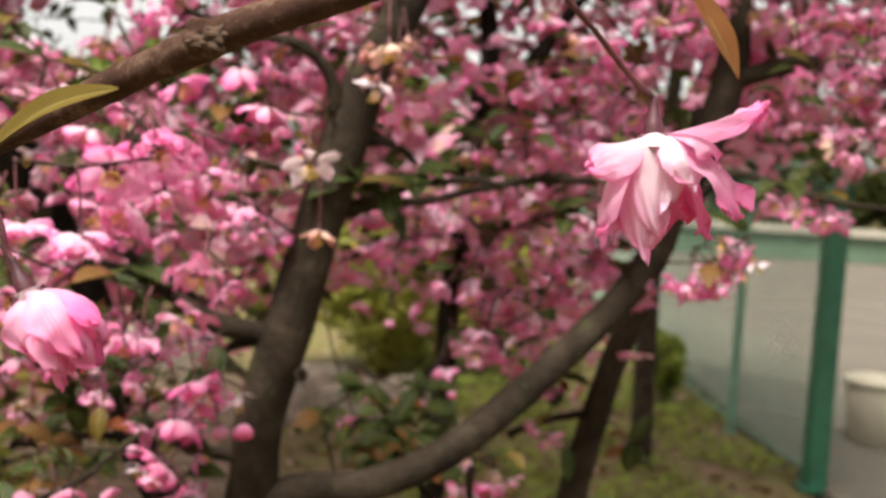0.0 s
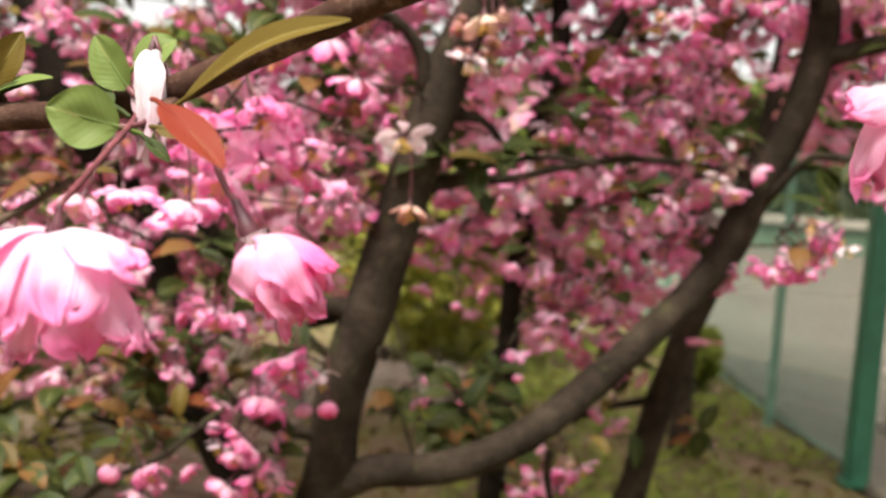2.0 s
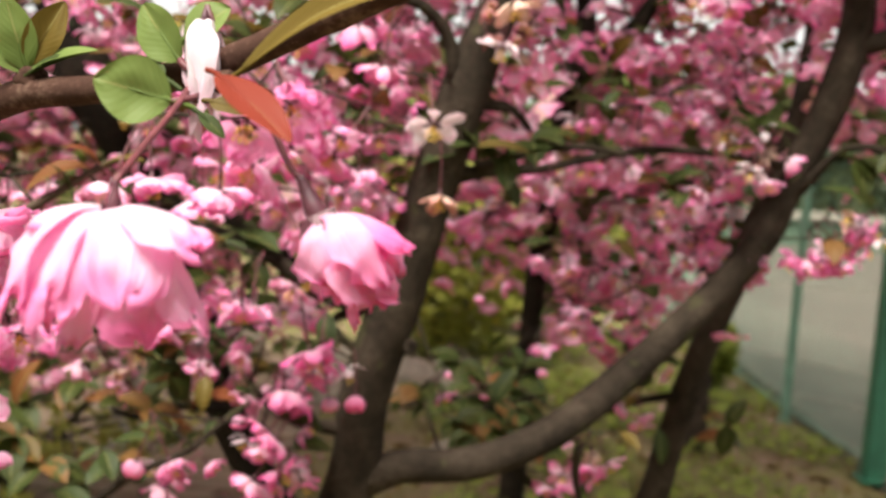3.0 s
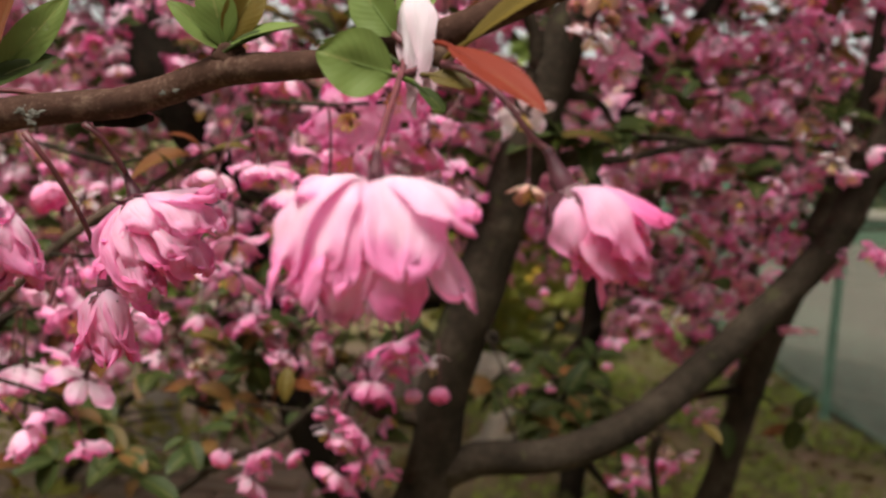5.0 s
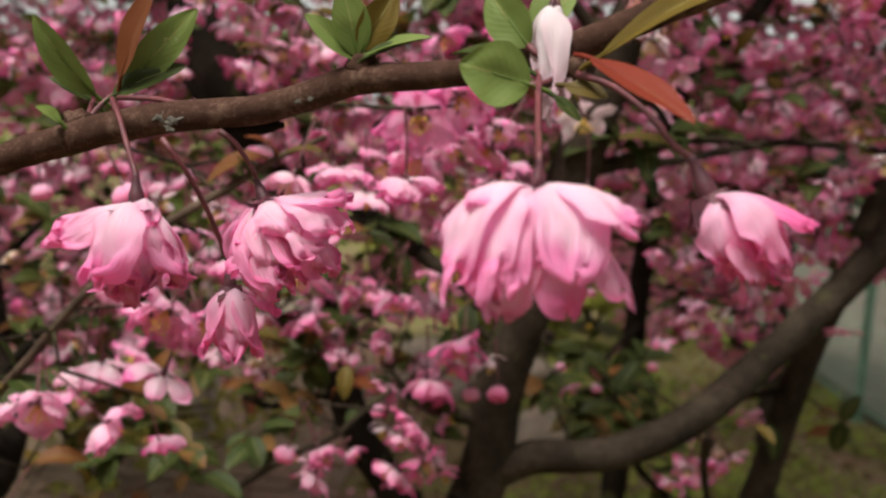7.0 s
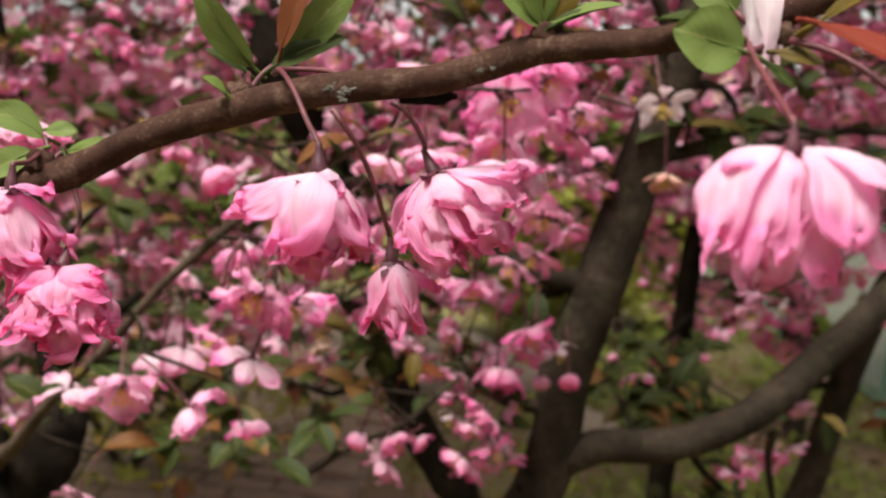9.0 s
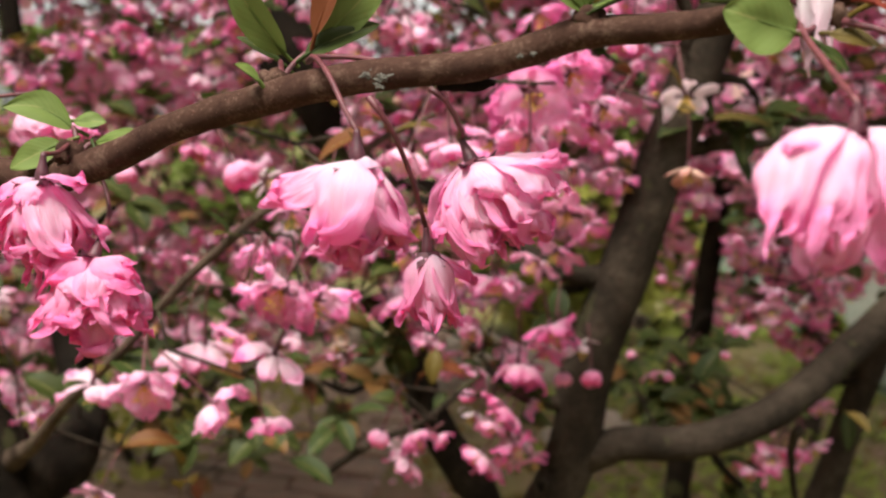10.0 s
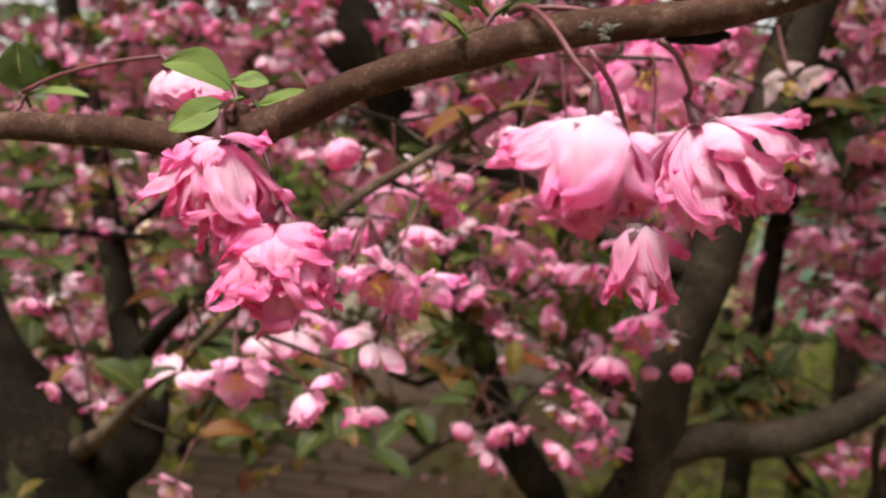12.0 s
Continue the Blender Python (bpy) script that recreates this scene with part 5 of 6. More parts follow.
# a bunch of spent flowers on the forked trunk
for i in range(9):
    a = main_tree.rng
    at = Vector((-0.0472, 0.8600, 1.1016)) + Vector((a.uniform(-0.022, 0.024), a.uniform(-0.01, 0.01), a.uniform(-0.018, 0.016)))
    main_tree.blooms([(at, (a.uniform(-0.4, 0.4), -0.4, -0.8), 0, 0.72)], DRIED)

# a leafy spray between the trunk and the arching limb
rng = random.Random(31)
spray = [Vector((-0.1074, 1.0600, 0.7619)), Vector((-0.0707, 1.1000, 0.7862)), Vector((-0.0323, 1.0800, 0.7519)), Vector((-0.0048, 1.1200, 0.7817)), Vector((-0.0704, 1.0500, 0.7325)), Vector((-0.0185, 1.0600, 0.7227))]
for c in spray:
    main_tree.spur(c, 0.0013)
    for i in range(5):
        way = Vector((rng.uniform(-1, 1), rng.uniform(-0.9, 0.3), rng.uniform(-0.35, 0.7))).normalized()
        main_tree.leaf(c, c + way * rng.uniform(0.024, 0.042), rng.choice((0, 3, 3, 3, 3)), (0, -0.4, 1))
main_tree.blooms([((-0.0512, 1.1000, 0.7638), DL, 0, 0.7), ((-0.0803, 1.0500, 0.7519), DR, 4, 0.6), ((0.0167, 1.1500, 0.7900), D, 1, 0.8), ((0.0444, 1.1800, 0.8123), DR, 2, 0.9), ((0.0719, 1.2000, 0.8047), DL, 7, 0.9), ((0.0525, 1.1800, 0.8289), D, 4, 0.9), ((0.0705, 1.1500, 0.6622), D, 1, 0.95), ((0.0567, 1.1600, 0.6484), DL, 0, 0.9)])

# dark leaves on the spurs between the blossoms
rng = random.Random(47)
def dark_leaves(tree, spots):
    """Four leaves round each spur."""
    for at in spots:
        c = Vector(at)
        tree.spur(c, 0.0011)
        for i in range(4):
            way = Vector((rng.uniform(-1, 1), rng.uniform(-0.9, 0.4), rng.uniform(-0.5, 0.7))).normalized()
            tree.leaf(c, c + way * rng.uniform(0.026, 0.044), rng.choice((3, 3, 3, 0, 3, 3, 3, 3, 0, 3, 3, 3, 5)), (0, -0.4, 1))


dark_leaves(main_tree, [(-0.0676, 0.9000, 1.0050), (-0.0435, 0.9100, 0.9991), (-0.0225, 0.9200, 1.0128), (-0.2655, 0.8600, 0.9129), (-0.2443, 0.8700, 0.8990), (-0.1831, 0.8800, 1.0593), (-0.2187, 0.8800, 1.1111), (0.0460, 1.0200, 1.0500), (0.1140, 1.0500, 0.9819), (0.1925, 1.0400, 1.0432), (0.2919, 1.0500, 1.0216), (0.3535, 1.0200, 1.0422), (-0.3515, 0.9200, 0.8257), (-0.3150, 0.9200, 0.7975), (-0.3336, 0.9200, 0.7552), (0.1910, 1.1200, 0.9298)])
dark_leaves(left_tree, [(-0.5384, 1.0000, 0.7563), (-0.4790, 0.9800, 0.7327), (-0.4321, 1.0000, 0.7545), (-0.3652, 0.9600, 0.7474), (-0.3266, 0.9700, 0.7699), (-0.4387, 0.9500, 0.6901), (-0.5107, 0.9700, 0.6723), (-0.3704, 0.9500, 0.7017), (-0.2883, 0.9800, 0.8033), (-0.2906, 1.0000, 0.7974), (-0.2311, 1.0000, 0.7722), (-0.3403, 1.0000, 0.7655), (-0.3443, 1.0000, 0.9894)])
dark_leaves(stout_tree, [(-0.7080, 0.9800, 0.7996), (-0.7397, 0.9800, 0.7528), (-0.5918, 0.9400, 0.7954), (-0.4820, 0.8000, 0.7739), (-0.5932, 0.9000, 0.7413), (-0.4104, 0.8200, 0.7512), (-0.4563, 0.8000, 0.7854), (-0.7391, 1.0000, 0.8764), (-0.5754, 0.9500, 0.8931)])


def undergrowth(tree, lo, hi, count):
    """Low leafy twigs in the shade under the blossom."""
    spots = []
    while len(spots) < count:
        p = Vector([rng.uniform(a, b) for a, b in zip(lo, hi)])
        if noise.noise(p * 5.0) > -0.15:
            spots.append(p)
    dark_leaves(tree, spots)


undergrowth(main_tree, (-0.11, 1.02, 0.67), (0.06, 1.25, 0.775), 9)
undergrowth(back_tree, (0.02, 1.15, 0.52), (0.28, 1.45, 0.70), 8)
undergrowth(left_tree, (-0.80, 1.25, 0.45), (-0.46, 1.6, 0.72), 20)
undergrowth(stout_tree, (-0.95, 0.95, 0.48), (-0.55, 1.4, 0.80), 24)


def knot_hole(tree, at, size):
    """A healed branch scar: a rounded lip of bark round a dark hollow."""
    x, y, z = at
    bm = bmesh.new()
    ring = [(x + size * math.cos(a) * 0.8, y - 0.15 * size * math.sin(2 * a), z + size * math.sin(a), size * 0.38) for a in [math.tau * k / 10 for k in range(11)]]
    tube(bm, ring, 8, size * 0.5, 0.2)
    lip = part("knot_hole", bm, M_BARK, tree.root, "healed lip of bark round a dark hollow")
    bm = bmesh.new()
    bmesh.ops.create_icosphere(bm, subdivisions=2, radius=1.0, matrix=Matrix.Translation(at) @ Matrix.Diagonal((size * 0.75, size * 0.35, size * 0.9, 1)))
    hollow = new("hollow", mesh_of("hollow", bm, M_BARK_DARK))
    hollow.parent = lip


knot_hole(main_tree, (-0.1800, 0.9050, 0.6830), 0.0058)
knot_hole(main_tree, (-0.1105, 0.9020, 0.8330), 0.0050)

# an umbel that has dropped its petals
rng = random.Random(93)
top = Vector((-0.3540, 0.6100, 0.9100))
stout_tree.spur(top)
for i in range(9):
    way = Vector((rng.uniform(-0.45, 0.45), rng.uniform(-0.4, 0.4), -1.0)).normalized()
    foot = top + way * rng.uniform(0.024, 0.034)
    bm = bmesh.new()
    tube(bm, [(*top, 0.0007), (*(top * 0.5 + foot * 0.5 + Vector((way.x, way.y, 0)) * 0.004), 0.0006), (*foot, 0.0008), (*(foot + way * 0.004), 0.0016)], 6, 0.004)
    part("stalk", bm, M_STALK, stout_tree.root, "bare purple flower stalk")


# -- the mass of blossom on the twigs further back --
def small_bloom(seed):
    rng = random.Random(seed)
    bm = bmesh.new()
    o = rng.uniform(40, 85)
    for i in range(7):
        add_petal(bm, 0.0225 * rng.uniform(0.75, 1.15), 0.0125, o * rng.uniform(0.6, 1.1) + 8, o * rng.uniform(0.8, 1.3), 0.2, 0.25, i * 2.4, 0.0016, 0, 2, 4, seed + i)
    me = mesh_of("tmp", bm, M_PETAL_MASS)
    v = np.array([p.co[:] for p in me.vertices])
    f = np.array([p.vertices[:] for p in me.polygons])
    uv = np.array([u.uv[:] for u in me.uv_layers[0].data])
    bpy.data.meshes.remove(me)
    return v, f, uv


SMALL = [small_bloom(70 + i) for i in range(6)]


def low_edge(x):
    """The height above which the blossom hangs, along the row of trees."""
    marks = ((-2.2, 0.50), (-0.95, 0.52), (-0.62, 0.62), (-0.36, 0.72), (-0.2, 0.86), (-0.02, 0.88), (0.03, 0.76), (0.2, 0.76), (0.27, 0.9), (0.34, 1.06), (2.0, 1.10))
    for (a, za), (b, zb) in zip(marks, marks[1:]):
        if x <= b:
            return za + (zb - za) * (x - a) / (b - a)
    return 1.1


GAPS = (((-0.5488, 1.6000, 1.1903), 0.070), ((-0.5924, 1.6000, 1.2084), 0.045), ((0.1080, 1.6000, 1.1380), 0.026), ((0.0900, 1.6000, 1.2100), 0.018), ((0.0290, 1.6000, 1.1580), 0.018))


def in_gap(c):
    """Where the crowns stand open to the sky."""
    x, z = (c.x + 0.05) * 1.6 / c.y - 0.05, (c.z - 1.0) * 1.6 / c.y + 1.0
    return any(math.hypot(x - g[0], z - g[2]) < r for g, r in GAPS)


def bloom_mass(tree, x0, x1, y0, y1, top, count, seed, leaves):
    """Blossoms and leaves in loose bunches through the crown behind, joined into one mesh each."""
    rng = random.Random(seed)
    V, Fc, U, k = [], [], [], 0
    LV, LF, LU = [], [], []
    done = 0
    while done < count:
        c = Vector((rng.uniform(x0, x1), rng.uniform(y0, y1), rng.uniform(0.5, top)))
        s = c.y / 1.6
        if c.z < 1.0 + (low_edge(c.x / s) - 1.0) * s or noise.noise(c * 3.1) < -0.22 or in_gap(c):
            continue
        tree.spur(c + Vector((0, 0, 0.04)), 0.0012)
        for _ in range(rng.randint(4, 8)):
            p = c + Vector([rng.gauss(0, 0.035) for _ in range(3)])
            done += in_gap(p)
            if in_gap(p):
                continue
            m = facing(p, (rng.gauss(0, 0.6), rng.gauss(-0.15, 0.6), -1 + rng.gauss(0, 0.3)), rng.uniform(0, 6.28), rng.uniform(0.85, 1.2))
            v, f, uv = SMALL[rng.randrange(6)]
            M = np.array(m)
            V.append(v @ M[:3, :3].T + M[:3, 3])
            Fc.append(f + k)
            U.append(uv)
            k += len(v)
            done += 1
        for _ in range(leaves):
            p = c + Vector([rng.gauss(0, 0.04) for _ in range(3)])
            e = Euler((rng.uniform(-1.2, 1.2), rng.uniform(-1.2, 1.2), rng.uniform(0, 6.3))).to_matrix()
            q = len(LV)
            LV += [p + e @ Vector(w) * rng.uniform(0.03, 0.045) for w in ((0, -0.5, 0), (0.24, 0, 0.05), (0, 0.5, -0.05), (-0.24, 0, 0.05))]
            LF.append((q, q + 1, q + 2, q + 3))
            LU += [(0.5, 0), (1, 0.5), (0.5, 1), (0, 0.5)]
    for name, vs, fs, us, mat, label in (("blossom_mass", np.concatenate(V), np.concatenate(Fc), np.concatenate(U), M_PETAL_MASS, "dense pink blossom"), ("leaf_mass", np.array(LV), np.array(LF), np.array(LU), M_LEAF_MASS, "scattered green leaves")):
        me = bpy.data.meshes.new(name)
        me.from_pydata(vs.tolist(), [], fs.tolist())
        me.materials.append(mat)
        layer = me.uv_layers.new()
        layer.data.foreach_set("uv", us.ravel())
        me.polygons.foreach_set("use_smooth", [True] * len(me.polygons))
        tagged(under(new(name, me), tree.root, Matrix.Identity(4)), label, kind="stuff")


bloom_mass(back_tree, -0.35, 1.1, 1.25, 2.5, 1.95, 3200, 21, 6)
bloom_mass(left_tree, -1.1, -0.2, 1.25, 2.1, 1.8, 1900, 22, 6)
bloom_mass(stout_tree, -2.0, -0.75, 1.2, 2.4, 1.8, 1500, 23, 6)

bloom_mass(main_tree, -0.25, 0.7, 1.12, 1.5, 1.7, 420, 27, 3)


def crown(tree, centre, size, count, seed):
    """An unseen crown overhead, above the part that is walked past, added to cast shade."""
    leaf_cloud("crown", tree.root, centre, size, count, 0.095, M_PETAL_MASS, seed, "unseen blossoming crown overhead, added for shade")
    leaf_cloud("crown_leaves", tree.root, centre, size, count // 2, 0.09, M_LEAF_MASS, seed + 1)


# Canopies kept above the view, added to darken the ground and far blossom.
crown(main_tree, (0.05, 1.2, 2.3), (1.5, 1.0, 0.45), 1800, 61)
crown(back_tree, (0.5, 2.9, 2.5), (1.5, 1.3, 0.6), 2600, 62)
crown(left_tree, (-1.2, 2.9, 2.5), (1.5, 1.4, 0.6), 4860, 63)
crown(stout_tree, (-1.5, 1.4, 2.4), (1.2, 1.0, 0.5), 4050, 64)
crown(far_stem, (0.8, 4.4, 2.6), (1.3, 1.3, 0.6), 1800, 65)


# ---- the flowering branch close by ----
front = thing("flowering_branch", (-0.4874, 0.4000, 0.9435), "reddish-brown crabapple branch with nodding pink double blossoms and young leaves", "branch")
bm = bmesh.new()
tube(bm, [(-0.835, 0.88, 1.08, 0.0085), (-0.74, 0.70, 1.06, 0.0075), (-0.62, 0.52, 1.0, 0.0066), (*(-0.5124, 0.4200, 0.9440), 0.0054), (*(-0.4455, 0.3850, 0.9467), 0.0051), (*(-0.3947, 0.3650, 0.9483), 0.0052), (*(-0.3658, 0.3550, 0.9477), 0.0056), (*(-0.3467, 0.3470, 0.9510), 0.0056), (*(-0.3276, 0.3400, 0.9588), 0.0052), (*(-0.3112, 0.3330, 0.9669), 0.0048), (*(-0.2959, 0.3280, 0.9730), 0.0049), (*(-0.2795, 0.3220, 0.9781), 0.0050), (*(-0.2596, 0.3160, 0.9839), 0.0050), (*(-0.2421, 0.3130, 0.9879), 0.0048)] + [
    (*(-0.2132, 0.3080, 0.9922), 0.0043), (*(-0.1976, 0.3040, 0.9973), 0.0043), (*(-0.1841, 0.3000, 1.0023), 0.0045), (*(-0.1690, 0.2950, 1.0038), 0.0039), (*(-0.1530, 0.2890, 1.0056), 0.0037), (*(-0.1380, 0.2850, 1.0094), 0.0038), (*(-0.1237, 0.2810, 1.0139), 0.0039), (*(-0.1018, 0.2770, 1.0246), 0.0040), (*(-0.0836, 0.2680, 1.0328), 0.0044), (*(-0.0675, 0.2580, 1.0391), 0.0045), (*(-0.0555, 0.2500, 1.0435), 0.0049), (*(-0.0417, 0.2430, 1.0484), 0.0045), (*(-0.0261, 0.2380, 1.0534), 0.0043), (*(-0.0098, 0.2320, 1.0587), 0.0042), (*(0.0180, 0.2200, 1.0675), 0.0039), (*(0.0528, 0.2100, 1.0769), 0.0033)], 22, 0.004, 0.08)
part("wood", bm, M_BRANCH, front, "reddish-brown bark with pale specks")


def front_part(name, bm, mat, label=""):
    return part(name, bm, mat, front, label)


def speck(at, size, seed, mat=None, label="grey crust of lichen"):
    """A crust of lichen or a scar that sits on the bark."""
    bm = bmesh.new()
    rng = random.Random(seed)
    m = Matrix.Translation(at) @ Matrix.Rotation(rng.uniform(-0.5, 0.5), 4, "Y") @ Matrix.Diagonal((size * 1.9, size * 0.35, size * 1.1, 1))
    bmesh.ops.create_icosphere(bm, subdivisions=4, radius=1.0, matrix=m)
    for v in bm.verts:
        d = v.co - Vector(at)
        v.co = Vector(at) + d * (1 + 1.1 * noise.noise(v.co * (1.3 / size)) + 0.7 * noise.noise(v.co * (3.1 / size)))
    front_part("lichen", bm, mat or M_LICHEN, label)


speck((-0.2383, 0.3055, 0.9869), 0.0010, 1)
speck((-0.2391, 0.3055, 0.9846), 0.0008, 2)
speck((-0.2003, 0.2990, 0.9949), 0.0005, 3)
speck((-0.1968, 0.2990, 0.9958), 0.0005, 4)
speck((-0.2428, 0.3085, 0.9877), 0.0009, 7)
M_SCAR = plain_material("torn_bark", (0.085, 0.048, 0.028), 0.9, 0.5, 500.0, 0.6, 0.0006)
speck((-0.0529, 0.2385, 1.0427), 0.0017, 9, M_SCAR, "pale torn bark")
speck((-0.0499, 0.2380, 1.0444), 0.0014, 10, M_SCAR, "pale torn bark")


def knot(at, size, seed, label="dark knot where a spur broke off"):
    bm = bmesh.new()
    bmesh.ops.create_icosphere(bm, subdivisions=3, radius=size, matrix=Matrix.Translation(at))
    for v in bm.verts:
        v.co += (v.co - Vector(at)).normalized() * size * 0.5 * noise.noise(v.co * (1.6 / size) + Vector((seed, 0, 0)))
    front_part("knot", bm, M_BRANCH, label)


knot((-0.0554, 0.2470, 1.0451), 0.0042, 1)
knot((-0.1828, 0.2990, 1.0060), 0.0040, 2)
bm = bmesh.new()
tube(bm, [(-0.2235, 0.3120, 0.9868, 0.0022), (-0.2160, 0.3120, 0.9872, 0.0024), (-0.2105, 0.3130, 0.9878, 0.0018), (-0.2072, 0.3140, 0.9882, 0.0008)], 8, 0.002, 0.3)
front_part("stub", bm, M_BARK_DARK, "black dead stub of a broken spur")
knot((-0.3474, 0.3450, 0.9570), 0.0045, 5)
knot((-0.2739, 0.3220, 0.9847), 0.0040, 6)
knot((-0.1248, 0.2770, 1.0079), 0.0036, 8)


def stalk(points, at, way, scale=1.0, r=0.0008):
    """A flower's stalk from the wood to the foot of its calyx."""
    foot = Vector(at) - Vector(way).normalized() * 0.0056 * scale
    bm = bmesh.new()
    tube(bm, [(*p, r * (1.3 if i == 0 else 1.0)) for i, p in enumerate(points)] + [(*foot, r * 0.95)], 8, 0.004)
    front_part("stalk", bm, M_STALK, "slender dark red flower stalk")


AXES = Matrix.Rotation(radians(-4.6), 4, "Y")


class Blossom:
    """A blossom close by: its calyx, the stamens and every petal are meshes of their own."""

    def __init__(self, at, way, mat, label, seed, stem, urn=1.3, sepal=60, stamens=0, spread=30, scale=1.0):
        stalk(stem, at, way, urn)
        bm = bmesh.new()
        add_calyx(bm, 0, 5, urn, sepal, 0, 0, None, 12)
        m = facing(at, way, seed * 0.7)
        self.ob = under(new("blossom", mesh_of("calyx", bm, M_CALYX)), front, m)
        tagged(self.ob, label)
        self.local = m.inverted() @ Matrix.Translation(at) @ AXES @ Matrix.Scale(scale, 4)
        self.mat, self.seed, self.rng = mat, seed, random.Random(seed)
        self.way = Vector(way).normalized()
        if stamens:
            bm = bmesh.new()
            add_stamens(bm, stamens, 0.013, spread, 0, seed)
            under(new("stamens", mesh_of("stamens", bm, M_STAMEN)), self.ob)

    def petal(self, S, T, width, cup=0.4, turn=0.0, ruffle=0.12, ragged=0.10, point=3.2):
        self.seed += 0.618
        bm = bmesh.new()
        shaped_petal(bm, S, T, width * 1.22, cup * 0.7, turn, ruffle, self.seed, ragged, point)
        ob = under(new("petal", mesh_of("petal", bm, self.mat)), self.ob)
        ob.matrix_basis = self.local

    def petals(self, rows, ruffle=0.12, ragged=0.10, point=3.2, mat=None):
        """Rows of shoulder, tip, width, cup and turn."""
        kept, self.mat = self.mat, mat or self.mat
        for S, T, width, cup, turn in rows:
            self.petal(S, T, width, cup, turn, ruffle, ragged, point)
        self.mat = kept
        return self

    def ring(self, count, reach, drop, width, first=20, last=160, ruffle=0.15, shift=(0, 0), cup=0.4):
        """Petals evenly round the axis; angles from the right, counted round the back."""
        for i in range(count):
            a = radians(first + (last - first) * (i + 0.5) / count + self.rng.uniform(-6, 6))
            r, d = reach * self.rng.uniform(0.88, 1.1), drop * self.rng.uniform(0.88, 1.1)
            x, y = math.cos(a), math.sin(a)
            self.petal((x * r * 0.8 + shift[0] * 0.45, y * r * 0.8, -d * 0.42 + shift[1] * 0.45), (x * r + shift[0], y * r, -d + shift[1]), width * self.rng.uniform(0.9, 1.1), cup, self.rng.uniform(-14, 14), ruffle)
        return self


# the open bell at the walk's start
f = Blossom((0.0605, 0.2584, 1.0284), (0.06, -0.06, -1.0), M_PETAL_BLUSH, "open nodding blossom with one petal flung out", 3, ((0.0248, 0.2320, 1.0661), (0.0323, 0.2380, 1.0594), (0.0424, 0.2460, 1.0514), (0.0535, 0.2530, 1.0411)), 1.65, 40, 16)
f.petals((((-9.6, -5, -3.6), (-18.5, -5, -9.5), 12.0, 0.5, -18), ((-11, -2, -11), (-13.7, -1, -28.5), 12.0, 0.4, 0), ((-4, -6, -14), (-2.7, -5, -33), 11.0, 0.3, 0)), 0.10)
# Two front petals whitened to stand for the light falling on them.
f.petals((((-1, -9, -4.5), (-0.6, -9.5, -25), 11.5, 0.5, 0), ((6, -8, -4.2), (8.6, -9.5, -15), 13.0, 0.5, 0)), 0.10, mat=M_PETAL_LIT_PALE)
f.petals((((10.5, -6, -1.4), (14.5, -8, -8.0), 9.5, 0.5, 0), ((14.5, -5, 1.8), (28.6, -7, 7.4), 14.0, 0.35, -38), ((13, -1.5, -5.5), (23.0, -2, -21.5), 16.5, 0.6, 8), ((9, 1, -12), (13.7, 1, -27.5), 11.0, 0.4, 0), ((3, 4, -12), (3.4, 4, -26.5), 9.5, 0.4, 0)), 0.12)
f.ring(4, 12.5, 25.0, 11.0)

# the closed cup
f = Blossom((-0.0940, 0.2401, 0.9797), (0.48, -0.04, -0.87), M_PETAL, "half-closed cup-shaped pink blossom", 5, ((-0.1235, 0.2720, 1.0059), (-0.1150, 0.2640, 1.0029), (-0.1072, 0.2540, 0.9966), (-0.1014, 0.2450, 0.9893)), 1.5, 12)
f.petals((((12.6, -3, -0.8), (20.8, -9, -7.6), 8.6, 0.6, 12), ((5.6, 5, -8.3), (6.4, 5, -18.6), 10.3, 0.5, 0), ((12.2, 6, -6.2), (14.1, 5, -19.1), 12, 0.5, 0), ((14.4, 3, -4.7), (16.3, 2, -15.4), 10.3, 0.5, 0), ((7.1, -1, -12.5), (8, 0, -25.4), 5.6, 0.5, 0)), 0.12)
f.petals((((9.3, -4, -10.9), (12.9, -4, -21), 11.2, 0.9, 0), ((7.6, -4.5, -9.4), (7.5, -4.5, -19.5), 7.7, 0.7, 0), ((13, -5, -7.8), (17.2, -3, -18.2), 9.5, 0.9, 0), ((4.4, -6.4, -6), (5.3, -5.8, -17.6), 11.2, 0.8, 0), ((10.6, -7.5, -2.7), (15.8, -6.5, -15.1), 13.3, 0.75, 0), ((2.7, -1, -7.8), (5.7, -1, -18.6), 7.7, 0.7, 0)), 0.13, 0.12, 4.0)

# the wide skirt
f = Blossom((-0.1313, 0.2212, 0.9788), (0.0, -0.03, -1.0), M_PETAL_BLUSH, "wide skirt-shaped pale pink blossom hanging straight down", 7, ((-0.1334, 0.2820, 1.0082), (-0.1329, 0.2640, 1.0002), (-0.1322, 0.2420, 0.9918)), 0.95, 95, 18, 24, 1.05)
f.petals((((-11.5, 3, -1), (-16.5, 2, -14), 12.0, 0.5, 0), ((-4.4, -5, -13), (-7.8, -6, -26.5), 12.0, 0.3, 0), ((-3.6, 4, -12), (-4.6, 4, -22), 11.0, 0.4, 0), ((4.4, -5, -13), (6.6, -6, -26.0), 12.0, 0.3, 0), ((9.4, -4.5, -7), (17.6, -6, -23), 11.0, 0.35, 0)), 0.08, 0.10, 5.5)
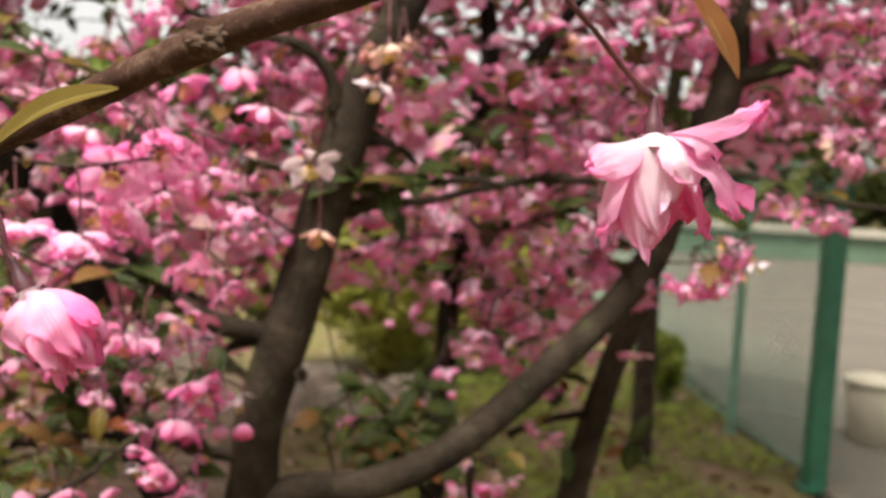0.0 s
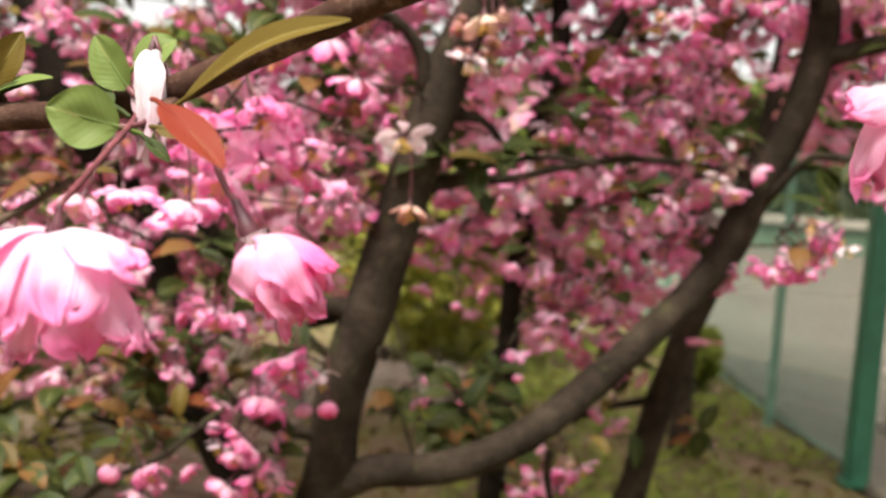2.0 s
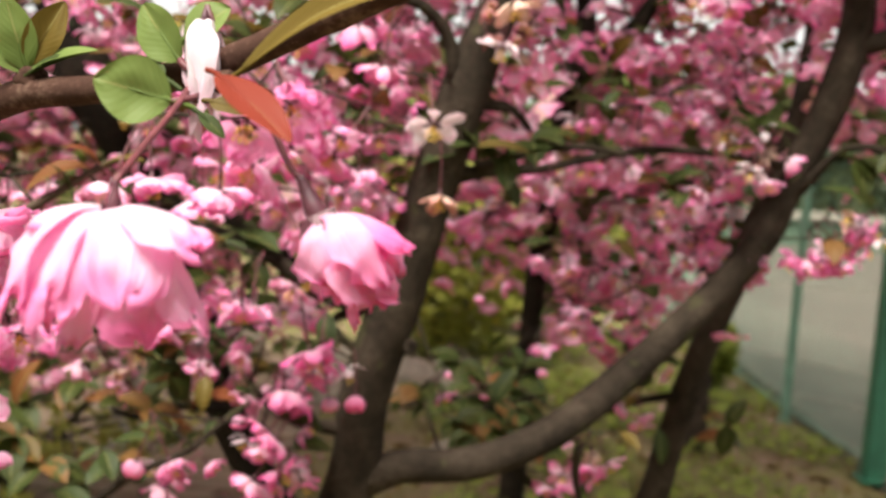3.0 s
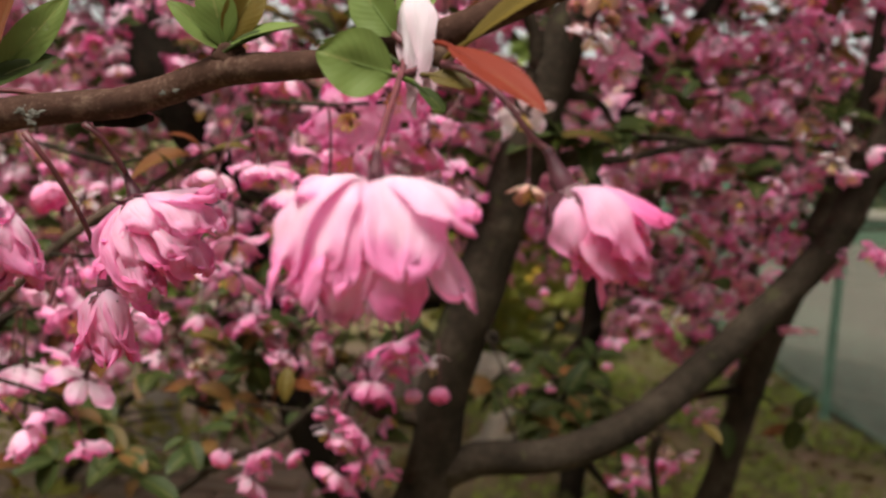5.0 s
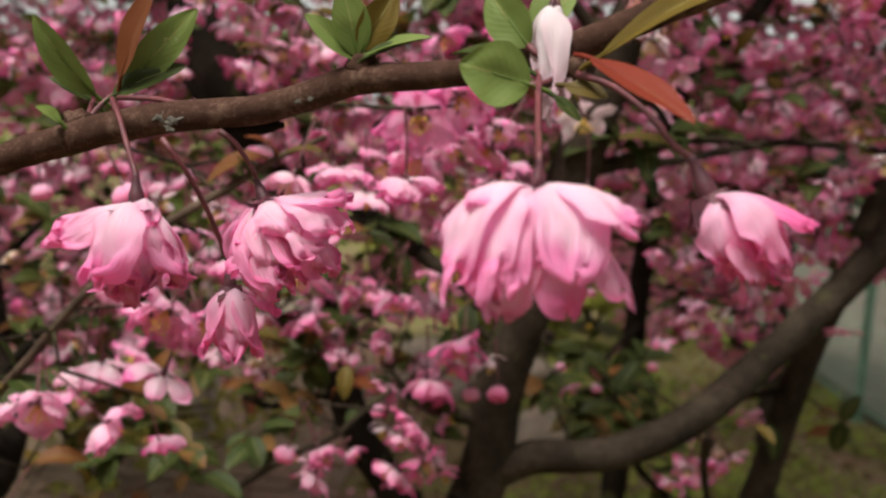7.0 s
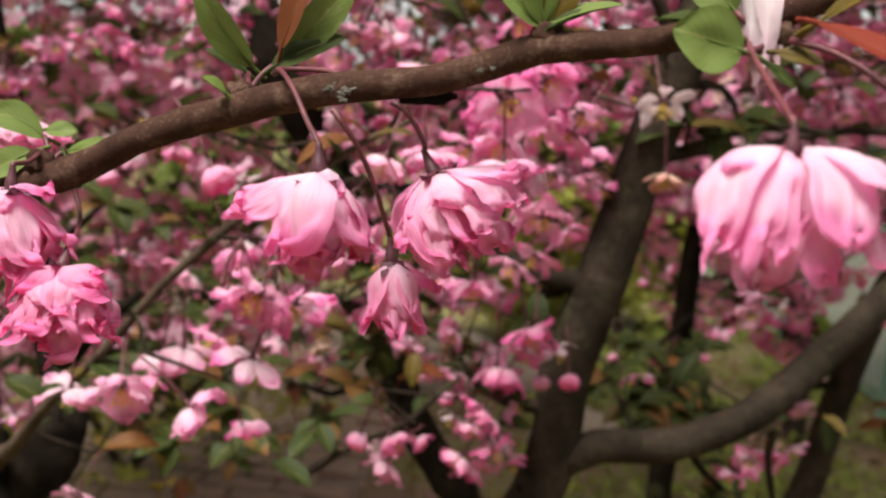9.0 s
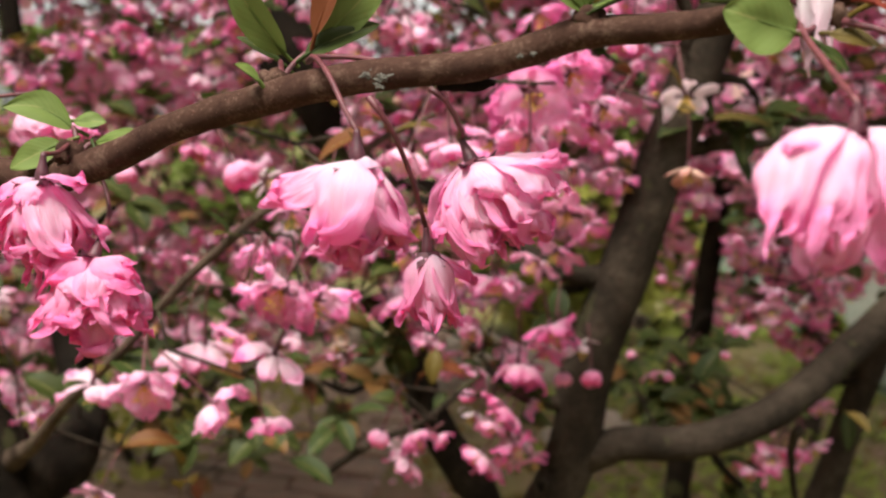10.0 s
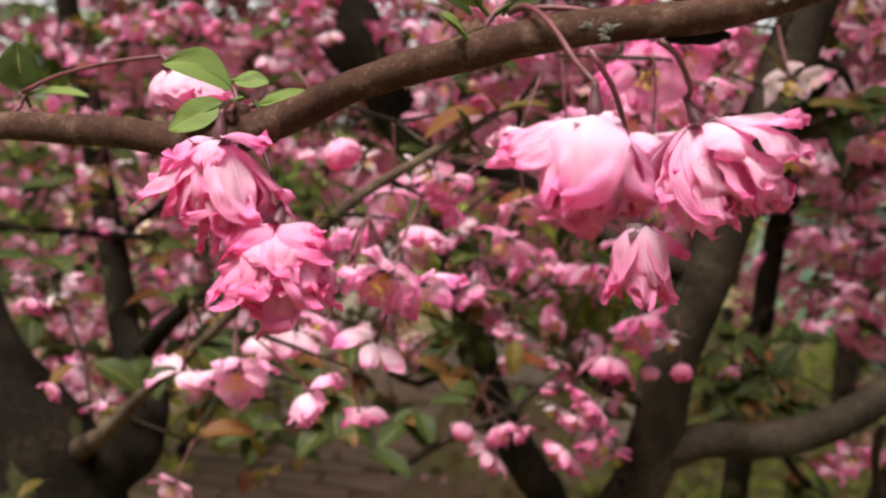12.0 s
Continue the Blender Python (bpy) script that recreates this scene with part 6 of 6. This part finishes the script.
# Petals turned to the light get the whiter copy, highlight painted in.
f.petals((((10.4, -6.5, -1.0), (19.4, -9, -8.8), 12.5, 0.3, -8), ((-11.0, -7.5, -2.2), (-16.8, -11, -18.4), 12.5, 0.25, 0), ((-8.0, -9, -4.2), (-10.6, -14, -21), 11.0, 0.3, 0), ((-5.0, -10, -4.8), (-5.8, -15, -21.5), 8.0, 0.4, -15), ((-0.4, -8, -5), (-0.6, -10, -15), 4.6, 0.7, 20)), 0.08, 0.12, 5.5, M_PETAL_LIT_PALE)
f.petals((((6.6, -9.5, -2.6), (6.4, -17, -18.6), 13.2, 0.16, 0), ((-7.6, -6, 0.4), (-13, -9, -3.4), 8.0, 0.3, 0)), 0.055, 0.08, 7.0, M_PETAL_LIT_PALE)
f.ring(5, 12.0, 15.0, 12.0, 15, 165)

# the ruffled double blossom and its neighbours
f = Blossom((-0.2125, 0.3162, 0.9657), (0.50, -0.22, -0.85), M_PETAL_PALE, "full double blossom with ruffled pink petals", 11, ((-0.2252, 0.3080, 0.9852), (-0.2202, 0.3090, 0.9818), (-0.2155, 0.3130, 0.9740)), 1.3, 60)
f.ring(9, 13, 20, 15, 0, 180, 0.16, (7, 0)).ring(9, 9.5, 23, 13, 150, 420, 0.18, (7, 0))
f.petals((((13, -3, 1.6), (26.5, -4, -2.0), 16.0, 0.3, 0), ((16, -6, -0.8), (26, -7, -10.6), 16.0, 0.4, 0), ((-5.2, -4, -9.5), (-10.2, -4, -24.2), 10.0, 0.5, 10), ((-1.8, -5, -15), (-1, -4, -29), 9.5, 0.4, 0), ((15.5, -6, -9.5), (21.6, -5, -21.6), 13.5, 0.4, 0)), 0.15, 0.13, 4.2)
f.petals((((10.8, -8, -10.5), (14.9, -8, -23), 13.5, 0.4, 0), ((3.8, -8, -10.4), (5.6, -8, -24.4), 13.5, 0.4, 0), ((-2.8, -8, -6.6), (-4.8, -8, -14.4), 8.0, 0.6, 20), ((13.8, -9.5, -8.2), (18.8, -9, -15.6), 12.5, 0.4, 0), ((7.4, -9.6, -2.6), (11.4, -10.5, -10.6), 13.0, 0.45, 0), ((4.8, -8, -16), (8.5, -7, -28.5), 12.5, 0.4, 0)), 0.16, 0.13, 4.2)
f = Blossom((-0.2397, 0.2840, 0.9645), (0.10, -0.05, -1.0), M_PETAL_PALE, "broad pink blossom with a flared petal", 13, ((-0.2650, 0.3270, 0.9915), (-0.2599, 0.3135, 0.9920), (-0.2530, 0.3020, 0.9868), (-0.2455, 0.2920, 0.9770)), 1.3, 50)
f.ring(7, 12.5, 23.0, 13, 0, 180).ring(4, 7, 26, 11, 190, 350, 0.2)
f.petals((((-9.6, -3.5, -3.0), (-23.4, -4.5, -10.6), 11.5, 0.4, -24), ((-8, 0, -12), (-12.3, 0, -22.8), 9.5, 0.5, 0), ((-3.2, -3, -16), (-3, -3, -29.5), 14.0, 0.4, 0), ((7.6, 2, -13), (11, 2, -25), 11.0, 0.4, 0), ((8.6, -3, -9.6), (13, -2.4, -22), 11.0, 0.5, 0)), 0.16, 0.12)
f.petals((((3, -7.5, -12), (4.4, -7, -22.6), 10.0, 0.4, 0), ((6.0, -6.5, -8), (7.4, -6, -19), 6.5, 0.6, 20), ((3.2, -3.0, -0.6), (5.4, -6.5, -6.4), 9.5, 0.7, 0)), 0.13, 0.10, 4.5)
f.petals((((-4.4, -9.4, -5.4), (-7.4, -11, -21.2), 20.0, 0.42, 6),), 0.12, 0.12, 4.5, M_PETAL_BLUSH)
f = Blossom((-0.2246, 0.3273, 0.9375), (0.14, 0.0, -1.0), M_PETAL, "small narrow bell of deep pink petals", 17, ((-0.2426, 0.3090, 0.9816), (-0.2358, 0.3110, 0.9731), (-0.2302, 0.3190, 0.9600)), 1.2, 20)
f.ring(5, 6.5, 20, 9, 0, 180, 0.14, (1, 0))
f.petals((((7.4, 4, -3.6), (14, 4, -10.5), 10.0, 0.5, 0), ((-4.8, -3, -7.6), (-8.4, -3, -22), 9.0, 0.6, 10), ((6.4, -2, -8), (9.2, -2, -22.8), 10.5, 0.5, 0), ((0.4, -5, -7.6), (2.0, -5, -23.8), 12.5, 0.5, 0), ((4.0, -5.6, -5.8), (6.2, -6, -18.4), 9.0, 0.6, 14)), 0.12, 0.10, 2.6)

# the stacked pair
f = Blossom((-0.3405, 0.3127, 0.9505), (0.0, -0.06, -1.0), M_PETAL, "bright pink blossom under a tuft of leaves", 19, ((-0.3500, 0.3550, 0.9588), (-0.3490, 0.3500, 0.9612), (-0.3440, 0.3300, 0.9580)), 1.3, 70)
f.ring(7, 13, 22, 15, 0, 180).ring(3, 7, 23, 14, 200, 340, 0.2)
f.petals((((-3.2, -2, -16), (-4.9, -2, -30.5), 15.0, 0.4, 0), ((5.4, -4, -17), (7, -4, -28), 13.5, 0.5, 0), ((11, -1, -7.4), (21, -1, -18.2), 8.5, 0.5, -14), ((-10, -3, -6.6), (-22.2, -4, -16.4), 11.0, 0.5, -22), ((-6.2, -6, -9.6), (-7.8, -6, -22.8), 9.0, 0.5, 0)), 0.15, 0.18, 4.2)
f.petals((((1.8, -8, -9.0), (3.4, -8.5, -19.6), 11.5, 0.4, 0), ((6.6, -7, -8.6), (11.4, -7, -21.8), 13.5, 0.5, 0), ((-7, -3, -0.8), (-14.8, -4.5, -8.4), 9.5, 0.6, -10), ((7.4, -3, 0.8), (16.6, -5, -2.4), 11.5, 0.5, -28), ((-1, -7.4, -2.4), (-1.2, -10.4, -9.8), 8.5, 0.5, 0)), 0.15, 0.18, 4.2)
f = Blossom((-0.3215, 0.3091, 0.9290), (-0.06, -0.48, -0.86), M_PETAL_DEEP, "ruffled deep pink double blossom, mouth turned down", 23, ((-0.3478, 0.3540, 0.9571), (-0.3446, 0.3620, 0.9507), (-0.3374, 0.3550, 0.9397), (-0.3279, 0.3280, 0.9320)), 1.2, 60)
f.ring(8, 13, 18, 15, 0, 180, 0.15).ring(8, 9.5, 20, 14, 180, 360, 0.17)
f.petals((((-2, -3.5, -16), (-2.9, -3, -28.4), 18.0, 0.35, 0), ((10.4, -1, -10.5), (16, -0.5, -23), 10.0, 0.4, 0), ((-8, -6, -9.4), (-16, -6, -22), 12.5, 0.4, 0), ((-4.6, -9, -12), (-6.4, -9, -22), 12.5, 0.4, 0), ((8.8, -6.5, -9), (13.8, -6, -21.2), 13.0, 0.4, 0)), 0.15, 0.20, 4.2)
f.petals((((-7.5, -4.5, -5.6), (-14.5, -5, -14), 10.0, 0.5, -10), ((4, -9.5, -5.4), (6.8, -10.5, -13.4), 10.0, 0.4, 0), ((0, -10, -5.8), (0.4, -11.5, -13.8), 12.0, 0.4, 0), ((-5.0, -6.5, -1.2), (-12.6, -7.5, -9.2), 10.5, 0.5, -14), ((7, -4.5, -0.8), (15.6, -5, -7.2), 11.0, 0.5, 12)), 0.15, 0.20, 4.2)

# paler blossoms behind the tuft and behind the double one
f = Blossom((-0.3937, 0.412, 0.9730), (0.75, -0.2, -0.55), M_PETAL_BLUSH, "pale pink blossom on a level stalk", 29, ((-0.4566, 0.4200, 0.9593), (-0.4398, 0.4180, 0.9673), (-0.4178, 0.4150, 0.9734)), 1.2)
f.ring(7, 11, 17, 13, 0, 360, 0.15, (11, 5)).ring(5, 6, 19, 11, 20, 380, 0.16, (11, 5))

# folded pale petals left on a spent bud
f = Blossom((-0.1312, 0.2795, 1.0235), (-0.03, -0.2, -1.0), M_PETAL_WHITE, "folded whitish petals of a spent bud", 37, ((-0.1254, 0.2790, 1.0091), (-0.1275, 0.2810, 1.0176)), 0.6, 20)
f.petals((((-2.2, -5, -7), (-1.4, -5.5, -28), 10.0, 0.9, 12), ((3.0, -3, -6), (3.8, -4, -26), 9.0, 1.0, -20), ((0.6, 3, -7), (1.0, 2, -19), 8.0, 0.8, 0)), 0.14, 0.1, 1.25)


# young leaves on the spurs
def leaf(base, tip, width, mat, up=(0, -0.5, 1), fold=0.35, curl=0.5, seed=0.0, label="", sweep=0.0):
    ln = (Vector(tip) - Vector(base)).length
    bm = bmesh.new()
    tube(bm, [(0, -0.006, -0.001, 0.0007), (0, 0.0, 0, 0.0007), (0, ln * 0.45, -ln * 0.45 * curl * 0.22 - 0.0004, 0.0005), (0, ln * 0.85, -ln * 0.85 * curl * 0.42 - 0.0004, 0.0002)], 5, 0.02, 0, 0, False)
    add_leaf(bm, ln, width, fold, curl, seed, 0, 12, 22, 0.06)
    for v in bm.verts:
        v.co.x += sweep * ln * math.sin(math.pi * min(1.0, max(0.0, v.co.y / ln)))
    ob = under(new("leaf", mesh_of("leaf", bm, mat)), front, leaf_pose(base, tip, up))
    return tagged(ob, label)


leaf((-0.1188, 0.2660, 1.0097), (-0.0764, 0.2420, 1.0319), 0.0082, M_LEAF_OLIVE, (-0.35, -1.0, 0.75), 0.4, 0.12, 1, "long narrow olive-bronze leaf", -0.10)
leaf((-0.1350, 0.2680, 1.0021), (-0.1520, 0.2620, 1.0061), 0.0165, M_LEAF_BRIGHT, (0, -1.0, 0.15), 0.2, 0.2, 2, "rounded light green leaf")
leaf((-0.1391, 0.2740, 1.0078), (-0.1558, 0.2800, 1.0140), 0.011, M_LEAF, (0, -0.4, 1), 0.3, 0.5, 3)
leaf((-0.1362, 0.2780, 1.0125), (-0.1488, 0.2800, 1.0260), 0.012, M_LEAF_BRIGHT, (-0.6, -0.8, 0.3), 0.3, 0.3, 4)
leaf((-0.1363, 0.2820, 1.0186), (-0.1261, 0.2800, 1.0274), 0.012, M_LEAF_BRIGHT, (0, -0.8, 0.6), 0.2, 0.3, 5)
leaf((-0.1212, 0.2561, 1.0085), (-0.0992, 0.2310, 0.9970), 0.0098, M_LEAF_RED, (0.15, -0.65, 0.75), 0.2, 0.18, 6, "bright red young leaf")
leaf((-0.1267, 0.2720, 1.0029), (-0.1158, 0.2680, 1.0017), 0.0065, M_LEAF, (0, -0.7, 0.7), 0.2, 0.3, 7)
leaf((-0.1289, 0.2700, 0.9999), (-0.1215, 0.2680, 0.9948), 0.004, M_LEAF, (0, -0.7, 0.7), 0.2, 0.3, 8)
leaf((-0.1839, 0.2980, 1.0078), (-0.1976, 0.2920, 1.0193), 0.0070, M_LEAF_BRIGHT, (-0.4, -0.7, 0.6), 0.3, 0.3, 9)
leaf((-0.1836, 0.2980, 1.0086), (-0.1881, 0.2920, 1.0270), 0.0105, M_LEAF_BRIGHT, (0.2, -1, 0.2), 0.25, 0.3, 10)
leaf((-0.1827, 0.2980, 1.0086), (-0.1648, 0.2920, 1.0181), 0.007, M_LEAF_BRIGHT, (0, -0.5, 0.9), 0.3, 0.4, 11)
leaf((-0.1834, 0.2980, 1.0101), (-0.1738, 0.2960, 1.0270), 0.0100, M_LEAF_OLIVE, (0.4, -0.8, 0.4), 0.3, 0.3, 12)
leaf((-0.1822, 0.2960, 1.0076), (-0.1714, 0.2940, 1.0149), 0.005, M_LEAF, (0, -0.5, 0.9), 0.3, 0.4, 121)
leaf((-0.2640, 0.3330, 0.9960), (-0.2420, 0.3310, 1.0225), 0.0120, M_LEAF_BRIGHT, (0.4, -0.9, 0.3), 0.15, 0.2, 13, "light green leaf with raindrops")
leaf((-0.2640, 0.3290, 0.9990), (-0.2545, 0.3230, 1.0290), 0.0115, M_LEAF_BRONZE, (-0.5, -0.8, 0.2), 0.3, 0.2, 14, "upright bronze leaf")
leaf((-0.2668, 0.3300, 0.9932), (-0.2466, 0.3300, 1.0080), 0.0105, M_LEAF, (0, -0.75, 0.6), 0.25, 0.5, 15)
leaf((-0.2740, 0.3340, 0.9935), (-0.2915, 0.3180, 1.0128), 0.0120, M_LEAF_BRIGHT, (-0.5, -0.8, 0.3), 0.25, 0.5, 16)
leaf((-0.2765, 0.3380, 0.9915), (-0.2885, 0.3330, 0.9998), 0.0052, M_LEAF, (0, -0.7, 0.8), 0.3, 0.4, 17)
leaf((-0.3525, 0.3570, 0.9655), (-0.3705, 0.3450, 0.9725), 0.0125, M_LEAF_BRIGHT, (0.1, -0.85, 0.6), 0.22, 0.3, 18, "light green leaf arching over a blossom", 0.16)
leaf((-0.3518, 0.3480, 0.9605), (-0.3682, 0.3430, 0.9518), 0.0105, M_LEAF_BRIGHT, (0, -0.95, 0.4), 0.2, 0.3, 19)
leaf((-0.3525, 0.3580, 0.9680), (-0.3410, 0.3560, 0.9692), 0.0070, M_LEAF_BRIGHT, (0, -0.8, 0.6), 0.25, 0.3, 20)
leaf((-0.3440, 0.3570, 0.9612), (-0.3250, 0.3500, 0.9672), 0.0070, M_LEAF_BRIGHT, (0, -0.75, 0.7), 0.25, 0.3, 21)
leaf((-0.3405, 0.3500, 0.9582), (-0.3345, 0.3460, 0.9503), 0.0085, M_LEAF, (0.1, -1.0, 0.3), 0.2, 0.4, 22)
leaf((-0.4609, 0.4300, 0.9590), (-0.4649, 0.4250, 0.9781), 0.020, M_LEAF, (-0.2, -1, 0.2), 0.2, 0.3, 24)
leaf((-0.4585, 0.4300, 0.9592), (-0.4341, 0.4250, 0.9642), 0.007, M_LEAF_BRIGHT, (0, -0.5, 0.9), 0.25, 0.4, 25)
leaf((0.0622, 0.2400, 1.0632), (0.0779, 0.2350, 1.0435), 0.010, M_LEAF_BRONZE, (0.6, -0.7, 0.3), 0.3, 0.3, 26, "hanging bronze leaf")
leaf((-0.2761, 0.3150, 0.9838), (-0.2813, 0.3100, 0.9894), 0.007, M_LEAF_BRIGHT, (0, -0.5, 0.9), 0.25, 0.4, 27)


def leaf_stalk(points):
    bm = bmesh.new()
    tube(bm, [(*p, 0.0009) for p in points], 6, 0.005)
    front_part("leaf_stalk", bm, M_STALK)


for pts in (((-0.2720, 0.3230, 0.9830), (-0.2712, 0.3270, 0.9880), (-0.2690, 0.3320, 0.9925), (-0.2640, 0.3330, 0.9965)), ((-0.2715, 0.3230, 0.9835), (-0.2735, 0.3290, 0.9880), (-0.2765, 0.3380, 0.9915)), ((-0.3494, 0.3500, 0.9552), (-0.3500, 0.3550, 0.9620), (-0.3525, 0.3570, 0.9660)),
            ((-0.3470, 0.3500, 0.9553), (-0.3462, 0.3550, 0.9600), (-0.3440, 0.3570, 0.9615)), ((-0.1830, 0.3000, 1.0054), (-0.1835, 0.2990, 1.0071), (-0.1839, 0.2980, 1.0085)), ((-0.1252, 0.2780, 1.0076), (-0.1309, 0.2720, 1.0033), (-0.1352, 0.2680, 1.0020)),
            ((-0.1262, 0.2780, 1.0073), (-0.1331, 0.2770, 1.0098), (-0.1365, 0.2780, 1.0128)), ((-0.4631, 0.4200, 0.9485), (-0.4630, 0.4300, 0.9533), (-0.4609, 0.4300, 0.9590)), ((-0.2640, 0.3280, 0.9930), (-0.2480, 0.3220, 0.9932), (-0.2308, 0.3130, 0.9900))):
    leaf_stalk(pts)


def drop(at, r):
    bm = bmesh.new()
    bmesh.ops.create_icosphere(bm, subdivisions=3, radius=r, matrix=Matrix.Translation(at))
    front_part("raindrop", bm, M_WATER, "clear raindrop")


n = Nodes("water")
M_WATER = n.set(Base_Color=(1, 1, 1, 1), Roughness=0.02, IOR=1.33, Transmission_Weight=1.0).mat
drop((-0.2500, 0.3295, 1.0120), 0.0008)
drop((-0.2465, 0.3292, 1.0130), 0.0009)


# ---- the paving, brick by brick ----
paving = tagged(new("pavement"), "brown brick-paved path, slightly uneven", "path", kind="structure")
paving.location = (-1.5, 4.0, 0)
bm = bmesh.new()
box(bm, (-0.098, -0.048, -0.03), (0.098, 0.048, 0.03), 0.006)
brick_mesh = mesh_of("brick", bm, M_BRICK, False)
bm = bmesh.new()
box(bm, (-2.9, 2.3, -0.05), (-0.62, 5.2, 0.004))
under(new("bedding", mesh_of("bedding", bm, plain_material("joint_sand", (0.16, 0.12, 0.08), 0.95, 0.3, 30.0), False)), paving, Matrix.Identity(4))
rng = random.Random(12)
for j in range(28):
    for i in range(11):
        x, y = -2.76 + 0.202 * i + 0.101 * (j % 2), 2.36 + 0.102 * j
        if x + 0.1 > -0.62 or y > 5.15:
            continue
        m = pose(x, y, -0.013 + rng.uniform(-0.002, 0.002), rng.uniform(-1, 1), rng.uniform(-1, 1), rng.uniform(-1.2, 1.2))
        under(new("brick", brick_mesh), paving, m)
